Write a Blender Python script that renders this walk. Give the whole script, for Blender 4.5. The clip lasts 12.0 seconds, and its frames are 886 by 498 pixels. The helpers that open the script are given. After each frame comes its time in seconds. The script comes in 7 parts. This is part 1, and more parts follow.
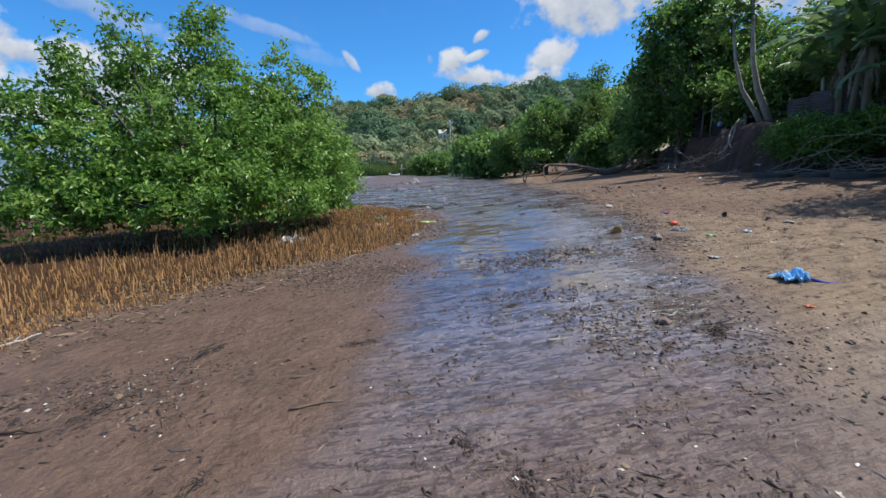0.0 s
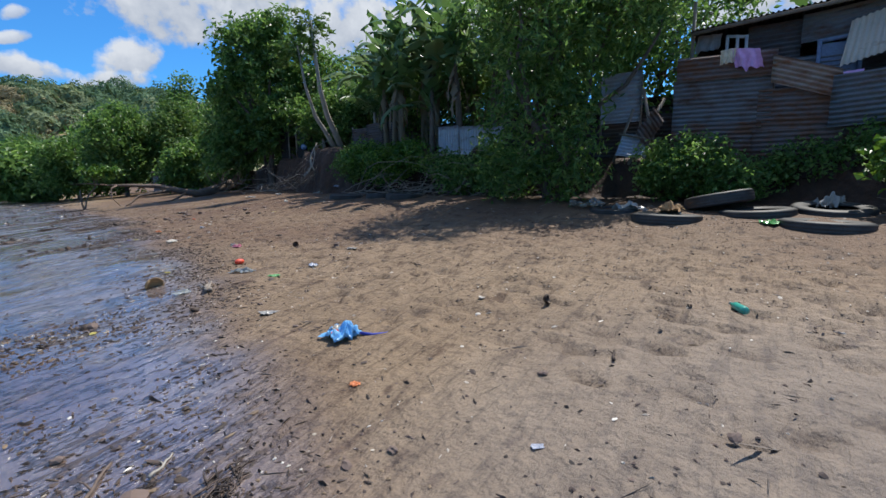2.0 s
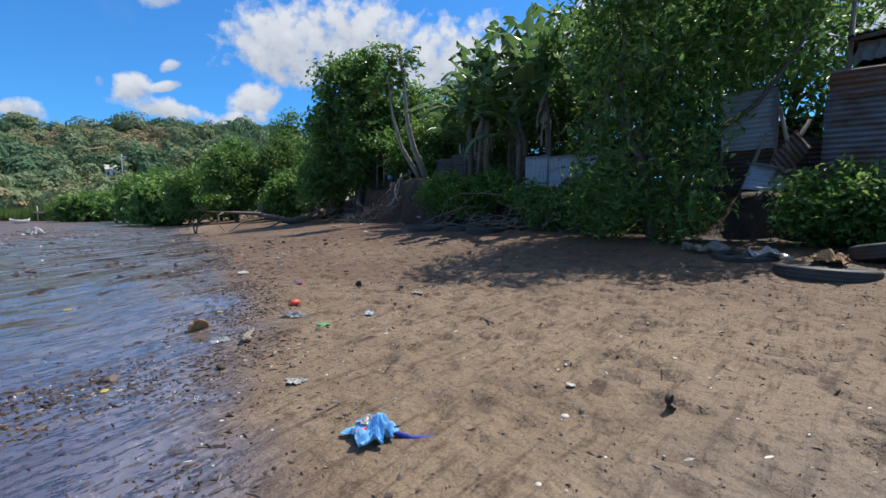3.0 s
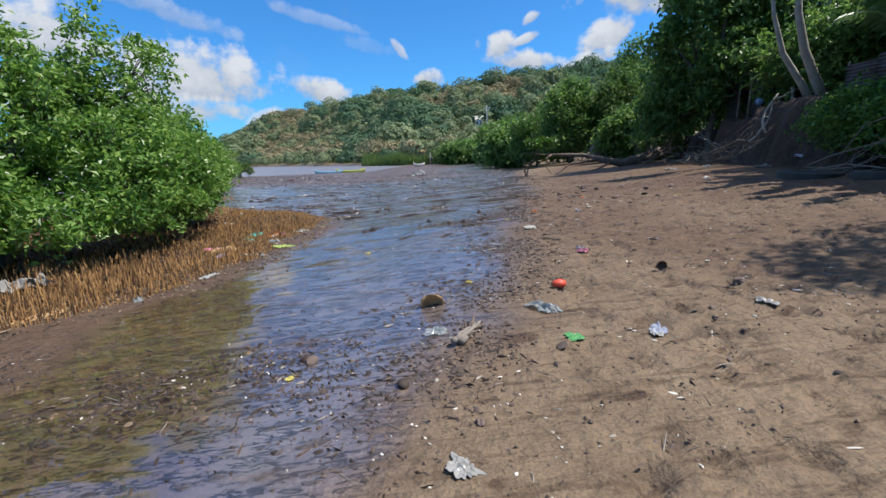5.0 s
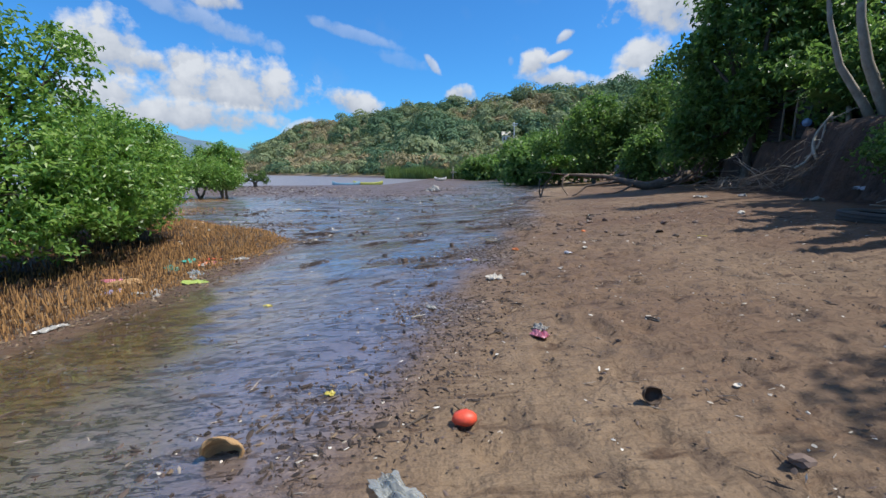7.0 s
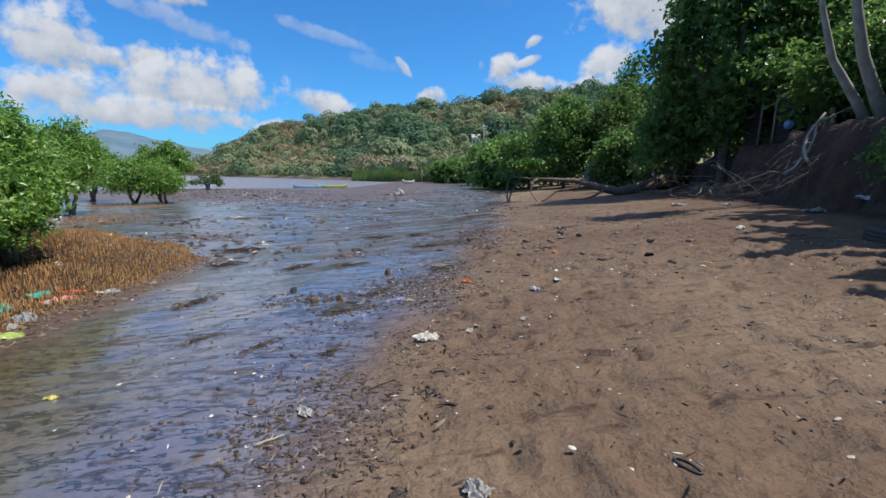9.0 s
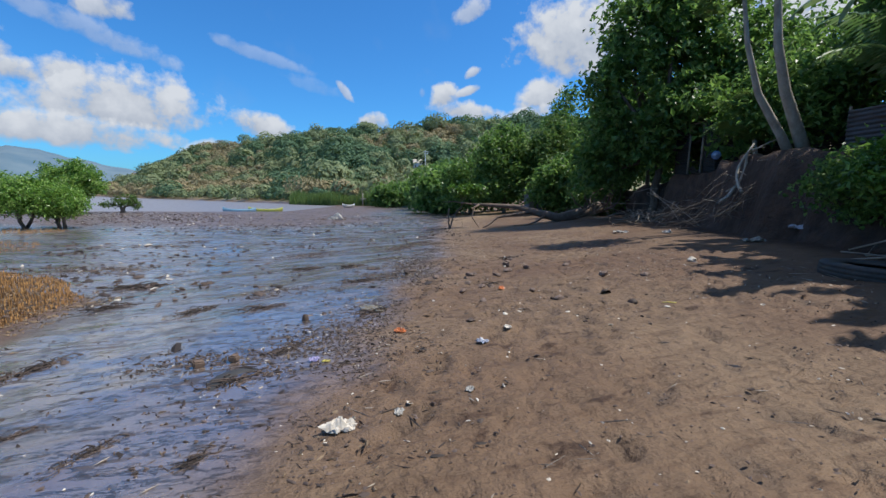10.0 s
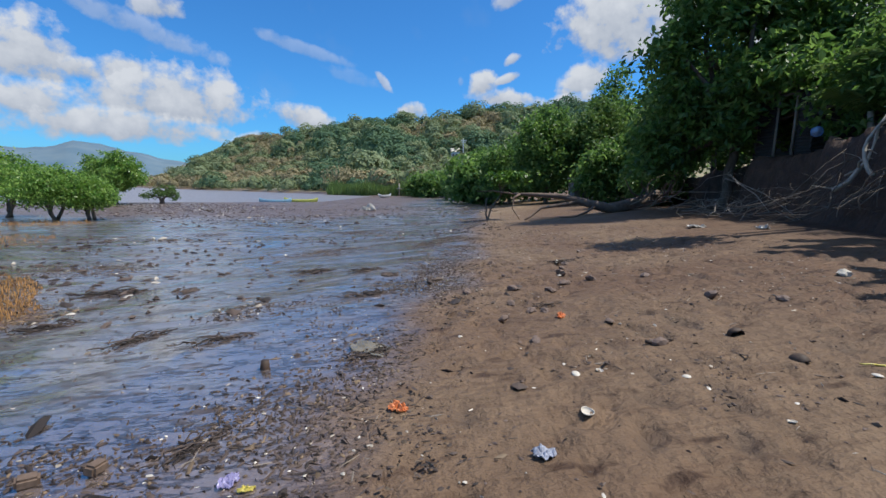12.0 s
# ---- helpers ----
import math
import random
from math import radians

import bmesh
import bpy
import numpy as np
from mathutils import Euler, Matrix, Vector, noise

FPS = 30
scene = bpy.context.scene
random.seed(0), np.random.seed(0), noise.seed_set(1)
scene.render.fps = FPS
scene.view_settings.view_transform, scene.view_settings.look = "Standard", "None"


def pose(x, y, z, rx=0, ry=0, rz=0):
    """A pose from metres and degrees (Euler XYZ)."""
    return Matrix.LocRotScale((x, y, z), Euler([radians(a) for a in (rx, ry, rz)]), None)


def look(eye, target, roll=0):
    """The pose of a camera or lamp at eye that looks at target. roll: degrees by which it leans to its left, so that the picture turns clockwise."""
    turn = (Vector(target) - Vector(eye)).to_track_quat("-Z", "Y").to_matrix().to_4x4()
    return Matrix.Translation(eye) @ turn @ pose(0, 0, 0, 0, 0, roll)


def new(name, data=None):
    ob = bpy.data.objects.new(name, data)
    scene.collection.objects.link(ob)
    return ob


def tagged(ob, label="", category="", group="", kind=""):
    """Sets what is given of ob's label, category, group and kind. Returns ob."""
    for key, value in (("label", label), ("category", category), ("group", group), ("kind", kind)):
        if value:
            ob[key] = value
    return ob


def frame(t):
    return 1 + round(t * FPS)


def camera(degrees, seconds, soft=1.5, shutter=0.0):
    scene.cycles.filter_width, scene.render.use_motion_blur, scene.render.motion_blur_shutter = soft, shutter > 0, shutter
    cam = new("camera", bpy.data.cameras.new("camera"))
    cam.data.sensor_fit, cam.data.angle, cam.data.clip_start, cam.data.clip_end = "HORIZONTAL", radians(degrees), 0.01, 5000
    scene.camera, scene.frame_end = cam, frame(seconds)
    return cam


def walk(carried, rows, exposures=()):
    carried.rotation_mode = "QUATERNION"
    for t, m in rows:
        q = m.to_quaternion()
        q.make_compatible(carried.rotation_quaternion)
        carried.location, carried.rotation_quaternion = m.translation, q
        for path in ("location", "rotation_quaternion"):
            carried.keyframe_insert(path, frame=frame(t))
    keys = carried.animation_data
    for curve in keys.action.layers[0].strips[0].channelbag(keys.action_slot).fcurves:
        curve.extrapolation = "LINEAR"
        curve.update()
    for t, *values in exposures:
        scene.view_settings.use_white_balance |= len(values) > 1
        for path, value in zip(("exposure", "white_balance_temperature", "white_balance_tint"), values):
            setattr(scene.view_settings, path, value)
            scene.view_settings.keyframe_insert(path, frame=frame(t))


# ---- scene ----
cam = camera(89.6, 12.0)
PATH = [
    (0, (0.648, 1.078, 1.713), (0.941, 3.024, 1.353), -1.0),
    (0.2, (0.751, 1.207, 1.698), (1.583, 2.985, 1.316), 0.5),
    (0.5, (0.986, 1.381, 1.75), (2.298, 2.861, 1.448), 0.7),
    (1, (1.46, 1.731, 1.726), (3.175, 2.724, 1.452), 3.3),
    (1.5, (1.943, 1.979, 1.743), (3.711, 2.864, 1.436), 0.5),
    (2, (2.44, 2.219, 1.811), (4.063, 3.347, 1.503), -0.9),
    (2.5, (2.898, 2.559, 1.857), (4.414, 3.83, 1.561), 0.2),
    (3, (3.408, 2.806, 1.898), (4.798, 4.234, 1.725), 0.0),
    (3.5, (3.857, 3.162, 1.876), (4.974, 4.811, 1.693), 0.3),
    (3.7, (4.005, 3.334, 1.885), (4.952, 5.079, 1.644), 0.5),
    (5.3, (5.144, 4.649, 1.938), (5.154, 6.606, 1.527), -2.0),
    (5.5, (5.319, 4.828, 1.964), (5.296, 6.791, 1.582), -1.8),
    (6, (5.58, 5.323, 1.936), (5.392, 7.28, 1.568), 0.6),
    (6.5, (5.862, 5.855, 1.975), (5.716, 7.815, 1.602), 0.8),
    (7, (6.175, 6.37, 2.019), (6.149, 8.339, 1.67), 0.1),
    (7.2, (6.245, 6.621, 1.982), (6.251, 8.591, 1.638), -0.0),
    (8.8, (6.673, 8.146, 2.067), (6.765, 10.108, 1.693), 0.8),
    (9, (6.727, 8.326, 2.066), (6.827, 10.295, 1.728), 0.4),
    (9.5, (6.849, 8.817, 2.075), (7.047, 10.788, 1.803), 0.7),
    (10, (6.929, 9.308, 2.096), (7.284, 11.262, 1.867), 1.0),
    (10.5, (7.111, 9.799, 2.101), (7.533, 11.743, 1.897), 0.8),
    (11, (7.179, 10.317, 2.077), (7.603, 12.262, 1.88), 0.7),
    (11.5, (7.271, 10.779, 2.065), (7.647, 12.733, 1.866), 0.5),
    (12, (7.34, 11.293, 2.054), (7.528, 13.265, 1.778), 0.7),
]
walk(cam, [(t, look(eye, target, roll)) for t, eye, target, roll in PATH], [(0.0, 0.22), (3.5, 0.24), (6.2, 0.24), (6.5, 0.30), (6.9, 0.22), (8.8, 0.16), (12.0, 0.10)])

# ---------------------------------------------------------------- light
SUN_AZ, SUN_EL = radians(97), radians(60.5)   # clockwise from +y, above the horizon
sun = new("sun", bpy.data.lights.new("sun", "SUN"))
sun.data.energy, sun.data.angle, sun.data.color = 4.8, radians(0.53), (1.0, 0.96, 0.89)
sun.matrix_world = look((60 * math.sin(SUN_AZ) * math.cos(SUN_EL), 60 * math.cos(SUN_AZ) * math.cos(SUN_EL), 60 * math.sin(SUN_EL)), (0, 0, 0))

# cumulus clouds: bearing from +y, height above the horizon, half width, half height, in degrees; then density and tilt
CLOUDS = [
    (-36.4, 11.5, 3.6, 3.1, 1, 0), (-36.6, 7.1, 3.9, 2.2, 1, 0), (-32.6, 10.7, 2.1, 1.1, 1, -10), (-29.1, 10.9, 2.3, 1.7, 1, 0),
    (-25.1, 8.7, 7.5, 3.4, 1, 0), (-30.1, 5.8, 9.5, 1.7, 1, 0), (-11.5, 7.8, 3.4, 1.4, 1, -12), (1.4, 9.1, 1.6, 1.0, 1, 0),
    (-2.0, 12.3, 1.2, 0.5, 0.7, -50), (-11.2, 15.3, 4.9, 0.7, 0.3, -14), (-6.0, 12.8, 3.4, 0.8, 0.16, -14), (10.1, 12.2, 1.6, 1.5, 1, 15), (12.9, 10.6, 3.6, 1.0, 1, -6),
    (13.0, 12.9, 1.8, 0.45, 0.95, 18), (13.6, 15.0, 1.0, 0.5, 0.85, 25), (7.4, 12.7, 0.4, 0.6, 0.3, 0), (21.8, 12.1, 2.9, 1.9, 1, 30), (20.3, 10.2, 3.3, 1.0, 1, 12), (26.0, 18.2, 6.6, 4.4, 1, 0),
    (-17.8, 5.0, 1.9, 0.8, 0.9, 20), (-26.0, 17.5, 2.3, 1.2, 0.9, 0), (-27.6, 15.4, 7.2, 1.0, 0.4, -16), (33.0, 19.5, 9.0, 4.2, 1, 0),
    (13.1, 21.4, 2.0, 1.1, 0.7, 20), (46.0, 17.2, 9.0, 4.6, 1, 0), (64.0, 18.0, 10.0, 4.5, 1, 0), (92.0, 17.0, 12.0, 3.4, 1, 0), (112.0, 15.0, 9.0, 3.0, 1, 0),
    (-60.0, 12.0, 9.0, 4.0, 1, 0), (-85.0, 16.0, 11.0, 5.0, 1, 0), (150.0, 18.0, 14.0, 6.0, 1, 0), (-140.0, 14.0, 14.0, 5.0, 1, 0),
]


def make_sky():
    world = bpy.data.worlds.new("sky")
    scene.world = world
    world.use_nodes = True
    nt = world.node_tree
    n, l = nt.nodes, nt.links
    for node in list(n):
        n.remove(node)

    def math_node(op, a, b=None, c=None, clamp=False):
        m = n.new("ShaderNodeMath")
        m.operation, m.use_clamp = op, clamp
        for i, v in enumerate((a, b, c)):
            if v is None:
                continue
            if isinstance(v, (int, float)):
                m.inputs[i].default_value = v
            else:
                l.new(v, m.inputs[i])
        return m.outputs[0]

    out = n.new("ShaderNodeOutputWorld")
    back = n.new("ShaderNodeBackground")
    sky = n.new("ShaderNodeTexSky")
    sky.sky_type, sky.sun_disc = "NISHITA", False
    sky.sun_elevation, sky.sun_rotation = SUN_EL, SUN_AZ
    sky.air_density, sky.dust_density, sky.ozone_density = 1.0, 0.6, 2.5
    coord = n.new("ShaderNodeTexCoord")
    sep = n.new("ShaderNodeSeparateXYZ")
    l.new(coord.outputs["Generated"], sep.inputs[0])
    az = math_node("MULTIPLY", math_node("ARCTAN2", sep.outputs[0], sep.outputs[1]), 57.29578)
    el = math_node("MULTIPLY", math_node("ARCSINE", sep.outputs[2]), 57.29578)
    flat = n.new("ShaderNodeCombineXYZ")
    l.new(az, flat.inputs[0]), l.new(el, flat.inputs[1])
    puff = n.new("ShaderNodeTexNoise")
    puff.inputs["Scale"].default_value, puff.inputs["Detail"].default_value, puff.inputs["Roughness"].default_value = 0.42, 5.0, 0.56
    l.new(flat.outputs[0], puff.inputs["Vector"])
    bump = math_node("MULTIPLY", math_node("SUBTRACT", puff.outputs["Fac"], 0.45), 3.6)
    total, low = None, None
    for a, e, ra, re_, dens, tilt in CLOUDS:
        ra, re_ = ra * 1.12, re_ * 1.15
        c, s = math.cos(radians(tilt)), math.sin(radians(tilt))
        x, y = math_node("SUBTRACT", az, a), math_node("SUBTRACT", el, e)
        du = math_node("ADD", math_node("MULTIPLY", x, c / ra), math_node("MULTIPLY", y, s / ra))
        dv = math_node("ADD", math_node("MULTIPLY", x, -s / re_), math_node("MULTIPLY", y, c / re_))
        # flatter below than above
        dv2 = math_node("MAXIMUM", dv, math_node("MULTIPLY", dv, -1.25))
        r2 = math_node("ADD", math_node("MULTIPLY", du, du), math_node("MULTIPLY", dv2, dv2))
        d = math_node("MULTIPLY", math_node("SUBTRACT", math_node("ADD", 1.0, bump), r2), 1.15)
        d = math_node("MULTIPLY", math_node("MINIMUM", math_node("MAXIMUM", d, 0.0), 1.0), dens)
        shade = math_node("MULTIPLY", d, math_node("ADD", math_node("MULTIPLY", dv, 0.55), math_node("ADD", math_node("MULTIPLY", puff.outputs["Fac"], 1.6), -0.25), clamp=True))
        total = d if total is None else math_node("MAXIMUM", total, d)
        low = shade if low is None else math_node("MAXIMUM", low, shade)
    soft = n.new("ShaderNodeTexNoise")
    soft.inputs["Scale"].default_value, soft.inputs["Detail"].default_value = 0.16, 5.0
    l.new(flat.outputs[0], soft.inputs["Vector"])
    haze = math_node("MULTIPLY", math_node("SUBTRACT", soft.outputs["Fac"], 0.58, clamp=True), 0.55)
    # added fair-weather clouds over the unseen sky, to whiten the fill light
    high = math_node("MULTIPLY", math_node("SUBTRACT", el, 25.0), 0.12, clamp=True)
    lift = math_node("MAXIMUM", sep.outputs[2], 0.2)
    roofed = n.new("ShaderNodeCombineXYZ")
    l.new(math_node("DIVIDE", sep.outputs[0], lift), roofed.inputs[0]), l.new(math_node("DIVIDE", sep.outputs[1], lift), roofed.inputs[1])
    field = n.new("ShaderNodeTexNoise")
    field.inputs["Scale"].default_value, field.inputs["Detail"].default_value, field.inputs["Roughness"].default_value = 1.5, 6.0, 0.58
    l.new(roofed.outputs[0], field.inputs["Vector"])
    spread = math_node("MULTIPLY", math_node("MULTIPLY", math_node("SUBTRACT", field.outputs["Fac"], 0.47), 9.0, clamp=True), high)
    total = math_node("MAXIMUM", total, spread)
    low = math_node("MAXIMUM", low, math_node("MULTIPLY", spread, field.outputs["Fac"]))
    total = math_node("MAXIMUM", total, haze)
    tone = n.new("ShaderNodeMix")
    tone.data_type = "RGBA"
    tone.inputs[6].default_value, tone.inputs[7].default_value = (2.9, 3.4, 4.3, 1), (5.5, 5.85, 6.4, 1)
    l.new(math_node("DIVIDE", low, math_node("MAXIMUM", total, 0.02), clamp=True), tone.inputs[0])
    tint = n.new("ShaderNodeMix")
    tint.data_type, tint.blend_type = "RGBA", "MULTIPLY"
    tint.inputs[0].default_value = 1.0
    tint.inputs[7].default_value = SKY_TINT
    l.new(sky.outputs[0], tint.inputs[6])
    mix = n.new("ShaderNodeMix")
    mix.data_type = "RGBA"
    l.new(total, mix.inputs[0]), l.new(tint.outputs[2], mix.inputs[6]), l.new(tone.outputs[2], mix.inputs[7])
    l.new(mix.outputs[2], back.inputs[0])
    back.inputs[1].default_value = 0.11
    l.new(back.outputs[0], out.inputs[0])


SKY_TINT = (0.315, 0.86, 1.38, 1)
make_sky()


# ---------------------------------------------------------------- materials
def material(name):
    m = bpy.data.materials.new(name)
    m.use_nodes = True
    nt = m.node_tree
    return m, nt.nodes, nt.links, nt.nodes["Principled BSDF"]


def ramp(n, stops):
    r = n.new("ShaderNodeValToRGB")
    while len(r.color_ramp.elements) < len(stops):
        r.color_ramp.elements.new(0.5)
    for e, (p, c) in zip(r.color_ramp.elements, stops):
        e.position, e.color = p, (*c, 1)
    return r


def noise_tex(n, l, scale, detail=4.0, rough=0.55, vec=None, stretch=None):
    co = n.new("ShaderNodeTexCoord").outputs["Object"] if vec is None else vec
    if stretch:
        mp = n.new("ShaderNodeMapping")
        mp.inputs["Scale"].default_value = stretch
        l.new(co, mp.inputs[0])
        co = mp.outputs[0]
    t = n.new("ShaderNodeTexNoise")
    t.inputs["Scale"].default_value, t.inputs["Detail"].default_value, t.inputs["Roughness"].default_value = scale, detail, rough
    l.new(co, t.inputs["Vector"])
    return t.outputs["Fac"]


def mixed(n, l, fac, a, b, blend="MIX"):
    m = n.new("ShaderNodeMix")
    m.data_type, m.blend_type = "RGBA", blend
    for i, v in ((0, fac), (6, a), (7, b)):
        if isinstance(v, (int, float)):
            m.inputs[i].default_value = v
        elif isinstance(v, tuple):
            m.inputs[i].default_value = (*v, 1)
        else:
            l.new(v, m.inputs[i])
    return m.outputs[2]


def calc(n, l, op, a, b=0.0, clamp=False):
    m = n.new("ShaderNodeMath")
    m.operation, m.use_clamp = op, clamp
    for i, v in ((0, a), (1, b)):
        if isinstance(v, (int, float)):
            m.inputs[i].default_value = v
        else:
            l.new(v, m.inputs[i])
    return m.outputs[0]


def bumped(n, l, p, height, strength, dist, normal=None):
    b = n.new("ShaderNodeBump")
    b.inputs["Strength"].default_value, b.inputs["Distance"].default_value = strength, dist
    l.new(height, b.inputs["Height"])
    if normal is not None:
        l.new(normal, b.inputs["Normal"])
    l.new(b.outputs[0], p.inputs["Normal"])
    return b.outputs[0]


def rough_mat(name, dark, light, scale=6.0, rough=0.85, bump=0.3, dist=0.01, island=False, stretch=None, metal=0.0):
    """A grained, stained surface between two colours."""
    m, n, l, p = material(name)
    f = noise_tex(n, l, scale, 6.0, 0.6, stretch=stretch)
    g = noise_tex(n, l, scale * 9, 3.0, stretch=stretch)
    f2 = calc(n, l, "ADD", calc(n, l, "MULTIPLY", f, 0.7), calc(n, l, "MULTIPLY", g, 0.3))
    if island:
        geo = n.new("ShaderNodeNewGeometry")
        f2 = calc(n, l, "ADD", calc(n, l, "MULTIPLY", f2, 0.45), calc(n, l, "MULTIPLY", geo.outputs["Random Per Island"], 0.55))
    r = ramp(n, [(0.3, dark), (0.7, light)])
    l.new(f2, r.inputs[0])
    l.new(r.outputs[0], p.inputs["Base Color"])
    p.inputs["Roughness"].default_value, p.inputs["Metallic"].default_value = rough, metal
    bumped(n, l, p, f2, bump, dist)
    return m


def leaf_mat(name, stops, rough=0.42, through_light=0.3, spec=0.5, grove=0.55, share=0.38):
    """Leaves that differ one from the next, let some light through and shine a little."""
    m, n, l, p = material(name)
    geo = n.new("ShaderNodeNewGeometry")
    big = noise_tex(n, l, grove, 3.0, 0.6)
    f = calc(n, l, "ADD", calc(n, l, "MULTIPLY", geo.outputs["Random Per Island"], 1 - share), calc(n, l, "MULTIPLY", big, share))
    r = ramp(n, stops)
    l.new(f, r.inputs[0])
    l.new(r.outputs[0], p.inputs["Base Color"])
    p.inputs["Roughness"].default_value = rough
    p.inputs["Specular IOR Level"].default_value = spec
    tr = n.new("ShaderNodeBsdfTranslucent")
    warm = mixed(n, l, 0.6, r.outputs[0], (0.16, 0.26, 0.02), "ADD")
    l.new(mixed(n, l, 0.5, r.outputs[0], warm), tr.inputs[0])
    mx = n.new("ShaderNodeMixShader")
    mx.inputs[0].default_value = through_light
    l.new(p.outputs[0], mx.inputs[1]), l.new(tr.outputs[0], mx.inputs[2])
    out = [x for x in n if x.type == "OUTPUT_MATERIAL"][0]
    l.new(mx.outputs[0], out.inputs[0])
    return m


def ground_mat():
    m, n, l, p = material("beach_mud")
    at = n.new("ShaderNodeAttribute")
    at.attribute_name = "zones"
    sp = n.new("ShaderNodeSeparateColor")
    l.new(at.outputs["Color"], sp.inputs[0])
    wet, mud, bank, hill = sp.outputs[0], sp.outputs[1], sp.outputs[2], at.outputs["Alpha"]
    co = n.new("ShaderNodeTexCoord").outputs["Object"]
    broad = noise_tex(n, l, 0.45, 5.0, 0.6, co)
    mid = noise_tex(n, l, 3.2, 6.0, 0.65, co)
    grain = noise_tex(n, l, 60, 4.0, 0.7, co)
    runs = noise_tex(n, l, 1.6, 6.0, 0.6, co, (0.55, 4.2, 1))       # rills down the slope of the beach
    rills = noise_tex(n, l, 4.5, 7.0, 0.62, co, (0.4, 2.6, 1))
    # dry sand, redder up the beach; tree shade near the bank is painted in
    sand = ramp(n, [(0.3, (0.140, 0.093, 0.056)), (0.5, (0.222, 0.155, 0.096)), (0.72, (0.30, 0.22, 0.142))])
    l.new(calc(n, l, "ADD", calc(n, l, "MULTIPLY", broad, 0.55), calc(n, l, "MULTIPLY", mid, 0.45)), sand.inputs[0])
    speck = ramp(n, [(0.32, (0.62, 0.60, 0.57)), (0.5, (1, 1, 1)), (0.7, (1.15, 1.13, 1.1))])
    l.new(grain, speck.inputs[0])
    base = mixed(n, l, 1.0, sand.outputs[0], speck.outputs[0], "MULTIPLY")
    streak = ramp(n, [(0.38, (0.5, 0.46, 0.43)), (0.47, (1, 1, 1))])
    l.new(rills, streak.inputs[0])
    base = mixed(n, l, 0.8, base, streak.outputs[0], "MULTIPLY")
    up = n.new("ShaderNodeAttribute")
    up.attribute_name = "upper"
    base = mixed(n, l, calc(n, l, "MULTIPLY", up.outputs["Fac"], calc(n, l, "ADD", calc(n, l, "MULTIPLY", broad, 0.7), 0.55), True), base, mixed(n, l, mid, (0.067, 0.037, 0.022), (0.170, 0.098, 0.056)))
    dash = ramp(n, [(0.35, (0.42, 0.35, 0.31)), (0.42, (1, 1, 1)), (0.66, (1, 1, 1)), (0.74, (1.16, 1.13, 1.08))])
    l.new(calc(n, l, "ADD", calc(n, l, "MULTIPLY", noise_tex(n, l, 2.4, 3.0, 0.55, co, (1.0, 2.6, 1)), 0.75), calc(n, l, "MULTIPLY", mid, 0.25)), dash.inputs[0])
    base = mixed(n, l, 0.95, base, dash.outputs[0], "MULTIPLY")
    # greyer tint on the near sand, put in for its wet sheen
    silt = n.new("ShaderNodeAttribute")
    silt.attribute_name = "silt"
    base = mixed(n, l, calc(n, l, "MULTIPLY", silt.outputs["Fac"], 0.55), base, mixed(n, l, mid, (0.145, 0.125, 0.112), (0.235, 0.205, 0.185)))
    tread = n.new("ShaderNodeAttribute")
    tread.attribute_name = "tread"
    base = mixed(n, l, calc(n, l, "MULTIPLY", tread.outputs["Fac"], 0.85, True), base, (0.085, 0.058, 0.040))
    # brown mud
    mudc = ramp(n, [(0.3, (0.068, 0.040, 0.026)), (0.55, (0.132, 0.080, 0.053)), (0.8, (0.19, 0.122, 0.084))])
    l.new(calc(n, l, "ADD", calc(n, l, "MULTIPLY", mid, 0.6), calc(n, l, "MULTIPLY", grain, 0.4)), mudc.inputs[0])
    base = mixed(n, l, mud, base, mudc.outputs[0])
    # leaf mud under the mangroves, its colour darkened for their dense shade
    grove_shade = n.new("ShaderNodeAttribute")
    grove_shade.attribute_name = "grove_shade"
    base = mixed(n, l, grove_shade.outputs["Fac"], base, mixed(n, l, mid, (0.030, 0.016, 0.009), (0.085, 0.045, 0.022)))
    # the wet sheet, broken by low bars of mud
    brk = ramp(n, [(0.36, (0, 0, 0)), (0.47, (1, 1, 1))])
    l.new(calc(n, l, "ADD", calc(n, l, "MULTIPLY", runs, 0.55), calc(n, l, "MULTIPLY", mid, 0.45)), brk.inputs[0])
    # thin dark lines where the mud breaks the sheet
    vein = noise_tex(n, l, 3.4, 7.0, 0.7, co, (0.6, 2.2, 1))
    line = ramp(n, [(0.0, (0.35, 0.35, 0.35)), (0.006, (0.5, 0.5, 0.5)), (0.02, (1, 1, 1))])
    l.new(calc(n, l, "ABSOLUTE", calc(n, l, "SUBTRACT", vein, 0.47)), line.inputs[0])
    fleck = ramp(n, [(0.39, (0, 0, 0)), (0.46, (1, 1, 1))])
    l.new(calc(n, l, "ADD", calc(n, l, "MULTIPLY", noise_tex(n, l, 10, 4.0, 0.6, co, (0.6, 1.6, 1)), 0.6), calc(n, l, "MULTIPLY", runs, 0.4)), fleck.inputs[0])
    gap = calc(n, l, "MULTIPLY", line.outputs[0], calc(n, l, "ADD", calc(n, l, "MULTIPLY", fleck.outputs[0], 0.8), 0.2))
    film = calc(n, l, "MULTIPLY", calc(n, l, "MULTIPLY", wet, gap), calc(n, l, "ADD", calc(n, l, "MULTIPLY", brk.outputs[0], 0.55), 0.45), True)
    deep = n.new("ShaderNodeAttribute")
    deep.attribute_name = "channel"
    thin_mud = mixed(n, l, mid, (0.135, 0.098, 0.084), (0.27, 0.205, 0.175))
    pool = n.new("ShaderNodeAttribute")
    pool.attribute_name = "pool"
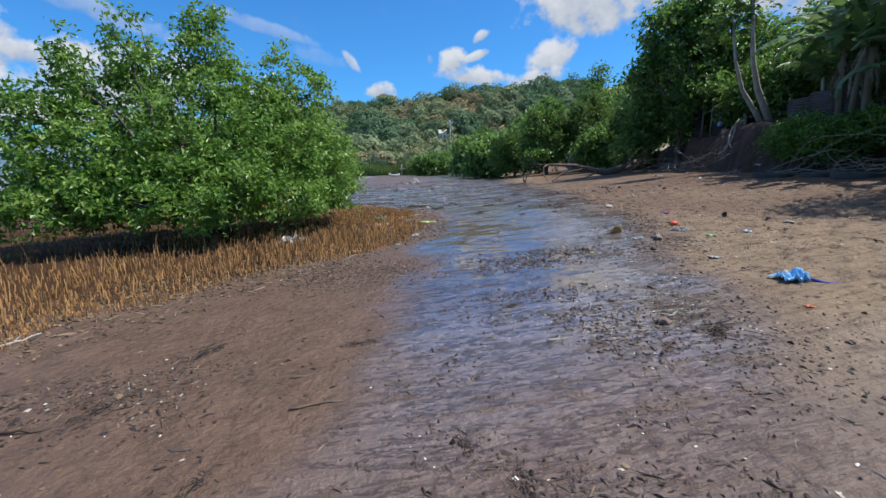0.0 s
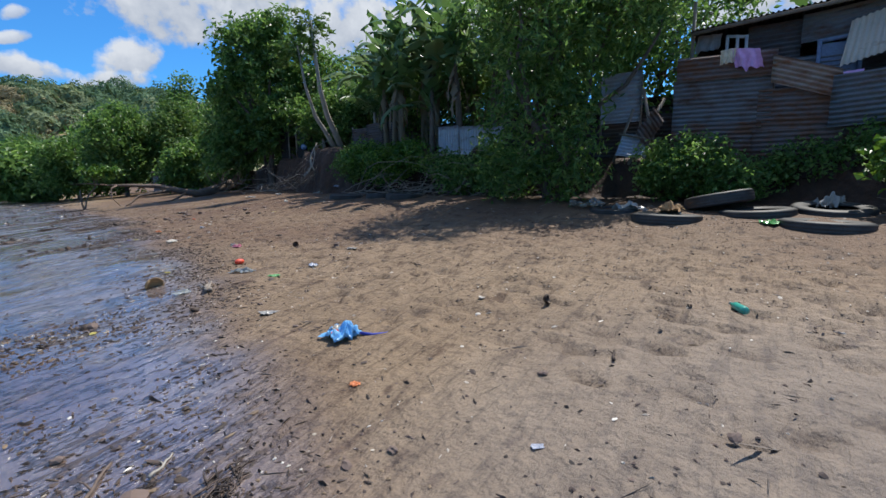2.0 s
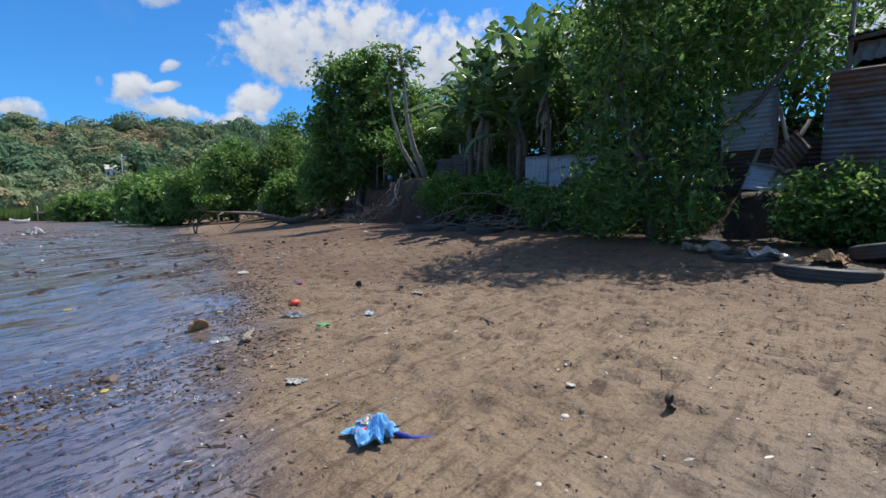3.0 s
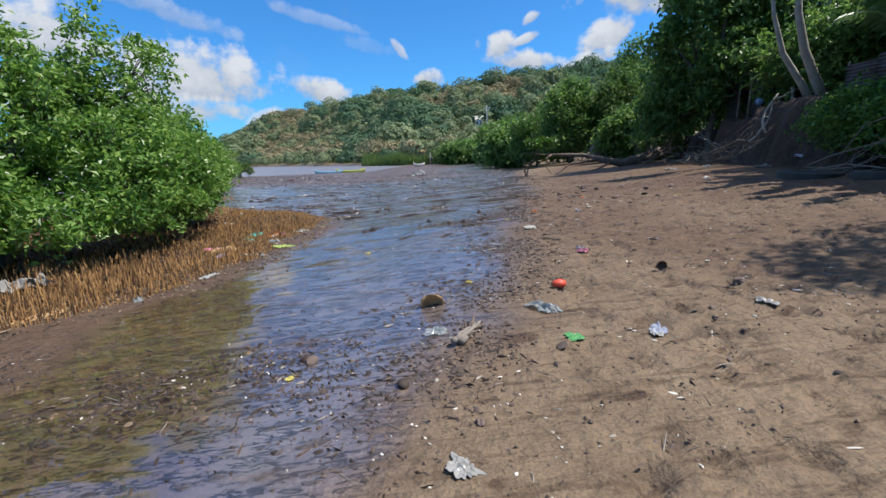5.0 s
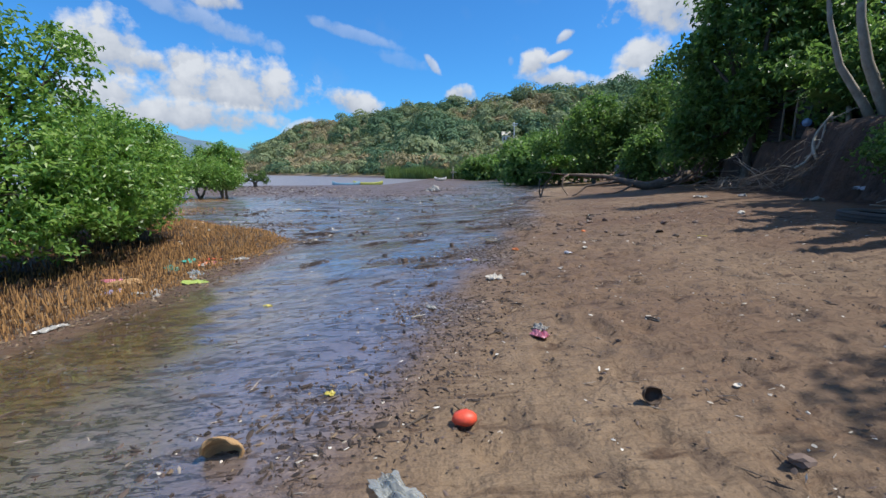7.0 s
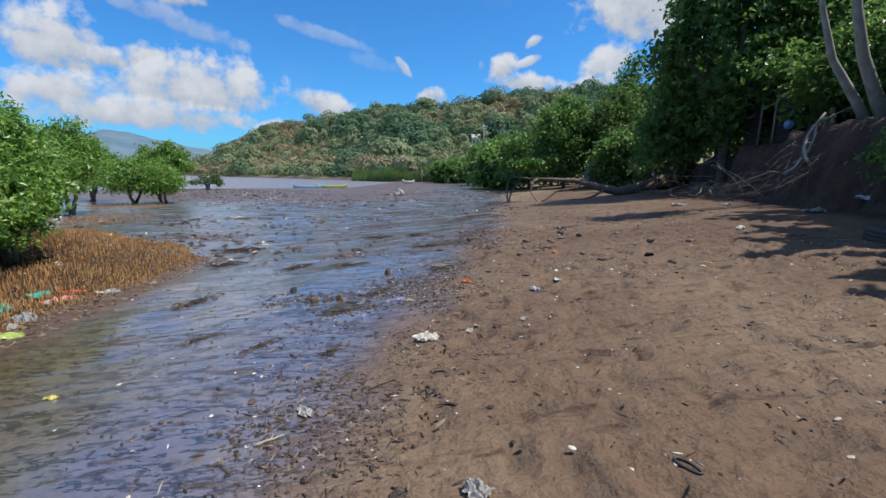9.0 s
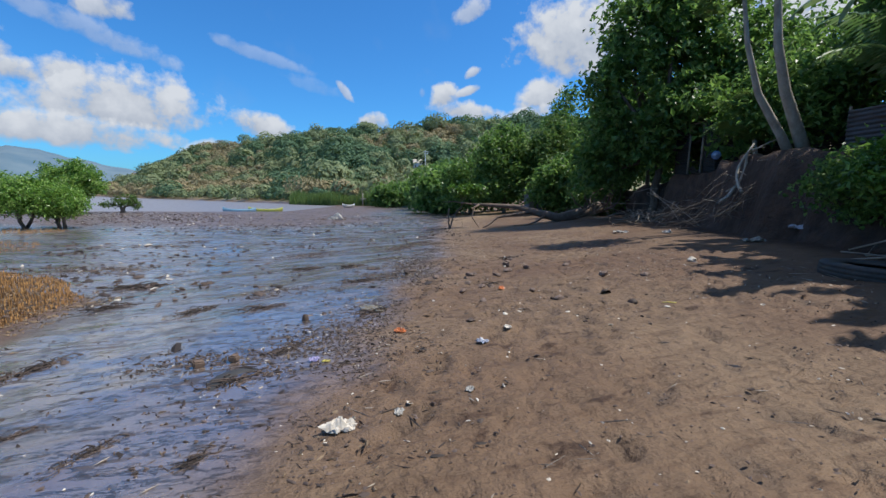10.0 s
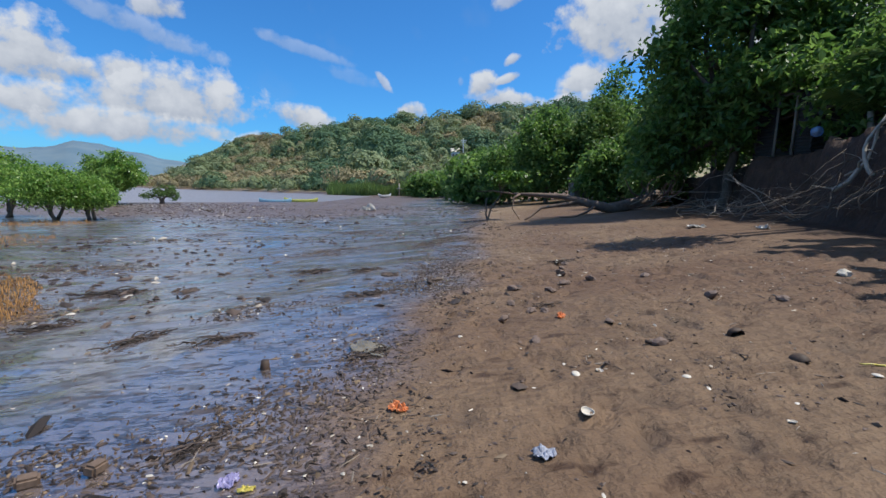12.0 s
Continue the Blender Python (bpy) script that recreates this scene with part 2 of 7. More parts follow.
    thin_mud = mixed(n, l, pool.outputs["Fac"], thin_mud, mixed(n, l, mid, (0.105, 0.058, 0.028), (0.235, 0.132, 0.058)))
    # channel base is tinted pale lilac to add to the reflected sky
    base = mixed(n, l, calc(n, l, "MULTIPLY", wet, 0.85), base, mixed(n, l, deep.outputs["Fac"], thin_mud, mixed(n, l, mid, (0.135, 0.114, 0.116), (0.27, 0.232, 0.226))))
    base = mixed(n, l, calc(n, l, "MULTIPLY", wet, calc(n, l, "MULTIPLY", calc(n, l, "SUBTRACT", 1.0, gap), 0.8), True), base, (0.045, 0.030, 0.025))
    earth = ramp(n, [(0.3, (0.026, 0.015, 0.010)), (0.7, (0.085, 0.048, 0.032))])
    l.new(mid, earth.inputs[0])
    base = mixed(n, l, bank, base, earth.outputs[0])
    scrub = ramp(n, [(0.35, (0.10, 0.125, 0.05)), (0.52, (0.24, 0.20, 0.11)), (0.7, (0.38, 0.28, 0.17))])
    l.new(noise_tex(n, l, 0.07, 6.0, 0.65, co), scrub.inputs[0])
    base = mixed(n, l, hill, base, scrub.outputs[0])
    l.new(base, p.inputs["Base Color"])
    r = n.new("ShaderNodeMapRange")
    r.inputs["To Min"].default_value = 0.72
    calm = ramp(n, [(0.40, (0.13, 0.13, 0.13)), (0.60, (0.36, 0.36, 0.36))])
    l.new(noise_tex(n, l, 0.9, 4.0, 0.6, co, (0.6, 1.8, 1)), calm.inputs[0])
    still = calc(n, l, "MULTIPLY", calm.outputs[0], calc(n, l, "SUBTRACT", 1.0, calc(n, l, "MULTIPLY", pool.outputs["Fac"], 0.75)))
    l.new(still, r.inputs["To Max"])
    l.new(film, r.inputs[0])
    mudshine = calc(n, l, "MULTIPLY", mud, 0.22)
    dull = calc(n, l, "SUBTRACT", 1.0, grove_shade.outputs["Fac"])
    l.new(calc(n, l, "ADD", calc(n, l, "SUBTRACT", r.outputs[0], calc(n, l, "MULTIPLY", calc(n, l, "MULTIPLY", mudshine, dull), calc(n, l, "SUBTRACT", 1.0, film))), calc(n, l, "MULTIPLY", grove_shade.outputs["Fac"], 0.25)), p.inputs["Roughness"])
    l.new(calc(n, l, "MULTIPLY", calc(n, l, "ADD", calc(n, l, "MULTIPLY", film, 0.65), 0.35), dull), p.inputs["Specular IOR Level"])
    l.new(calc(n, l, "MULTIPLY", film, calc(n, l, "ADD", calc(n, l, "MULTIPLY", deep.outputs["Fac"], 0.15), 0.85), True), p.inputs["Coat Weight"])
    p.inputs["Coat IOR"].default_value = 3.8
    l.new(calc(n, l, "MULTIPLY", still, 0.85), p.inputs["Coat Roughness"])
    pits = noise_tex(n, l, 11, 3.0, 0.5, co)
    hgt = calc(n, l, "ADD", calc(n, l, "ADD", calc(n, l, "MULTIPLY", grain, 0.10), calc(n, l, "MULTIPLY", pits, 0.8)), calc(n, l, "ADD", calc(n, l, "MULTIPLY", mid, 0.75), calc(n, l, "MULTIPLY", rills, 0.7)))
    soft = calc(n, l, "SUBTRACT", 1.0, calc(n, l, "MULTIPLY", film, 0.72))
    ripple = noise_tex(n, l, 13, 5.0, 0.62, co, (0.55, 1.7, 1))
    bumped(n, l, p, calc(n, l, "ADD", calc(n, l, "MULTIPLY", hgt, soft), calc(n, l, "MULTIPLY", calc(n, l, "MULTIPLY", ripple, film), 0.55)), 1.0, 0.06)
    return m


def water_mat():
    m, n, l, p = material("sea_water")
    p.inputs["Base Color"].default_value = (0.21, 0.195, 0.20, 1)
    p.inputs["Roughness"].default_value = 0.34
    h = noise_tex(n, l, 1.3, 5.0, 0.6, stretch=(0.6, 1.6, 1))
    bumped(n, l, p, h, 0.5, 0.2)
    return m


def corrugated_mat(name, clean, rust, amount):
    m, n, l, p = material(name)
    f = noise_tex(n, l, 1.7, 7.0, 0.68, stretch=(1, 1, 2.2))
    g = noise_tex(n, l, 22, 4.0)
    r = ramp(n, [(amount - 0.09, clean), (amount + 0.02, (clean[0] * 0.6 + rust[0] * 0.4, clean[1] * 0.6 + rust[1] * 0.4, clean[2] * 0.6 + rust[2] * 0.4)), (amount + 0.13, rust)])
    l.new(f, r.inputs[0])
    l.new(mixed(n, l, 0.4, r.outputs[0], mixed(n, l, g, (0.3, 0.3, 0.3), (1, 1, 1)), "MULTIPLY"), p.inputs["Base Color"])
    p.inputs["Metallic"].default_value, p.inputs["Roughness"].default_value = 0.25, 0.55
    bumped(n, l, p, g, 0.25, 0.004)
    return m


def plain(name, col, rough=0.5, var=0.25, scale=20.0, bump=0.15, metal=0.0):
    d = tuple(c * (1 - var) for c in col)
    b = tuple(min(1, c * (1 + var)) for c in col)
    return rough_mat(name, d, b, scale, rough, bump, 0.006, metal=metal)


M_GROUND, M_WATER = ground_mat(), water_mat()
M_BARK = rough_mat("mangrove_bark", (0.06, 0.046, 0.038), (0.20, 0.165, 0.135), 9, 0.9, 0.6, 0.012, stretch=(1, 1, 0.3))
M_PALEBARK = rough_mat("pale_bark", (0.20, 0.175, 0.145), (0.46, 0.42, 0.36), 5, 0.85, 0.5, 0.012, stretch=(1, 1, 0.6))
M_DRIFT = rough_mat("driftwood", (0.075, 0.05, 0.038), (0.21, 0.155, 0.12), 5, 0.85, 0.6, 0.02)
M_TWIG = rough_mat("dead_twigs", (0.10, 0.078, 0.062), (0.34, 0.29, 0.24), 8, 0.9, 0.3, 0.01, island=True)
M_MANGROVE = leaf_mat("mangrove_leaves", [(0.15, (0.028, 0.082, 0.014)), (0.42, (0.115, 0.245, 0.042)), (0.68, (0.26, 0.40, 0.085)), (0.9, (0.45, 0.56, 0.20))], 0.38, 0.42, 0.5, 1.3, 0.5)
M_DARKLEAF = leaf_mat("dark_leaves", [(0.15, (0.036, 0.088, 0.024)), (0.5, (0.095, 0.19, 0.048)), (0.85, (0.25, 0.38, 0.11))], 0.40, 0.5, 0.5)
M_LIGHTLEAF = leaf_mat("light_leaves", [(0.15, (0.045, 0.10, 0.026)), (0.5, (0.10, 0.18, 0.046)), (0.85, (0.18, 0.25, 0.08))], 0.5, 0.3, 0.3)
M_VINE = leaf_mat("vine_leaves", [(0.15, (0.022, 0.07, 0.010)), (0.5, (0.065, 0.16, 0.02)), (0.85, (0.21, 0.35, 0.05))], 0.42, 0.26, 0.5)
M_BANANA = leaf_mat("banana_leaves", [(0.1, (0.05, 0.12, 0.04)), (0.5, (0.11, 0.20, 0.075)), (0.9, (0.24, 0.31, 0.16))], 0.36, 0.32)
M_DRYBANANA = leaf_mat("dry_banana_leaves", [(0.1, (0.11, 0.085, 0.06)), (0.9, (0.25, 0.21, 0.155))], 0.7, 0.25)
# hill leaf colours are lifted to carry the haze of distance
M_WOODS_DARK = leaf_mat("hazed_dark_leaves", [(0.2, (0.058, 0.12, 0.075)), (0.8, (0.165, 0.245, 0.135))], 0.8, 0.2, 0.1, 0.12, 0.86)
M_WOODS_OLIVE = leaf_mat("hazed_olive_leaves", [(0.2, (0.14, 0.19, 0.10)), (0.8, (0.29, 0.325, 0.18))], 0.8, 0.2, 0.1, 0.12, 0.86)
M_WOODS_DRY = leaf_mat("hazed_dry_leaves", [(0.2, (0.20, 0.185, 0.105)), (0.8, (0.42, 0.345, 0.21))], 0.85, 0.15, 0.1, 0.15, 0.86)
M_REED = leaf_mat("reeds", [(0.15, (0.075, 0.14, 0.035)), (0.85, (0.21, 0.29, 0.085))], 0.5, 0.3)
M_PNEU = rough_mat("breathing_roots", (0.095, 0.046, 0.017), (0.48, 0.262, 0.095), 3, 0.85, 0.4, 0.006, island=True)
M_DEBRIS = rough_mat("rotting_debris", (0.020, 0.013, 0.010), (0.095, 0.066, 0.052), 12, 0.75, 0.5, 0.01, island=True)
M_STONE = rough_mat("beach_stones", (0.040, 0.027, 0.024), (0.15, 0.105, 0.085), 14, 0.8, 0.4, 0.008, island=True)
M_SHELL = rough_mat("shell_chips", (0.32, 0.27, 0.21), (0.68, 0.63, 0.55), 20, 0.6, 0.2, 0.003, island=True)
M_LITTERLEAF = rough_mat("fallen_leaves", (0.05, 0.033, 0.02), (0.21, 0.145, 0.085), 14, 0.7, 0.3, 0.004, island=True)
M_RUBBER = rough_mat("old_rubber", (0.008, 0.008, 0.008), (0.055, 0.052, 0.049), 4, 0.6, 0.4, 0.006)
M_SILT = rough_mat("silt_in_tyre", (0.10, 0.075, 0.055), (0.24, 0.185, 0.135), 14, 0.9, 0.5, 0.01)
M_PALEBLUE = corrugated_mat("pale_blue_tin", (0.40, 0.45, 0.52), (0.24, 0.19, 0.16), 0.60)
M_TIN = corrugated_mat("grey_tin", (0.155, 0.168, 0.19), (0.10, 0.056, 0.036), 0.54)
M_RUST = corrugated_mat("rusty_tin", (0.15, 0.14, 0.15), (0.15, 0.072, 0.042), 0.44)
M_PALETIN = corrugated_mat("pale_tin", (0.60, 0.55, 0.46), (0.30, 0.17, 0.09), 0.66)
M_TIMBER = rough_mat("weathered_timber", (0.11, 0.09, 0.075), (0.30, 0.26, 0.22), 6, 0.85, 0.4, 0.01, stretch=(1, 1, 0.25))
# near-black: gloom put into colour on hut walls and windows; plain black on the handle
M_GLOOMBLACK = plain("gloom_and_black", (0.03, 0.028, 0.028), 0.9)


# ---------------------------------------------------------------- building tools
def vnoise(x, y, scale, seed=0):
    """Smooth value noise of the plan, -1 to 1."""
    x, y = np.asarray(x, float) / scale, np.asarray(y, float) / scale
    xi, yi = np.floor(x).astype(np.int64), np.floor(y).astype(np.int64)
    fx, fy = x - xi, y - yi
    fx, fy = fx * fx * (3 - 2 * fx), fy * fy * (3 - 2 * fy)

    def h(a, b):
        v = (a * 374761393 + b * 668265263 + seed * 1442695041) & 0x7FFFFFFF
        v = ((v ^ (v >> 13)) * 1274126177) & 0x7FFFFFFF
        return ((v ^ (v >> 16)) & 0xFFFF) / 32767.5 - 1
    a = h(xi, yi) * (1 - fx) + h(xi + 1, yi) * fx
    b = h(xi, yi + 1) * (1 - fx) + h(xi + 1, yi + 1) * fx
    return a * (1 - fy) + b * fy


def smooth(v):
    v = np.clip(v, 0, 1)
    return v * v * (3 - 2 * v)


def mesh_from(name, verts, faces, mat, shade=True):
    """One mesh from arrays; faces all with the same number of corners, or a list of lists."""
    me = bpy.data.meshes.new(name)
    if isinstance(faces, np.ndarray):
        k = faces.shape[1]
        me.vertices.add(len(verts)), me.loops.add(faces.size), me.polygons.add(len(faces))
        me.vertices.foreach_set("co", np.asarray(verts, np.float32).ravel())
        me.loops.foreach_set("vertex_index", faces.astype(np.int32).ravel())
        me.polygons.foreach_set("loop_start", np.arange(0, faces.size, k, dtype=np.int32))
        me.update(calc_edges=True)
    else:
        me.from_pydata([tuple(v) for v in verts], [], faces)
    me.polygons.foreach_set("use_smooth", np.full(len(me.polygons), shade))
    me.materials.append(mat)
    me.validate()
    return me


def part(name, mesh, parent, label="", m=None):
    ob = new(name, mesh)
    ob.parent = parent
    if m is not None:
        ob.matrix_basis = m
    if label:
        ob["label"] = label
    return ob


def thing(name, at, label, category, group="", kind="", turn=0.0):
    e = new(name)
    e.empty_display_size = 0.1
    e.location, e.rotation_euler = at, (0, 0, turn)
    return tagged(e, label, category, group, kind)


class Wood:
    """Gathers tapered tubes into one mesh."""

    def __init__(self):
        self.v, self.f = [], []

    def tube(self, pts, radii, n=6, cap=True):
        pts = [Vector(p) for p in pts]
        start = len(self.v)
        side = None
        for i, p in enumerate(pts):
            d = (pts[min(i + 1, len(pts) - 1)] - pts[max(i - 1, 0)]).normalized()
            if side is None:
                side = d.orthogonal().normalized()
            else:
                side = (side - d * side.dot(d)).normalized()
            up = d.cross(side)
            for k in range(n):
                a = 2 * math.pi * k / n
                self.v.append(p + (side * math.cos(a) + up * math.sin(a)) * radii[i])
        for i in range(len(pts) - 1):
            for k in range(n):
                a, b = start + i * n + k, start + i * n + (k + 1) % n
                self.f.append((a, b, b + n, a + n))
        if cap:
            self.f.append(tuple(range(start + n - 1, start - 1, -1)))
            e = start + (len(pts) - 1) * n
            self.f.append(tuple(range(e, e + n)))

    def limb(self, a, b, r0, r1, rng, bend=0.15, steps=5, n=6):
        a, b = Vector(a), Vector(b)
        ln = (b - a).length
        off = Vector((rng.uniform(-1, 1), rng.uniform(-1, 1), rng.uniform(-0.6, 0.6))) * ln * bend
        pts, rad = [], []
        for i in range(steps + 1):
            t = i / steps
            w = Vector((rng.uniform(-1, 1), rng.uniform(-1, 1), rng.uniform(-1, 1))) * ln * 0.025 * (0 < i < steps)
            pts.append(a.lerp(b, t) + off * math.sin(math.pi * t) + w)
            rad.append(r0 + (r1 - r0) * t)
        self.tube(pts, rad, n)
        return pts

    def mesh(self, name, mat):
        return mesh_from(name, self.v, self.f, mat)


def leaf_cloud(name, centers, normals, length, width, mat, rs, fold=0.25):
    """Folded lozenge leaves, one island each."""
    n = len(centers)
    nor = normals / (np.linalg.norm(normals, axis=1, keepdims=True) + 1e-9)
    ref = rs.normal(size=(n, 3))
    d = np.cross(nor, ref)
    d /= np.linalg.norm(d, axis=1, keepdims=True) + 1e-9
    s = np.cross(nor, d)
    ln = length * rs.uniform(0.7, 1.25, (n, 1))
    wd = width * rs.uniform(0.75, 1.2, (n, 1))
    v = np.empty((n, 4, 3))
    v[:, 0] = centers - d * ln * 0.5
    v[:, 1] = centers - d * ln * 0.02 + s * wd * 0.5 + nor * wd * fold
    v[:, 2] = centers + d * ln * 0.5 - nor * ln * 0.12
    v[:, 3] = centers - d * ln * 0.02 - s * wd * 0.5 + nor * wd * fold
    q = np.arange(n)[:, None] * 4
    f = np.concatenate([q + np.array([[0, 1, 2]]), q + np.array([[0, 2, 3]])], axis=0)
    return mesh_from(name, v.reshape(-1, 3), f, mat, False)


def clump_points(lobes, count, rs, inner=0.5):
    lob = np.array([q[:6] for q in lobes], float)
    w = (lob[:, 3] * lob[:, 4] * lob[:, 5]) ** 0.7
    pick = rs.choice(len(lob), count, p=w / w.sum())
    d = rs.normal(size=(count, 3))
    d /= np.linalg.norm(d, axis=1, keepdims=True)
    r = inner + (1 - inner) * rs.uniform(0, 1, (count, 1)) ** 0.6
    r *= 1 + 0.14 * rs.normal(size=(count, 1))
    return lob[pick, :3] + d * r * lob[pick, 3:6], d, pick


def make_tree(name, label, base, lobes, clumps, per, leaf, clump_r, mat, bark, seed, trunk_r=0.12, stems=1, up=0.6, group="", aspect=0.5, twigs=80, inner=0.5, category="tree", floor=None):
    """A tree of tapered stems, limbs to each lobe of the crown, twigs, and a crown of single leaves in clumps."""
    rng, rs = random.Random(seed), np.random.RandomState(seed)
    tree = thing(name, base, label, category, group)
    b = Vector(base)
    loc = [(q[0] - b.x, q[1] - b.y, q[2] - b.z, *q[3:6]) for q in lobes]
    wood = Wood()
    mean = Vector((sum(q[0] for q in loc) / len(loc), sum(q[1] for q in loc) / len(loc), sum(q[2] for q in loc) / len(loc)))
    forks = []
    for k in range(stems):
        foot = Vector((rng.uniform(-1, 1), rng.uniform(-1, 1), 0)) * trunk_r * 2.2 * (stems > 1)
        top = mean * 0.55 + Vector((rng.uniform(-1, 1), rng.uniform(-1, 1), rng.uniform(-0.2, 0.3))) * 0.25 * mean.length * (stems > 1)
        wood.limb(foot - Vector((0, 0, 0.15)), top, trunk_r, trunk_r * 0.62, rng, 0.10, 7, 9)
        forks.append(top)
    for i, q in enumerate(loc):
        f = min(forks, key=lambda p: (p - Vector(q[:3])).length + rng.uniform(0, 0.3))
        wood.limb(f, q[:3], trunk_r * 0.55, trunk_r * 0.16, rng, 0.14, 6, 6)
    pts, d, pick = clump_points(loc, clumps, rs, inner)
    if floor is not None:
        pts[:, 2] = np.maximum(pts[:, 2], floor - b.z + rs.uniform(0, 0.3, len(pts)))
    for i in rs.choice(clumps, min(twigs, clumps), replace=False):
        q = loc[pick[i]]
        start = Vector(q[:3]).lerp(mean * 0.7, rng.uniform(0, 0.35))
        wood.limb(start, pts[i], trunk_r * 0.14, trunk_r * 0.03, rng, 0.12, 4, 4)
    part("trunk", wood.mesh("trunk", bark), tree)
    c = np.repeat(pts, per, axis=0) + rs.normal(size=(clumps * per, 3)) * clump_r * np.array([1, 1, 0.75])
    out = np.repeat(d, per, axis=0)
    nor = rs.normal(size=c.shape) * 0.75 + out * 0.5 + np.array([0, 0, up])
    part("crown", leaf_cloud("crown", c, nor, leaf, leaf * aspect, mat, rs), tree)
    return tree


# ---------------------------------------------------------------- the ground
PROF_S = [-300, -40, -8, -2, 1, 4, 5.1, 6.4, 10, 12, 14, 40]
PROF_Z = [0.04, 0.05, 0.06, 0.08, 0.15, 0.38, 0.51, 0.58, 0.89, 1.12, 1.3, 1.5]
FOOT_Y = [-60, -6, 0, 2, 5, 8, 14, 20, 27, 33, 42, 60, 110]
FOOT_X = [10.0, 11.6, 12.7, 13.4, 13.9, 14.5, 15.0, 16.0, 19.2, 20.6, 24.5, 31, 48]
TOP_Y = [-60, 0, 5, 9, 14, 20, 28, 36, 50, 110]
TOP_Z = [2.2, 2.2, 2.2, 2.7, 3.0, 3.35, 2.9, 2.4, 2.2, 2.0]


def veer(y):
    return np.where(y > 13, 0.34 * (np.minimum(y, 70) - 13) * np.clip((y - 13) / 8, 0, 1), 0.0)


def ground_z(x, y):
    x, y = np.asarray(x, float), np.asarray(y, float)
    z = np.interp(x - veer(y), PROF_S, PROF_Z)
    # undulation of the beach, bars in the channel
    z = z + 0.018 * vnoise(x, y, 1.7, 3) + 0.008 * vnoise(x, y, 0.55, 5) + 0.004 * vnoise(x * 0.6, y * 2.4, 0.3, 8)
    # the bay
    lip = 63 + 0.35 * (x + 12) + 1.5 * vnoise(x, y, 9, 4)
    bay = smooth((y - lip) / 5) * smooth((-2 + 0.12 * (y - 66) - x) / 4)
    z = z * (1 - bay) - 0.5 * bay
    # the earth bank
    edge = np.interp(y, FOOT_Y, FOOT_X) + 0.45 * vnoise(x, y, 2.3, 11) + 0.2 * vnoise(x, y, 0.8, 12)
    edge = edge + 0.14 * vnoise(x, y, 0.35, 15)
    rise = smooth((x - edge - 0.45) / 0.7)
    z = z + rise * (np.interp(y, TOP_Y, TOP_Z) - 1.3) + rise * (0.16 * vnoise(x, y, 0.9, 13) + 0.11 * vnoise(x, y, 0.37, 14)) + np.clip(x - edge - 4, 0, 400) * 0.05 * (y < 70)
    # the hill beyond the bay
    shore = np.where(x < 0, 108 - 1.12 * x, 108 + 0.1 * x)
    ridge = np.interp(x, [-175, -155, -135, -115, -100, -81, -60, -40, 5, 52, 110, 180, 300], [3, 12, 26, 36, 37, 35, 33, 30, 30.5, 36, 42, 50, 52])
    d = (y - shore) / (150 + np.clip(-x, 0, 150) * 0.25)
    far = smooth(d * 1.05) * ridge * (1 + 0.12 * vnoise(x, y, 45, 21) + 0.05 * vnoise(x, y, 16, 22))
    back = 1 - 0.6 * smooth((y - 330) / 400)
    z = z + np.where(y > shore - 4, smooth((y - shore + 4) / 5) * 0.9 * (x < 14) + far * back, 0)
    return z


def gz(x, y):
    return float(ground_z(x, y))


WET_LY, WET_LX = [-8, 4, 6.7, 12.4, 15, 18, 22, 40, 70], [-3, 0.1, 0.5, 1.9, 2.3, 1.8, -4, -24, -60]
WET_RY, WET_RX = [-8, 0, 4.6, 9.5, 12, 15, 16.4, 20, 33, 60, 110], [-1.0, 1.8, 4.4, 6.4, 6.9, 7.6, 7.8, 8.9, 11.4, 17, 25]


# the outer edge of the breathing roots
ROOT_Y = [3.0, 5.7, 6.5, 7.2, 8.45, 9.25, 10.5, 13.1, 15.1, 18.1, 20, 24]
ROOT_X = [-5.5, -2.9, -2.7, -2.0, -0.9, 0.16, 1.1, 2.0, 2.1, 1.9, 1.0, -4.5]


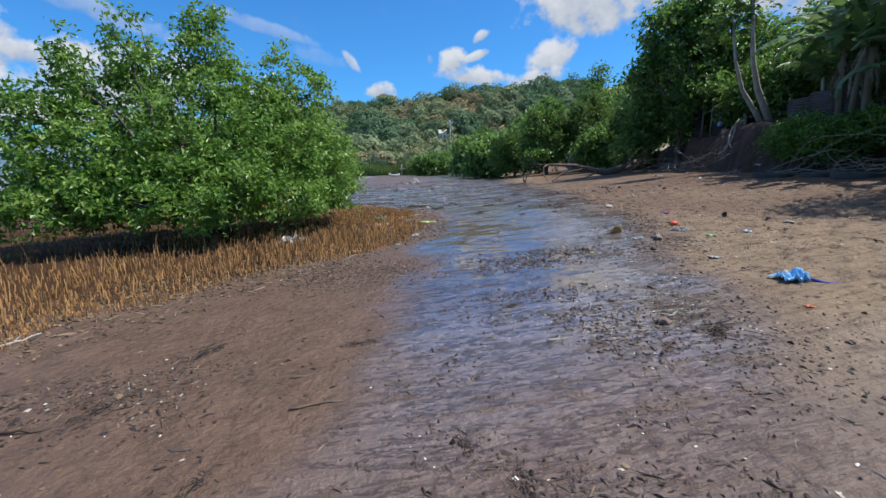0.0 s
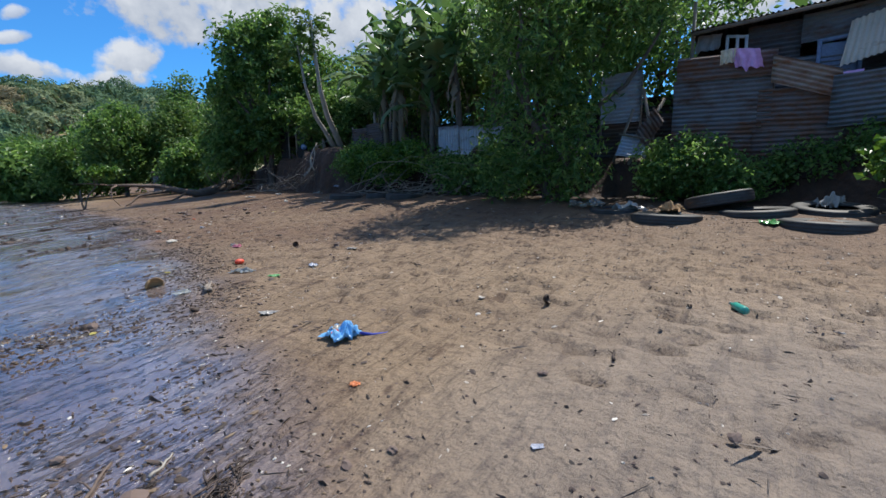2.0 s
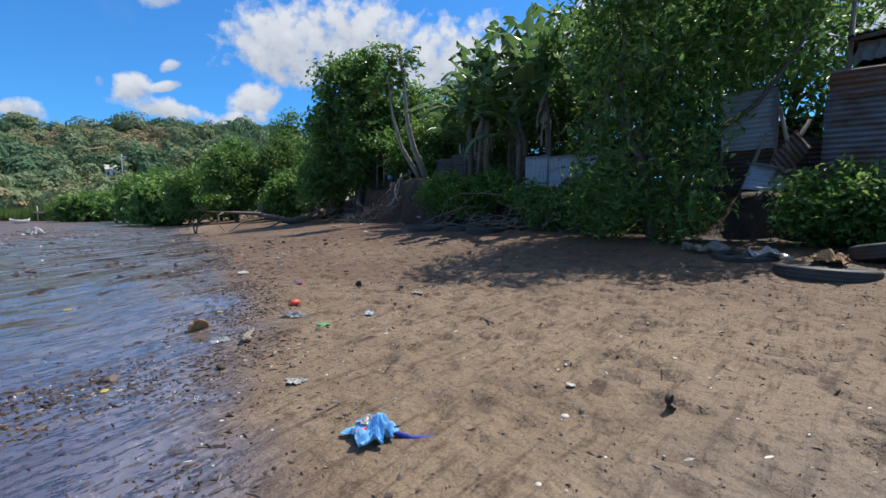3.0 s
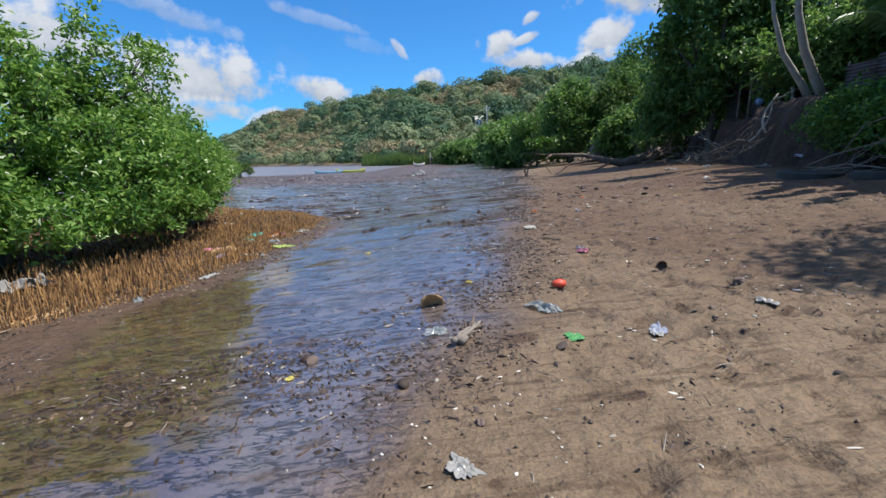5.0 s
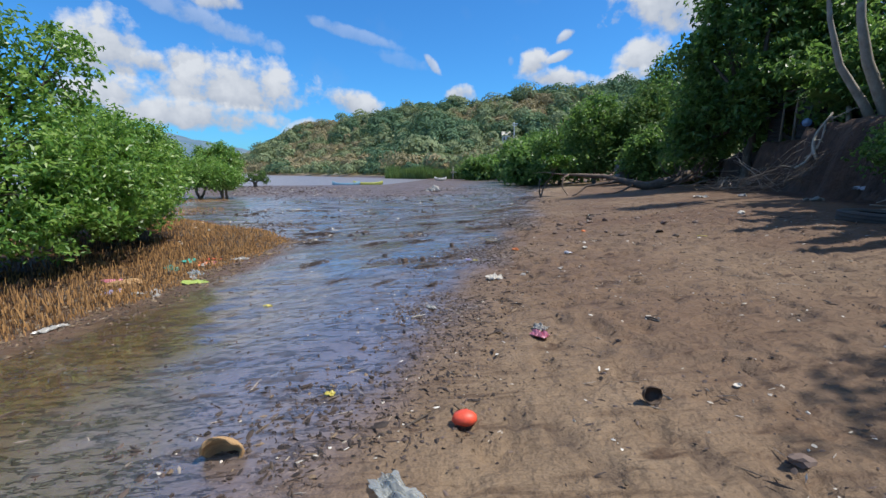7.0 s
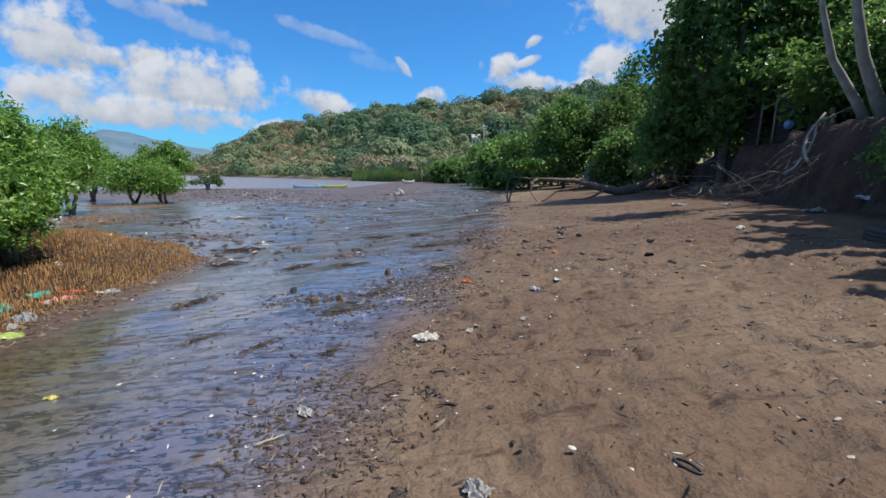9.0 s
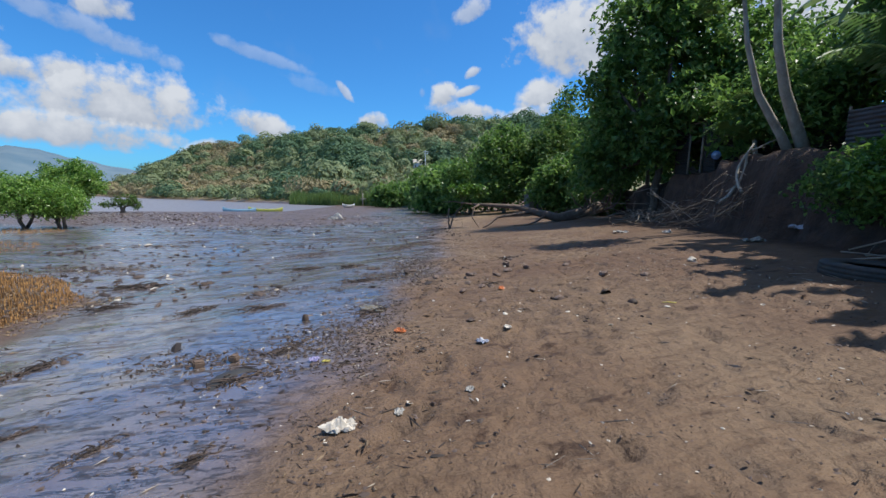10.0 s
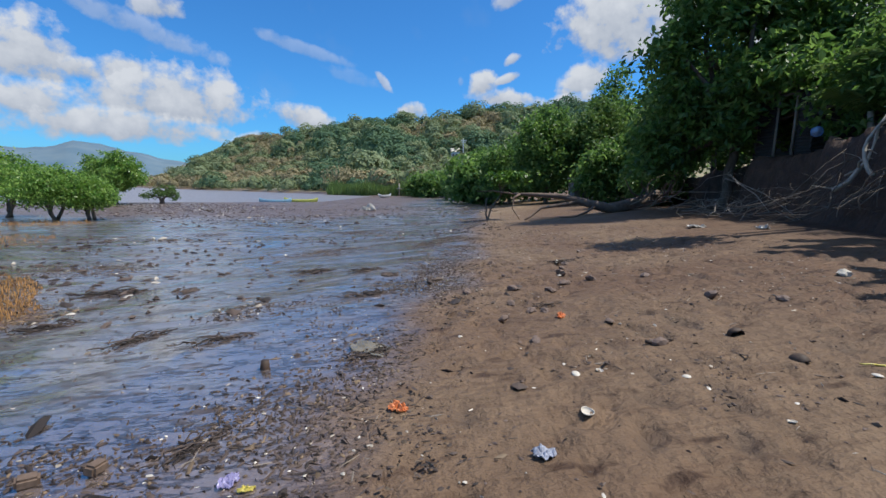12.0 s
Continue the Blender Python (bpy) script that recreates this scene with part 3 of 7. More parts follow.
def zones(x, y):
    wl, wr = np.interp(y, WET_LY, WET_LX), np.interp(y, WET_RY, WET_RX)
    wob = 0.35 * vnoise(x, y, 1.6, 31) + 0.2 * vnoise(x, y, 0.5, 32)
    wet = smooth((x - wl + wob) / 0.9) * smooth((wr - x + wob + 0.2) / 1.2)
    wet *= 0.15 + 0.85 * smooth((y - 2.6 + 0.8 * wob) / 3.4)
    patch = smooth((vnoise(x, y * 1.7, 2.6, 33) + 0.35 * vnoise(x, y, 0.9, 34) + 0.12) / 0.35)
    left = smooth((wl - x) / 1.0) * smooth((y - 9) / 10)
    stand = smooth((24.5 - y + wob) / 2.0) * smooth((3.0 - x + wob) / 1.0)
    wet = np.maximum(wet, 0.75 * left * patch * (1 - 0.85 * smooth((y - 27) / 9)) * (1 - 0.9 * stand))
    wet *= 1 - 0.75 * smooth((y - 34) / 8) * smooth((4 - x + 0.12 * y + 3 * vnoise(x, y, 5, 36)) / 6)
    wet *= 1 - 0.15 * smooth((vnoise(x, y * 2.2, 3.4, 35) - 0.25) / 0.3) * smooth((y - 12) / 10)
    mud = smooth((wr - x + 0.7 * wob + 0.6) / 1.6)
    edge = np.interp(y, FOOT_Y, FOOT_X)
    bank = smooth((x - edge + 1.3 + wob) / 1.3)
    shore = np.where(x < 0, 108 - 1.12 * x, 108 + 0.1 * x)
    hill = np.maximum(smooth((y - shore) / 6), smooth((x - edge - 14.0) / 6) * (y > 50))
    return wet, mud, bank, hill


def spaced(knots):
    """Coordinates with a step that changes from stretch to stretch."""
    out = []
    for a, b, n in knots:
        out.extend(np.linspace(a, b, n, endpoint=False))
    return np.array(out + [knots[-1][1]])


def make_ground():
    xs = spaced([(-4000, -700, 8), (-700, -200, 20), (-200, -40, 30), (-40, -8, 42), (-8, -3, 26), (-3, 12.5, 222), (12.5, 22, 72), (22, 40, 22), (40, 200, 30), (200, 700, 20), (700, 4000, 8)])
    ys = spaced([(-4000, -300, 8), (-300, -20, 16), (-20, 0, 40), (0, 19, 300), (19, 25, 60), (25, 40, 66), (40, 75, 64), (75, 130, 45), (130, 340, 55), (340, 900, 16), (900, 4000, 8)])
    X, Y = np.meshgrid(xs, ys)
    Z = ground_z(X, Y)
    # footprints trodden along the beach, two in five darker inside
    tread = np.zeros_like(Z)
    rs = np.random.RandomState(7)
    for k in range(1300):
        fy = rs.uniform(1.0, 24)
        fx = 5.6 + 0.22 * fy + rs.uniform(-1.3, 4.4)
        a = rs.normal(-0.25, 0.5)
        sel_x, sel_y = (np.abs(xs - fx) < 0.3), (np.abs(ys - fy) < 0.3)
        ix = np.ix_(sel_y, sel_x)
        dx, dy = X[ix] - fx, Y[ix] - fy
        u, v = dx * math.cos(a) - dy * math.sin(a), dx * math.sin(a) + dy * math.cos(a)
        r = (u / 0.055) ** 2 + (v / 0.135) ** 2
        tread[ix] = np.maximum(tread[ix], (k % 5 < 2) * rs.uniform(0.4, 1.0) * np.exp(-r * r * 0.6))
        Z[ix] += -0.05 * np.exp(-r) + 0.013 * np.exp(-((np.sqrt(r) - 1.6) ** 2) * 4)
    V = np.stack([X, Y, Z], -1).reshape(-1, 3)
    nx, ny = len(xs), len(ys)
    i = np.arange(nx * ny).reshape(ny, nx)
    F = np.stack([i[:-1, :-1], i[:-1, 1:], i[1:, 1:], i[1:, :-1]], -1).reshape(-1, 4)
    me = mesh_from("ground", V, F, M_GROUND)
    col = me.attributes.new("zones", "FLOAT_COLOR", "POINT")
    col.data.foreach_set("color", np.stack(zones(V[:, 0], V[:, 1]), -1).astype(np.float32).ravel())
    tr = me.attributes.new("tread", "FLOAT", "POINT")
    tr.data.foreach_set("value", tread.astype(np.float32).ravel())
    ch = me.attributes.new("channel", "FLOAT", "POINT")
    mid_line = np.interp(V[:, 1], WET_RY, WET_RX) - V[:, 0]
    ch.data.foreach_set("value", (smooth((mid_line - 0.3) / 1.5) * smooth((V[:, 1] - 11.8 + 0.8 * vnoise(V[:, 0], V[:, 1], 1.5, 95)) / 4) * smooth((V[:, 0] - np.interp(V[:, 1], WET_LY, WET_LX) - 0.2) / 1.4 + smooth((V[:, 1] - 13) / 6))).astype(np.float32))
    # dense shade below the crowns, painted into the mud colour
    pt = me.attributes.new("grove_shade", "FLOAT", "POINT")
    grove_edge = np.interp(V[:, 1], ROOT_Y, ROOT_X) + 0.3 * vnoise(V[:, 0], V[:, 1], 1.1, 51) - V[:, 0]
    pt.data.foreach_set("value", (0.9 * smooth(grove_edge / 0.8) * smooth((V[:, 1] - 5) / 3) * smooth((25 - V[:, 1]) / 3)).astype(np.float32))
    # where the near sand takes the painted grey sheen
    si = me.attributes.new("silt", "FLOAT", "POINT")
    si.data.foreach_set("value", (smooth((5.2 - V[:, 1] - 0.25 * (V[:, 0] - 4) + 0.8 * vnoise(V[:, 0], V[:, 1], 1.6, 98)) / 2.6) * smooth((8.6 - V[:, 0]) / 3.2)).astype(np.float32))
    po = me.attributes.new("pool", "FLOAT", "POINT")
    po.data.foreach_set("value", (smooth((4.3 - V[:, 0] + 0.4 * vnoise(V[:, 0], V[:, 1], 1.3, 97)) / 1.2) * smooth((V[:, 1] - 4.5) / 2) * smooth((14.5 - V[:, 1]) / 3)).astype(np.float32))
    # red-brown upper sand, plus a painted band of shade before the bank foot
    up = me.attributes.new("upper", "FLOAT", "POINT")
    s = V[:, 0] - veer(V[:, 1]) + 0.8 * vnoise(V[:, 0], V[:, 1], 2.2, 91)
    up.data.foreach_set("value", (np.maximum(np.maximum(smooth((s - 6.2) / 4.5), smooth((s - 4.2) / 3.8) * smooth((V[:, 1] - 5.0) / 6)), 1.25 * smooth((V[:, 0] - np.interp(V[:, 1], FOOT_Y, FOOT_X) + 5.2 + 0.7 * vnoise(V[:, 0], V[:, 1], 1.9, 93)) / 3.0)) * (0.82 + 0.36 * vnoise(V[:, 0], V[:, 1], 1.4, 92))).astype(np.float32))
    return tagged(new("ground", me), "brown muddy beach with wet tidal channel and earth bank", "ground", kind="structure")


make_ground()
sea = mesh_from("water", [(-1500, 55, 0.0), (40, 55, 0.0), (40, 700, 0.0), (-1500, 2400, 0.0)], [(0, 1, 2, 3)], M_WATER)
tagged(new("water", sea), "calm grey-blue bay water beyond the mudflat", "water", kind="structure")


def make_mountains():
    rs = np.random.RandomState(3)
    m, n, l, p = material("hazed_mountain")
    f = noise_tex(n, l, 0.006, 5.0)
    # blue of the distance haze is mixed into these base colours
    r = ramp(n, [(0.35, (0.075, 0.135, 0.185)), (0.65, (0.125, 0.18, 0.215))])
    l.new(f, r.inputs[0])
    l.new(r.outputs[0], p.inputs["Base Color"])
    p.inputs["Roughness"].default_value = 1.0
    az = np.linspace(-62, -14, 70)
    crest = np.interp(az, [-62, -50, -42, -36, -33.5, -31.5, -28, -24, -19, -14], [90, 120, 150, 175, 215, 205, 165, 120, 70, 20])
    crest = crest + 7 * vnoise(az * 10, az * 0, 14, 3) + 4 * vnoise(az * 10, az * 0, 5, 4)
    rows = []
    for k, (dist, h) in enumerate(((2300, 0.0), (2500, 0.35), (2750, 0.75), (3000, 1.0), (3300, 0.7))):
        x, y = np.sin(np.radians(az)) * dist, np.cos(np.radians(az)) * dist
        z = crest * h * (1 + (0.12 * vnoise(x, y, 160, k) if 0 < k < 3 else 0)) - 1
        rows.append(np.stack([x, y, z], -1))
    V = np.concatenate(rows)
    i = np.arange(len(V)).reshape(5, len(az))
    F = np.stack([i[:-1, :-1], i[:-1, 1:], i[1:, 1:], i[1:, :-1]], -1).reshape(-1, 4)
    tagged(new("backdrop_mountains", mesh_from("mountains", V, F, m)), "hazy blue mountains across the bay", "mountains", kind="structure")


make_mountains()


# ---------------------------------------------------------------- woods on the hill, reeds
def make_hill_woods():
    """Rounded crowns packed over the hillside: each a shell of leaf sprays with a lumpy outline."""
    rs = np.random.RandomState(11)
    sets = {0: [], 1: [], 2: []}
    count = 0
    while count < 2500:
        x, y = rs.uniform(-165, 150), rs.uniform(106, 345)
        shore = 108 - 1.12 * x if x < 0 else 108 + 0.1 * x
        crest = 275 if x > -30 else 275 - 1.0 * (x + 30)
        if y < shore + 1 or y > crest or x > 0.52 * y:
            continue
        near = (y - shore) < 22
        patch = float(vnoise(x, y, 34, 41)) + 0.6 * float(vnoise(x, y, 12, 42)) + rs.normal(0, 0.12)
        if not near and patch > 1.15:
            continue
        dry = patch + 0.75 * min(1, max(0, -(x + 5) / 60)) - 0.2 * near - 0.25
        kind = 2 if dry > 0.3 else (1 if dry > -0.08 else 0)
        r = rs.uniform(1.2, 3.0) if kind == 2 else rs.uniform(1.6, 3.6) * (0.7 if near else 1) * (1.6 if rs.uniform() < 0.12 else 1)
        z = gz(x, y) + r * 0.5
        m = int(80 + 44 * r)
        d = rs.normal(size=(m, 3))
        d[:, 2] = np.abs(d[:, 2]) * 1.1 - 0.25
        d /= np.linalg.norm(d, axis=1, keepdims=True)
        lump = 1 + 0.16 * np.sin(d[:, :1] * 4 + x) + 0.16 * np.sin(d[:, 1:2] * 5 + y) + 0.12 * np.sin(d[:, 2:] * 6 + x * 3)
        c = np.array([x, y, z]) + d * r * lump * rs.uniform(0.86, 1.03, (m, 1)) * np.array([1, 1, rs.uniform(0.75, 1.05)])
        sets[kind].append(np.concatenate([c, d + rs.normal(size=(m, 3)) * 0.16, np.full((m, 1), 0.30 + 0.11 * r)], axis=1))
        count += 1
    for x, y, r in ((-7.5, 124, 4.2), (-4.0, 126, 3.2), (2.6, 125, 3.0)):
        d = rs.normal(size=(420, 3))
        d[:, 2] = np.abs(d[:, 2]) - 0.3
        d /= np.linalg.norm(d, axis=1, keepdims=True)
        c = np.array([x, y, gz(x, y) + r * 0.75]) + d * r * rs.uniform(0.7, 1.05, (420, 1)) * np.array([1.1, 1.1, 0.8])
        sets[2].append(np.concatenate([c, d + rs.normal(size=(420, 3)) * 0.3, np.full((420, 1), 0.42)], axis=1))
    for k in range(44):
        x = rs.uniform(-75, 78)
        y = 250 if x > -20 else 250 - 1.15 * (x + 20)
        y += rs.uniform(-12, 12)
        r = rs.uniform(1.8, 4.0)
        m = int(90 + 60 * r)
        d = rs.normal(size=(m, 3))
        d[:, 2] = d[:, 2] * 0.9 + 0.3
        d /= np.linalg.norm(d, axis=1, keepdims=True)
        c = np.array([x, y, gz(x, y) + r * rs.uniform(0.9, 1.5)]) + d * r * rs.uniform(0.75, 1.05, (m, 1)) * np.array([1.15, 1.15, 0.8])
        sets[0 if rs.uniform() < 0.75 else 1].append(np.concatenate([c, d + rs.normal(size=(m, 3)) * 0.3, np.full((m, 1), 0.5)], axis=1))
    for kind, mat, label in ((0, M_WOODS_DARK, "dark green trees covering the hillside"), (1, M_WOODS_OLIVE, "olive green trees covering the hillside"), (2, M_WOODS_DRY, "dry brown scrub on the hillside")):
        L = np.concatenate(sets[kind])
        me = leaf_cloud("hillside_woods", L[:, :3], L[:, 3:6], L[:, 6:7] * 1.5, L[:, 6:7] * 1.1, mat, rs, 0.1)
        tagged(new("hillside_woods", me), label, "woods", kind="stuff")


def make_reeds():
    rs = np.random.RandomState(12)
    n = 9000
    x = rs.uniform(-9, 12, n)
    y = 106 + rs.uniform(0, 5, n) - 0.2 * x + np.where(x < 0, -0.6 * x, 0)
    z = ground_z(x, y)
    h = rs.uniform(1.6, 3.4, n) * (0.75 + 0.35 * vnoise(x, y, 4, 5))
    a = rs.uniform(0, math.pi, n)
    w = rs.uniform(0.05, 0.12, n)
    lean = rs.normal(0, 0.25, (n, 2))
    v = np.zeros((n, 3, 3))
    v[:, 0] = np.stack([x - np.cos(a) * w, y - np.sin(a) * w, z - 0.1], -1)
    v[:, 1] = np.stack([x + np.cos(a) * w, y + np.sin(a) * w, z - 0.1], -1)
    v[:, 2] = np.stack([x + lean[:, 0], y + lean[:, 1], z + h], -1)
    me = mesh_from("reed_bed", v.reshape(-1, 3), np.arange(n * 3).reshape(-1, 3), M_REED, False)
    tagged(new("reed_bed", me), "bright green reeds along the far shore", "reeds", kind="stuff")


make_hill_woods()
make_reeds()

# ---------------------------------------------------------------- mangroves
make_tree("mangrove_tree", "large bushy green mangrove on breathing roots", (-3.4, 13.1, 0.05), [
    (-3.6, 13.0, 2.5, 2.3, 1.9, 1.5), (-1.7, 14.5, 2.2, 1.7, 1.8, 1.45), (-5.2, 12.2, 1.9, 1.7, 1.7, 1.2), (-3.3, 13.4, 4.5, 0.62, 0.62, 1.2), (-2.9, 13.8, 3.9, 0.6, 0.6, 0.8),
    (-4.7, 12.6, 4.5, 0.5, 0.5, 1.1), (-4.3, 12.9, 4.0, 0.55, 0.55, 0.7), (-5.6, 12.1, 3.6, 0.5, 0.5, 0.8), (-1.75, 14.5, 4.1, 0.5, 0.5, 1.1), (-1.0, 15.0, 3.9, 0.5, 0.5, 1.0), (-2.4, 14.0, 3.3, 0.9, 0.8, 0.8), (-2.7, 11.8, 1.5, 1.4, 1.0, 0.75), (-6.3, 11.7, 2.9, 0.8, 0.8, 0.7), (-0.9, 13.6, 1.5, 1.2, 1.2, 0.9), (-3.6, 11.9, 1.4, 1.8, 1.1, 0.8), (-3.4, 11.0, 1.0, 1.6, 0.7, 0.5), (-5.6, 10.8, 1.0, 1.4, 0.7, 0.5), (-1.4, 12.2, 1.0, 1.2, 0.8, 0.5), (-5.4, 11.4, 1.3, 1.5, 1.1, 0.7), (-0.9, 15.4, 1.5, 1.2, 1.3, 0.9)],
    2300, 26, 0.135, 0.115, M_MANGROVE, M_BARK, 5, 0.13, 4, group="mangroves", twigs=260, floor=0.4)
make_tree("mangrove_tree", "green mangrove with rounded crown", (-2.3, 18.2, 0.06), [
    (-2.4, 18.2, 1.9, 1.4, 1.6, 1.1), (-1.7, 17.4, 1.4, 1.0, 1.0, 0.8), (-3.4, 19.2, 2.2, 1.4, 1.5, 1.1), (-2.1, 18.0, 2.8, 0.6, 0.7, 0.5)],
    850, 26, 0.14, 0.125, M_MANGROVE, M_BARK, 6, 0.1, 3, group="mangroves", twigs=110, floor=0.6)
for k, (x, y, r, h) in enumerate(((-6.9, 23.2, 1.7, 4.3), (-9.2, 29.5, 1.5, 4.3), (-10.6, 36.2, 1.7, 2.9), (-9.3, 36.9, 1.1, 2.5), (-19.4, 56.2, 2.4, 5.0), (-14.5, 38.5, 2.0, 3.6), (-5.0, 21.0, 1.3, 2.6), (-22, 60, 2.0, 4.2))):
    make_tree("mangrove_tree", "mangrove bush with green crown standing in mud" if k < 7 else "far mangrove bush on the mudflat", (x, y, gz(x, y)), [
        (x, y, h * 0.56, r, r, h * 0.30), (x - r * 0.45, y + 0.3, h * 0.68, r * 0.6, r * 0.6, h * 0.28), (x + r * 0.5, y - 0.3, h * 0.6, r * 0.65, r * 0.65, h * 0.27), (x + 0.2 * r, y, h * 0.82, r * 0.4, r * 0.4, h * 0.18)],
        420, 22, 0.17 if y < 45 else 0.26, 0.2, M_MANGROVE, M_BARK, 20 + k, 0.10, 3, group="mangroves", twigs=40, floor=h * 0.28)
make_tree("mangrove_shrub", "low dead-limbed mangrove shrub at the water edge", (-16.2, 58.2, gz(-16.2, 58.2)), [
    (-16.0, 58.2, 1.3, 0.9, 0.9, 0.5), (-17.4, 58.2, 0.9, 0.8, 0.5, 0.25), (-15.2, 58.4, 0.9, 0.5, 0.5, 0.4)],
    90, 14, 0.22, 0.16, M_LIGHTLEAF, M_BARK, 40, 0.16, 4, twigs=40, category="shrub")


def make_breathing_roots():
    """Pencil roots that stand in the mud under the mangroves."""
    rs = np.random.RandomState(21)
    n = 25000
    x, y = np.empty(0), np.empty(0)
    while len(x) < n:
        a, b = rs.uniform(-12, 2.2, n), rs.uniform(4, 24, n)
        edge = np.interp(b, ROOT_Y, ROOT_X) + 0.3 * vnoise(a, b, 1.1, 51)
        depth = edge - a
        keep = (depth > 0) & (rs.uniform(0, 1, n) < np.exp(-depth / 2.6) * (0.75 + 0.5 * vnoise(a, b, 0.7, 52)))
        x, y = np.concatenate([x, a[keep]]), np.concatenate([y, b[keep]])
    x, y = x[:n - 1800], y[:n - 1800]
    a, d = rs.uniform(0, 6.283, 1800), np.sqrt(rs.uniform(0, 1, 1800))
    far = np.arange(1800) < 1100
    x = np.concatenate([x, np.where(far, -7.6, -10.0) + np.cos(a) * d * np.where(far, 3.2, 2.2)])
    y = np.concatenate([y, np.where(far, 27.0, 34.6) + np.sin(a) * d * np.where(far, 2.6, 1.6)])
    z = ground_z(x, y)
    h = rs.gamma(2.6, 0.038, n) + 0.025
    depth = np.interp(y, ROOT_Y, ROOT_X) - x
    h *= (0.5 + 0.6 * np.clip(depth / 1.2, 0, 1)) * np.where(y > 12.8, 0.6, 1.0) * (0.55 + 0.45 * smooth((y - 6.5) / 4))
    r = rs.uniform(0.005, 0.012, n)
    lean = rs.normal(0, 0.17, (n, 2)) * h[:, None]
    # the nearest stand singly
    near = np.zeros(n, bool)
    near[np.nonzero((y > 7.0) & (y < 12.5) & (depth > 0.05) & (depth < 0.9))[0][:290]] = True
    bed = thing("breathing_roots", (0, 0, 0), "thicket of orange-brown mangrove breathing roots", "roots")
    shapes = []
    for q in range(5):
        w = Wood()
        a, b = rs.normal(0, 0.10, 2)
        w.tube([(0, 0, -0.15), (a * 0.3, b * 0.3, 0.35), (a * 0.7, b * 0.7, 0.75), (a, b, 1.0)], [0.06, 0.062, 0.05, 0.015], 5)
        shapes.append(w.mesh("root", M_PNEU))
    for i in np.nonzero(near)[0]:
        part("root", shapes[i % 5], bed, m=Matrix.LocRotScale((x[i], y[i], z[i]), Euler((0, 0, i * 2.1)), (h[i], h[i], h[i] * 1.0)))
    x, y, z, h, r, lean = x[~near], y[~near], z[~near], h[~near], r[~near], lean[~near]
    n = len(x)
    k = 4
    ang = np.arange(k) * 2 * math.pi / k
    v = np.zeros((n, 2 * k + 1, 3))
    for j in range(k):
        cx, cy = np.cos(ang[j]), np.sin(ang[j])
        v[:, j] = np.stack([x + r * cx, y + r * cy, z - 0.03], -1)
        v[:, k + j] = np.stack([x + lean[:, 0] * 0.7 + r * 0.8 * cx, y + lean[:, 1] * 0.7 + r * 0.8 * cy, z + h * 0.75], -1)
    v[:, 2 * k] = np.stack([x + lean[:, 0], y + lean[:, 1], z + h], -1)
    q = np.arange(n)[:, None] * (2 * k + 1)
    tri = []
    for j in range(k):
        b = (j + 1) % k
        tri += [[j, b, k + b], [j, k + b, k + j], [k + j, k + b, 2 * k]]
    f = np.concatenate([q + np.array([t]) for t in tri])
    me = mesh_from("breathing_roots", v.reshape(-1, 3), f, M_PNEU, False)
    tagged(part("root_thicket", me, bed), kind="stuff")


make_breathing_roots()


# ---------------------------------------------------------------- trees and plants of the bank
make_tree("broadleaf_tree", "large dark green broadleaf tree leaning over the bank", (20.2, 28.2, gz(20.2, 28.2)), [
    (19.8, 28.4, 6.6, 2.7, 2.7, 2.9), (18.6, 28.9, 4.7, 1.7, 1.7, 1.5), (19.4, 28.0, 9.6, 2.0, 2.0, 1.6), (20.6, 27.6, 10.9, 1.8, 1.8, 1.2), (17.5, 28.3, 7.5, 1.0, 1.0, 0.9),
    (21.6, 27.4, 6.2, 2.3, 2.2, 2.6), (18.3, 29.6, 3.4, 1.2, 1.2, 1.0), (22.4, 27.0, 8.9, 1.9, 1.9, 1.9), (19.2, 26.8, 4.5, 1.0, 0.8, 1.2), (19.8, 26.2, 5.9, 1.2, 1.3, 0.8), (19.9, 24.2, 5.7, 1.0, 1.2, 0.6), (20.0, 23.4, 4.6, 0.7, 0.6, 0.9)],
    1000, 22, 0.32, 0.27, M_DARKLEAF, M_BARK, 61, 0.22, 1, twigs=140, aspect=0.55)
make_tree("broadleaf_tree", "dark tree with long drooping leaves at the bank foot", (13.5, 6.8, gz(13.5, 6.8)), [
    (13.5, 6.9, 3.2, 1.15, 1.6, 1.6), (13.9, 6.7, 5.4, 1.5, 1.9, 1.7), (14.3, 5.0, 6.2, 1.4, 1.4, 1.2), (13.3, 7.5, 1.9, 0.7, 1.0, 0.7),
    (14.3, 7.4, 6.3, 1.6, 1.9, 1.0), (15.3, 4.3, 6.5, 1.3, 1.2, 0.8), (13.3, 6.0, 2.0, 0.6, 0.7, 0.7), (13.4, 7.2, 8.0, 1.1, 1.6, 0.8)],
    800, 22, 0.21, 0.22, M_DARKLEAF, M_BARK, 62, 0.12, 3, twigs=200, aspect=0.34, up=0.2)
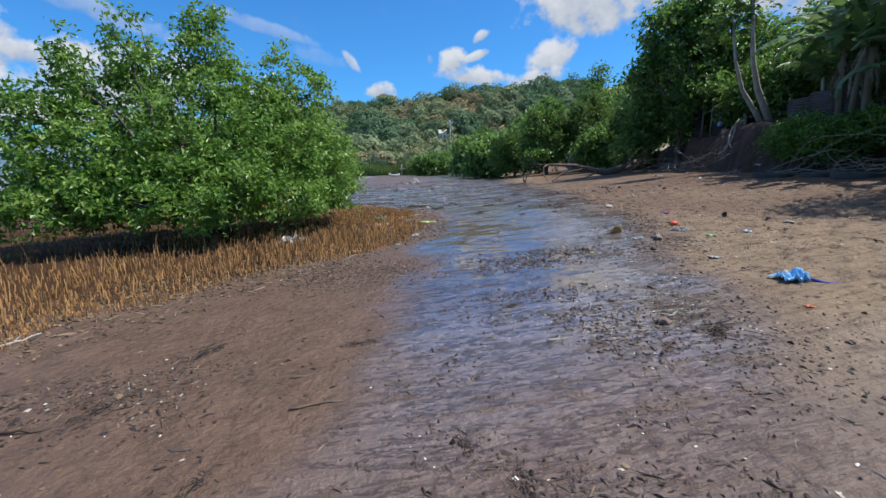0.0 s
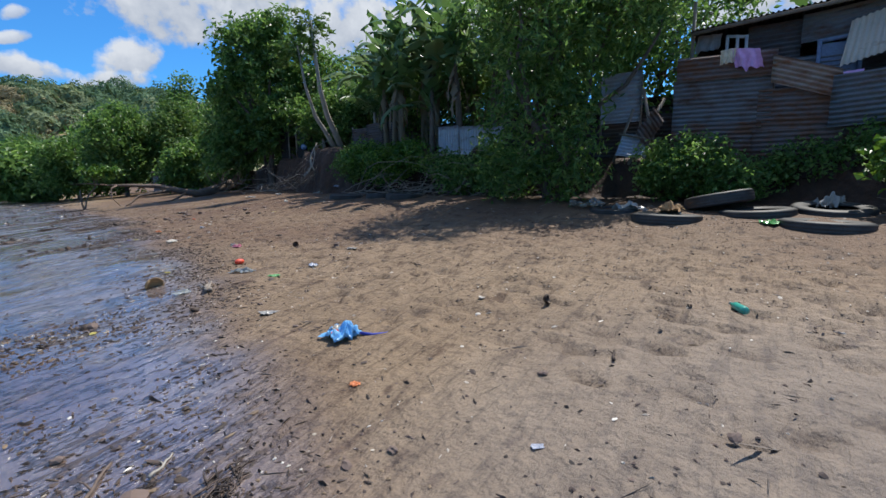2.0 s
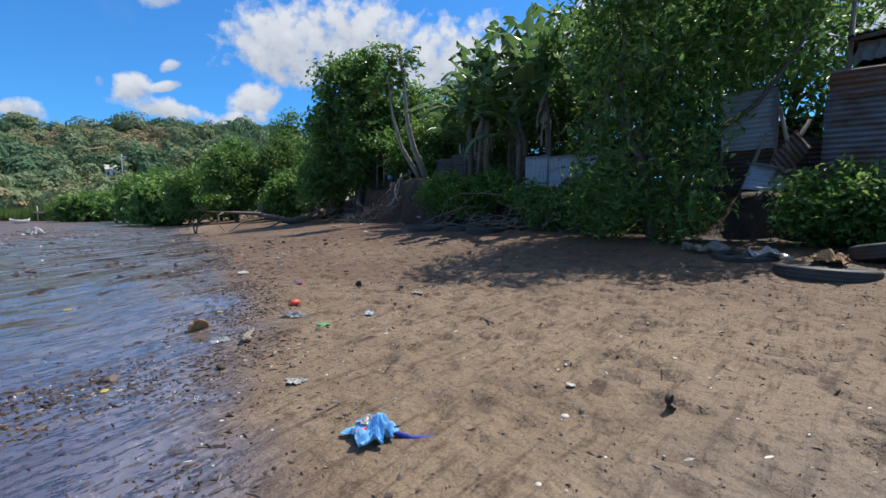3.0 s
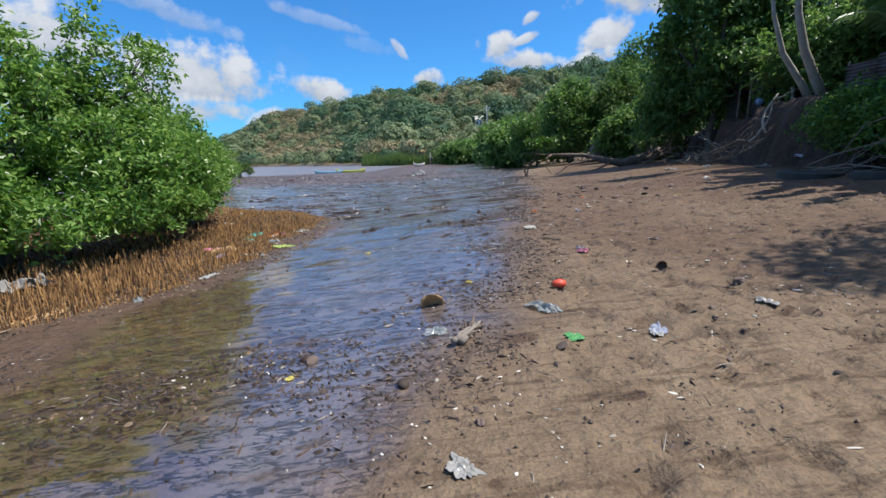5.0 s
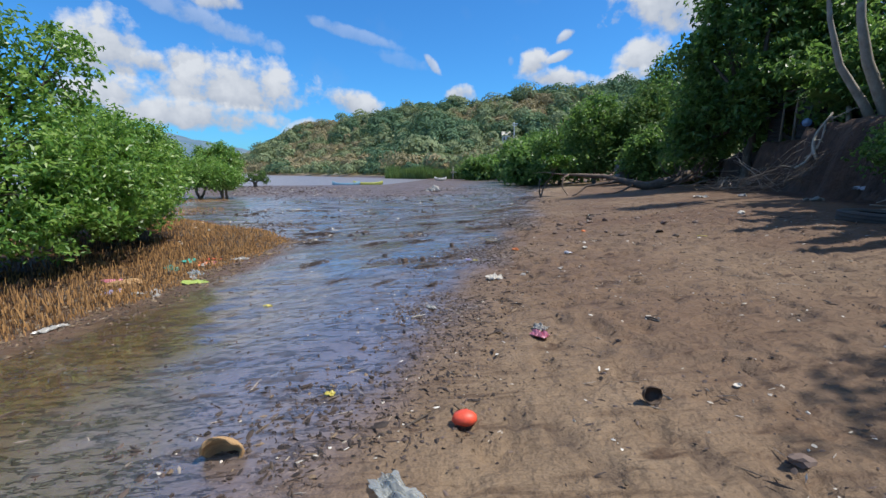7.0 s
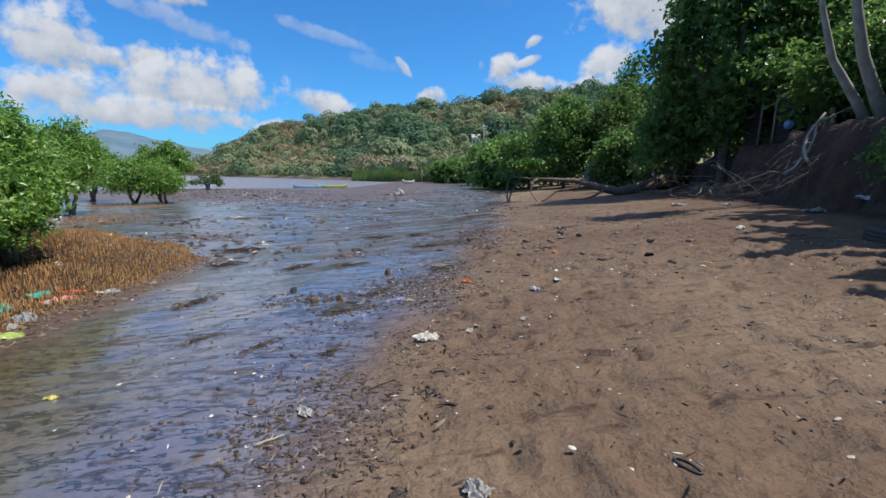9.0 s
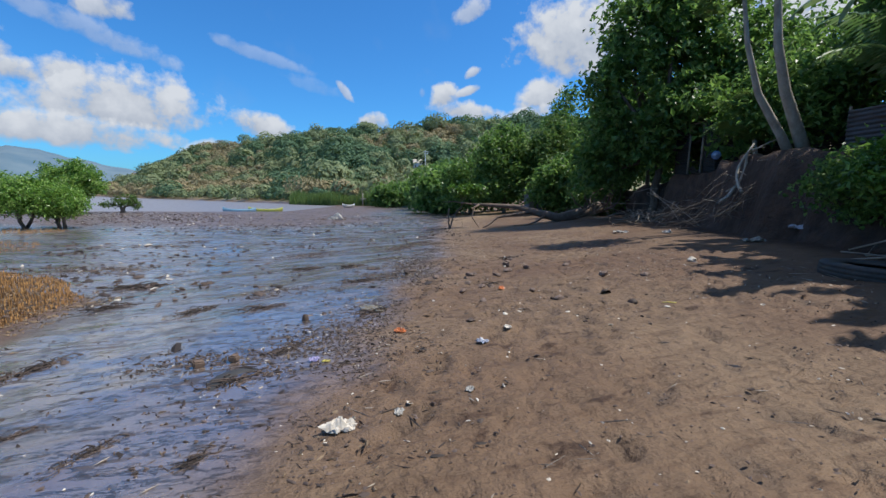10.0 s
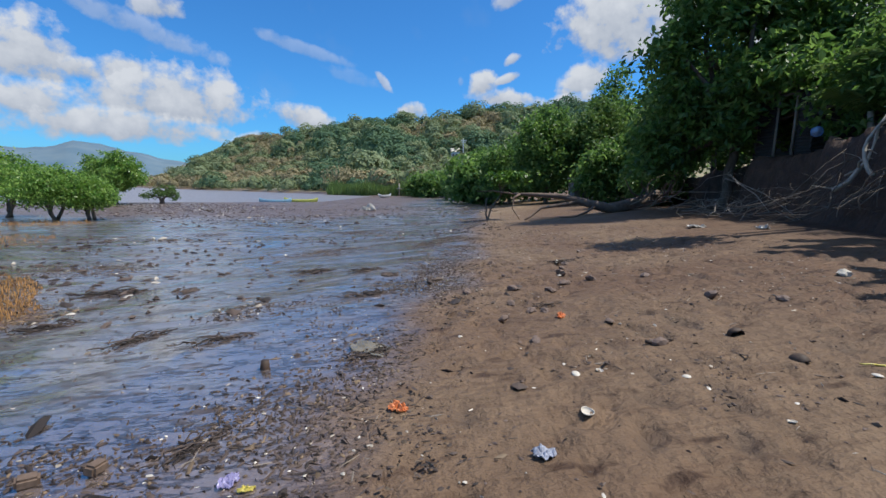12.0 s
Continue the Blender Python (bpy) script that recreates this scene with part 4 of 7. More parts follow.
for k, (x, y, r, h, lf) in enumerate(((24.2, 24.2, 3.0, 6.4, 0.3), (21.4, 13.5, 2.6, 5.4, 0.26), (20.5, 8.5, 2.6, 6.4, 0.26), (23.0, 18.6, 2.6, 6.0, 0.3), (20.8, 5.4, 2.8, 7.6, 0.26), (27.5, 30.0, 3.4, 8.0, 0.34), (24.0, 34.0, 2.8, 7.0, 0.34), (20.6, -5.5, 2.4, 5.6, 0.3), (20.8, 16.4, 2.0, 4.8, 0.26), (21.0, 21.6, 1.6, 3.4, 0.24))):
    b = gz(x, y)
    make_tree("broadleaf_tree", "dark leafy tree in the thicket on the bank", (x, y, b), [
        (x, y, b + h * 0.55, r, r, h * 0.32), (x - r * 0.5, y + r * 0.35, b + h * 0.7, r * 0.6, r * 0.6, h * 0.24), (x + r * 0.4, y - r * 0.5, b + h * 0.66, r * 0.65, r * 0.65, h * 0.26), (x, y, b + h * 0.86, r * 0.5, r * 0.5, h * 0.14), (x - r * 0.7, y - r * 0.4, b + h * 0.35, r * 0.5, r * 0.6, h * 0.2)],
        300, 20, lf, 0.3, M_LIGHTLEAF if k in (1, 7) else M_DARKLEAF, M_BARK, 70 + k, 0.14, 1, group="bank thicket", twigs=50)
# the far grove beyond the driftwood
for k, (x, y, r, h, lm) in enumerate(((18.6, 57, 2.8, 6.4, 0), (20.4, 51, 2.9, 8.8, 0), (24.6, 50, 2.9, 8.6, 1), (27.2, 53, 2.0, 12.8, 0), (22.4, 42, 2.2, 4.2, 0), (26.2, 42, 2.7, 6.6, 1), (30, 46, 3.6, 9.6, 0), (17.5, 64, 3.2, 5.6, 0), (24, 63, 3.6, 9.0, 0), (19, 78, 4.4, 7.0, 0), (34, 58, 4.5, 11, 0), (29, 37, 3.0, 7.2, 0), (14, 96, 4.5, 4.6, 0), (24, 98, 5, 9, 1))):
    b = gz(x, y)
    thin = k == 3
    make_tree("grove_tree", "tall sparse tree rising above the grove" if thin else ("light green tree in the grove behind the beach" if lm else "dark green tree in the grove behind the beach"), (x, y, b), [
        (x, y, b + h * 0.5, r, r, h * 0.3), (x - r * 0.5, y - 0.3 * r, b + h * 0.62, r * 0.6, r * 0.6, h * 0.24), (x + r * 0.45, y + r * 0.3, b + h * 0.66, r * 0.6, r * 0.6, h * 0.24), (x + 0.1 * r, y, b + h * 0.84, r * 0.45, r * 0.45, h * 0.15), (x - r * 0.3, y, b + h * 0.28, r * 0.9, r * 0.9, h * 0.2)],
        (230 if thin else 560), 16, 0.40 if y < 60 else 0.75, 0.36 if y < 60 else 0.55, M_LIGHTLEAF if lm else M_DARKLEAF, M_BARK, 90 + k, 0.2, 1, group="far grove", twigs=30)


def bush(at, label, lobes, clumps, leaf, mat, seed, aspect=0.6, per=20, cr=0.13, group="", stems=4):
    x, y = at
    return make_tree("bush", label, (x, y, gz(x, y)), lobes, clumps, per, leaf, cr, mat, M_BARK, seed, 0.03, stems, twigs=50, aspect=aspect, category="bush", group=group, inner=0.6)


bush((12.7, -0.9), "bright green broad-leaved creeper bush beside the tyres", [(12.6, -0.9, 2.0, 0.9, 1.2, 0.9), (12.9, -1.8, 2.6, 0.9, 1.0, 0.9), (12.5, 0.1, 2.0, 0.5, 0.6, 0.4), (12.8, -2.8, 2.4, 0.9, 1.0, 0.9)], 400, 0.17, M_VINE, 121, 0.8, 14, 0.12)
bush((13.6, 3.2), "low green bush below the tin fence", [(13.6, 3.3, 2.0, 0.55, 0.8, 0.6), (13.5, 2.6, 1.7, 0.45, 0.6, 0.4), (13.7, 4.0, 1.9, 0.5, 0.5, 0.6)], 260, 0.12, M_DARKLEAF, 122)
bush((15.1, 13.4), "dense green bush spilling down the bank", [(15.0, 13.6, 2.3, 0.7, 1.0, 0.6), (15.2, 12.6, 2.6, 0.7, 0.9, 0.55), (15.2, 14.6, 2.7, 0.8, 0.9, 0.6)], 380, 0.13, M_VINE, 123, group="bank bushes")
bush((14.6, 9.6), "green creeper covering the bank", [(14.5, 9.8, 1.9, 0.5, 0.9, 0.55), (14.7, 8.8, 2.3, 0.5, 0.7, 0.6), (14.9, 10.8, 2.2, 0.5, 0.7, 0.5)], 300, 0.12, M_DARKLEAF, 124, group="bank bushes")
bush((16.0, 15.8), "dark green bush spilling over the bank", [(16.0, 16.0, 2.5, 0.7, 1.0, 0.6), (15.8, 14.9, 2.4, 0.7, 0.8, 0.6)], 300, 0.13, M_DARKLEAF, 125, group="bank bushes")
bush((15.0, 1.6), "dark scrub under the house fence", [(14.3, 1.3, 2.0, 0.4, 0.9, 0.4), (14.2, 0.2, 2.2, 0.4, 0.8, 0.5)], 200, 0.11, M_DARKLEAF, 126)
bush((19.9, 32.6), "bright green bush beside the fallen tree", [(20.2, 33.0, 2.3, 1.5, 1.2, 1.1), (21.0, 34.6, 2.8, 1.5, 1.5, 1.3)], 300, 0.24, M_LIGHTLEAF, 127, cr=0.2)


def leaf_strip(length, width, bend, rs, torn=0.35, segs=12):
    """A long banana leaf: folded along its rib, arched, torn along the edges."""
    v, f = [], []
    for i in range(segs + 1):
        t = i / segs
        ang = 1.25 - bend * t * t
        w = width * math.sin(math.pi * min(1, 0.06 + t * 0.94)) ** 0.6 * 0.5 + 0.01
        if i == 0:
            px, pz = 0.0, 0.0
        else:
            px, pz = px + math.cos(ang) * length / segs, pz + math.sin(ang) * length / segs
        jl, jr = rs.uniform(-torn, torn) * w, rs.uniform(-torn, torn) * w
        v += [(px + jl * 0.4, w + jl, pz - w * 0.25 - abs(jl) * 0.5), (px, 0.015, pz + 0.01), (px, -0.015, pz + 0.01), (px + jr * 0.4, -w + jr, pz - w * 0.25 - abs(jr) * 0.5)]
    for i in range(segs):
        a = i * 4
        for k in range(3):
            if k != 1 and rs.uniform() < 0.3 and i > 2:
                # a tear: a narrower lobe
                o = a + (0 if k == 0 else 3)
                v.append(((v[o][0] + v[o + 4][0]) / 2, (v[o][1] + v[o + 4][1]) / 2 * 0.7, (v[o][2] + v[o + 4][2]) / 2 - 0.05))
                m = len(v) - 1
                inner = a + (1 if k == 0 else 2)
                f.append((inner, inner + 4, m))
                f.append((o, inner, m))
            else:
                f.append((a + k, a + k + 1, a + k + 5, a + k + 4))
    return v, f


def make_bananas():
    rs = np.random.RandomState(31)
    greens = [mesh_from("leaf", *leaf_strip(rs.uniform(2.0, 3.1), rs.uniform(0.42, 0.62), rs.uniform(0.5, 2.5), rs, 0.65, 18), M_BANANA) for k in range(8)]
    dries = [mesh_from("dry_leaf", *leaf_strip(rs.uniform(1.3, 2.0), 0.17, 0.5, rs, 0.8), M_DRYBANANA) for k in range(3)]
    spots = [(16.4, 11.1, 2.5), (17.1, 12.6, 3.0), (16.3, 13.7, 2.6), (17.9, 10.5, 2.9), (18.2, 14.1, 3.1), (17.3, 15.4, 2.6), (16.7, 9.5, 2.3), (19.3, 12.2, 3.3), (18.6, 16.6, 2.7), (19.4, 9.3, 3.0), (20.5, 18.8, 3.0), (19.9, 0.8, 2.2), (17.9, 8.4, 2.7), (16.9, 14.6, 3.0), (18.9, 11.0, 3.4), (16.2, 12.2, 2.4), (21.5, 20.5, 3.2), (20.0, 16.0, 3.2)]
    for k, (x, y, h) in enumerate(spots):
        b = gz(x, y)
        plant = thing("banana_plant", (x, y, b), "banana plant with large torn green leaves", "banana plant", "banana clump", turn=rs.uniform(0, 6))
        w = Wood()
        h += 1.0 if y < 13.8 and x < 18.5 else 0.4
        lean = Vector((rs.normal(0, 0.15), rs.normal(0, 0.15), 0))
        pts = [lean * (t * t) + Vector((0, 0, h * t - 0.1)) for t in (0, 0.25, 0.5, 0.75, 1)]
        w.tube(pts, [0.13, 0.12, 0.105, 0.09, 0.06], 9)
        part("stem", w.mesh("stem", M_BARK if k % 3 == 0 else M_DRYBANANA), plant)
        n = 12
        for j in range(n):
            a = 2 * math.pi * (j / n + rs.uniform(-0.05, 0.05)) + k
            steep = rs.uniform(-0.9, 0.6)
            m = Matrix.Translation(pts[-1] - Vector((0, 0, 0.09 * j))) @ Matrix.Rotation(a, 4, "Z") @ Matrix.Rotation(-steep, 4, "Y") @ Matrix.Scale(rs.uniform(0.9, 1.25), 4)
            part("leaf", greens[(j + k) % 8], plant, m=m)
        for j in range(5):
            m = Matrix.Translation(pts[3] + Vector((0, 0, rs.uniform(-0.5, 0.5)))) @ Matrix.Rotation(rs.uniform(0, 6.3), 4, "Z") @ Matrix.Rotation(2.4, 4, "Y")
            part("dry_leaf", dries[j % 3], plant, "dry brown hanging leaf", m)


make_bananas()


def frond_mesh(length, rs, mat, width=0.55, pairs=26):
    v, f = [], []
    px, pz = 0.0, 0.0
    spine = []
    for i in range(pairs + 1):
        t = i / pairs
        ang = 0.95 - 1.7 * t * t
        px, pz = px + math.cos(ang) * length / pairs, pz + math.sin(ang) * length / pairs
        spine.append((px, pz))
    for i, (x, z) in enumerate(spine):
        t = i / pairs
        w = width * math.sin(math.pi * (0.12 + 0.86 * t)) ** 0.7
        for s in (-1, 1):
            a = len(v)
            tipx = x + 0.25 * w + rs.uniform(-0.03, 0.03)
            v += [(x - 0.02, 0, z), (x + 0.02, 0, z), (tipx + 0.01, s * w * 0.6, z - 0.05), (tipx + 0.12 * w, s * w, z - 0.28 * w - rs.uniform(0, 0.08))]
            f += [(a, a + 1, a + 2), (a, a + 2, a + 3)]
    start = len(v)
    for i, (x, z) in enumerate(spine):
        v += [(x, 0.012 * (1.2 - i / pairs), z), (x, -0.012 * (1.2 - i / pairs), z), (x, 0, z + 0.02)]
    for i in range(pairs):
        a = start + i * 3
        for k in range(3):
            b = (k + 1) % 3
            f.append((a + k, a + b, a + 3 + b, a + 3 + k))
    return mesh_from("frond", v, f, mat, False)


def make_palm(name, label, base, h, n, length, mat, seed, category="palm"):
    rs = np.random.RandomState(seed)
    palm = thing(name, base, label, category)
    w = Wood()
    w.tube([(0, 0, -0.1), (0.05, 0, h * 0.5), (0, 0.03, h)], [0.1, 0.085, 0.07], 8)
    part("stem", w.mesh("stem", M_PALEBARK), palm)
    kinds = [frond_mesh(length * s, rs, mat) for s in (0.85, 1.0, 1.1)]
    for j in range(n):
        m = Matrix.Translation((0, 0, h)) @ Matrix.Rotation(j * 2.399 + 0.3, 4, "Z") @ Matrix.Rotation(-rs.uniform(-0.35, 0.45), 4, "Y")
        part("frond", kinds[j % 3], palm, m=m)
    return palm


make_palm("palm", "young palm with arching feathery fronds on the bank", (20.0, 22.6, gz(20.0, 22.6)), 1.0, 11, 2.2, M_LIGHTLEAF, 41)
make_palm("palm", "palm with feathery fronds in the thicket", (19.4, 18.0, gz(19.4, 18.0)), 2.0, 11, 2.4, M_BANANA, 42)
make_palm("palm", "pale green palm in front of the far grove", (24.5, 38.5, gz(24.5, 38.5)), 4.4, 10, 2.2, M_BANANA, 43)
make_palm("palm", "palm with feathery fronds in the thicket", (22.6, 15.6, gz(22.6, 15.6)), 4.0, 11, 2.6, M_BANANA, 44)


def make_pawpaws():
    """Pale leaning stems at the edge of the bank, with a tuft of lobed leaves on top."""
    rs = np.random.RandomState(33)
    for k, path in enumerate(([(18.6, 19.45, 3.1), (18.15, 19.4, 3.9), (17.45, 19.25, 4.9), (17.05, 19.2, 6.0), (16.88, 19.2, 7.4), (16.8, 19.3, 9.0)],
                              [(18.35, 19.6, 3.1), (17.8, 19.6, 3.9), (17.0, 19.6, 4.9), (16.55, 19.6, 6.1), (16.3, 19.7, 7.9)])):
        b = Vector(path[0])
        t = thing("leaning_tree", b, "slender leaning tree with smooth pale trunk", "tree", "leaning trees")
        w = Wood()
        r0 = 0.145 - 0.035 * k
        w.tube([Vector(p) - b for p in path], [r0 * (1.25 - 0.9 * i / (len(path) - 1)) for i in range(len(path))], 10)
        part("trunk", w.mesh("trunk", M_PALEBARK), t)
        top = Vector(path[-1]) - b
        C, N = [], []
        st = Wood()
        for j in range(34):
            d = Vector((rs.normal(), rs.normal(), rs.uniform(-0.35, 0.9))).normalized()
            e = top + d * rs.uniform(0.45, 1.0) - Vector((0, 0, rs.uniform(0, 0.8)))
            st.tube([top - Vector((0, 0, rs.uniform(0, 0.8))), (top + e) / 2 + Vector((0, 0, 0.08)), e], [0.014, 0.011, 0.006], 4)
            for q in range(9):
                C.append(tuple(e + Vector((rs.normal(0, 0.13), rs.normal(0, 0.13), rs.normal(0, 0.05)))))
                N.append((rs.normal(0, 0.35), rs.normal(0, 0.35), 1))
        part("stalks", st.mesh("stalks", M_LIGHTLEAF), t)
        part("crown", leaf_cloud("crown", np.array(C), np.array(N), 0.30, 0.13, M_LIGHTLEAF, rs), t)


make_pawpaws()


# ---------------------------------------------------------------- driftwood, sapling, brush
def make_driftwood():
    rng = random.Random(8)
    base = Vector((16.9, 31.0, gz(16.9, 31.0)))
    t = thing("fallen_tree", base, "fallen bare tree with curved limbs on the beach", "driftwood")
    w = Wood()
    trunk = [(19.3, 31.2, 1.75), (18.2, 31.0, 1.45), (16.9, 30.9, 1.15), (16.0, 31.1, 1.35), (14.8, 31.5, 1.68), (13.5, 31.9, 1.75), (12.55, 31.9, 1.78)]
    w.tube([Vector(p) - base for p in trunk], [0.30, 0.27, 0.25, 0.19, 0.13, 0.09, 0.04], 10)
    part("trunk", w.mesh("trunk", M_DRIFT), t)
    for path, r in (([(15.6, 31.2, 1.45), (14.6, 31.2, 1.3), (13.7, 31.2, 1.15), (13.2, 31.1, 0.75), (12.9, 31.0, 0.62)], 0.1),
                    ([(12.9, 31.9, 1.77), (12.55, 31.7, 1.6), (12.45, 31.5, 1.1), (12.75, 31.3, 0.62)], 0.06),
                    ([(16.2, 31.0, 1.3), (15.6, 30.6, 1.0), (15.0, 30.4, 0.82), (14.3, 30.4, 0.78)], 0.07),
                    ([(12.6, 31.9, 1.77), (11.7, 32.4, 1.9), (11.0, 32.6, 1.85)], 0.04),
                    ([(18.4, 31.0, 1.6), (17.6, 30.5, 1.9), (17.2, 30.4, 2.5), (17.5, 30.3, 2.9)], 0.05)):
        q = Wood()
        q.tube([Vector(p) - base for p in path], [r * (1 - 0.75 * i / (len(path) - 1)) for i in range(len(path))], 7)
        part("limb", q.mesh("limb", M_DRIFT), t)
    # torn roots at the bank end
    q = Wood()
    for k in range(26):
        a = Vector((18.6 + rng.uniform(-0.6, 1.3), 31.0 + rng.uniform(-0.5, 0.5), 1.5 + rng.uniform(-0.1, 0.4)))
        b = a + Vector((rng.uniform(-0.5, 0.9), rng.uniform(-0.9, 0.3), rng.uniform(-0.2, 1.3)))
        q.limb(a - base, b - base, 0.045, 0.01, rng, 0.3, 5, 5)
    part("root_plate", q.mesh("root_plate", M_DRIFT), t, "torn grey roots")


make_driftwood()
make_tree("sapling", "small crooked sapling with bright green leaves", (11.5, 32.8, gz(11.5, 32.8)), [(12.3, 32.6, 2.4, 0.62, 0.5, 0.28), (12.8, 32.4, 2.6, 0.35, 0.35, 0.2), (11.9, 32.6, 2.6, 0.35, 0.35, 0.16)],
          60, 11, 0.22, 0.14, M_VINE, M_BARK, 130, 0.05, 2, twigs=30, aspect=0.6)


def make_brush(name, label, n, box0, box1, r, seed, mat=None, spread=0.5, piece="branch"):
    """Dead branches, each with its side twigs, between two boxes."""
    rng = random.Random(seed)
    o = Vector([(box1[k] + box1[k + 3]) / 2 for k in range(3)])
    heap = thing(name, o, label, "dead branches")
    for k in range(n):
        w = Wood()
        a = Vector([rng.uniform(p, q) for p, q in zip(box0[:3], box0[3:])]) - o
        b = Vector([rng.uniform(p, q) for p, q in zip(box1[:3], box1[3:])]) - o
        a = b.lerp(a, rng.uniform(0.35, 1.0))
        rr = r * rng.uniform(0.4, 1.3)
        pts = w.limb(a, b, rr * 0.5, rr, rng, 0.3, 6, 5)
        for j in range(3):
            s = pts[rng.randint(1, 5)]
            e = s + Vector((rng.uniform(-1, 1), rng.uniform(-1, 1), rng.uniform(-0.5, 0.6))) * spread
            w.limb(s, e, rr * 0.45, rr * 0.12, rng, 0.25, 4, 4)
        part(piece, w.mesh(piece, mat or M_TWIG), heap)
    return heap


make_brush("brush_heap", "heap of dead grey branches tumbled down the bank", 34, (16.8, 18.8, 2.4, 17.9, 20.6, 3.4), (15.1, 18.6, 1.3, 16.8, 21.4, 1.8), 0.012, 5, M_BARK, 0.6)
make_brush("brush_heap", "pale forked dead branch hanging over the bank edge", 4, (17.0, 19.2, 4.1, 17.3, 19.8, 4.5), (16.2, 19.2, 1.9, 17.0, 20.2, 2.6), 0.045, 6, M_PALEBARK, 0.7)
make_brush("root_tangle", "exposed roots and dead twigs along the bank foot", 60, (14.6, 6.5, 1.5, 15.4, 14.5, 2.6), (13.9, 6.0, 1.24, 14.8, 15.0, 1.5), 0.014, 7, None, 0.4)
make_brush("root_tangle", "dry grass and roots hanging below the creeper bush", 70, (12.3, -2.6, 1.35, 12.9, 0.7, 1.9), (11.9, -2.8, 0.98, 12.5, 0.8, 1.15), 0.010, 8, None, 0.25)
make_brush("root_tangle", "exposed roots and dead twigs along the bank foot", 44, (17.2, 22.0, 1.6, 20.0, 29.0, 2.4), (16.0, 20.8, 1.2, 18.6, 28.5, 1.5), 0.014, 9, None, 0.45)
make_brush("root_tangle", "pale curved root reaching out of the bank", 3, (14.5, 9.4, 2.2, 14.7, 9.9, 2.35), (14.1, 9.6, 1.3, 14.3, 9.9, 1.5), 0.05, 10, M_PALEBARK, 0.2)


# ---------------------------------------------------------------- the tin house on the bank
def sheet_mesh(name, w, h, mat, along=True, pitch=0.085, amp=0.014, sag=0.0, seed=0, thick=0.004):
    """A corrugated iron sheet in its own x (width) and z (height), facing -y; along: the ridges run along the width."""
    rng = random.Random(seed)
    nw, nh = (6, max(6, int(h / pitch * 6))) if along else (max(6, int(w / pitch * 6)), 6)
    v = []
    for s in (0, 1):
        for j in range(nh + 1):
            for i in range(nw + 1):
                x, z = w * i / nw, h * j / nh
                wave = amp * math.sin(2 * math.pi * (z if along else x) / pitch)
                dent = sag * math.sin(math.pi * i / nw) * math.sin(math.pi * j / nh) + 0.012 * noise.noise((x * 1.3 + seed, z * 1.3, seed))
                v.append((x + 0.01 * noise.noise((z * 3, seed, 1)) * (i in (0, nw)), wave + dent + s * thick, z + 0.012 * noise.noise((x * 3, seed, 5)) * (j in (0, nh))))
    n1 = (nw + 1) * (nh + 1)
    f = []
    for j in range(nh):
        for i in range(nw):
            a = j * (nw + 1) + i
            f.append((a, a + 1, a + nw + 2, a + nw + 1))
            f.append((n1 + a, n1 + a + nw + 1, n1 + a + nw + 2, n1 + a + 1))
    rim = [j * (nw + 1) for j in range(nh + 1)] + [nh * (nw + 1) + i for i in range(1, nw + 1)] + [j * (nw + 1) + nw for j in range(nh - 1, -1, -1)] + [i for i in range(nw - 1, 0, -1)]
    for k in range(len(rim)):
        a, b = rim[k], rim[(k + 1) % len(rim)]
        f.append((a, n1 + a, n1 + b, b))
    return mesh_from(name, v, f, mat)


def spanned(bl, br, tl):
    """The frame of a sheet from its lower left, lower right and upper left corners, with its width and height."""
    bl, br, tl = Vector(bl), Vector(br), Vector(tl)
    u, w = br - bl, tl - bl
    x, z = u.normalized(), w.normalized()
    y = z.cross(x).normalized()
    m = Matrix((x, y, z)).transposed().to_4x4()
    m.translation = bl
    return m, u.length, w.length


def tin(parent, bl, br, tl, mat, along=True, name="sheet", label="", sag=0.0, seed=1, pitch=0.1):
    m, w, h = spanned(bl, br, tl)
    me = sheet_mesh(name, w, h, mat, along, pitch, 0.02, sag=sag, seed=seed)
    me.transform(parent.matrix_basis.inverted() @ m)
    return part(name, me, parent, label)


def beam(parent, a, b, r, mat, name="post", label="", square=True):
    w = Wood()
    o = parent.matrix_basis.translation
    w.tube([Vector(a) - o, Vector(b) - o], [r, r], 4 if square else 8)
    return part(name, w.mesh(name, mat), parent, label)


def box_mesh(name, sx, sy, sz, mat, bev=0.01):
    bm = bmesh.new()
    bmesh.ops.create_cube(bm, size=1)
    bmesh.ops.scale(bm, vec=(sx, sy, sz), verts=bm.verts)
    if bev:
        bmesh.ops.bevel(bm, geom=bm.edges[:], offset=bev, segments=2, affect="EDGES")
    me = bpy.data.meshes.new(name)
    bm.to_mesh(me)
    bm.free()
    me.materials.append(mat)
    return me


M_BLUEPAINT = plain("chalky_blue_paint", (0.16, 0.22, 0.34), 0.7)
M_WHITEFRAME = plain("faded_white_paint", (0.55, 0.58, 0.62), 0.65)
M_CLOTH = plain("lilac_cloth", (0.56, 0.33, 0.58), 0.9, 0.2, 9)
M_CREAM = plain("cream_cloth", (0.55, 0.50, 0.38), 0.9, 0.3, 14)
M_GREYCLOTH = plain("grey_cloth", (0.24, 0.25, 0.27), 0.9, 0.3, 12)
M_YELLOW = plain("yellow_plastic", (0.62, 0.48, 0.10), 0.5)


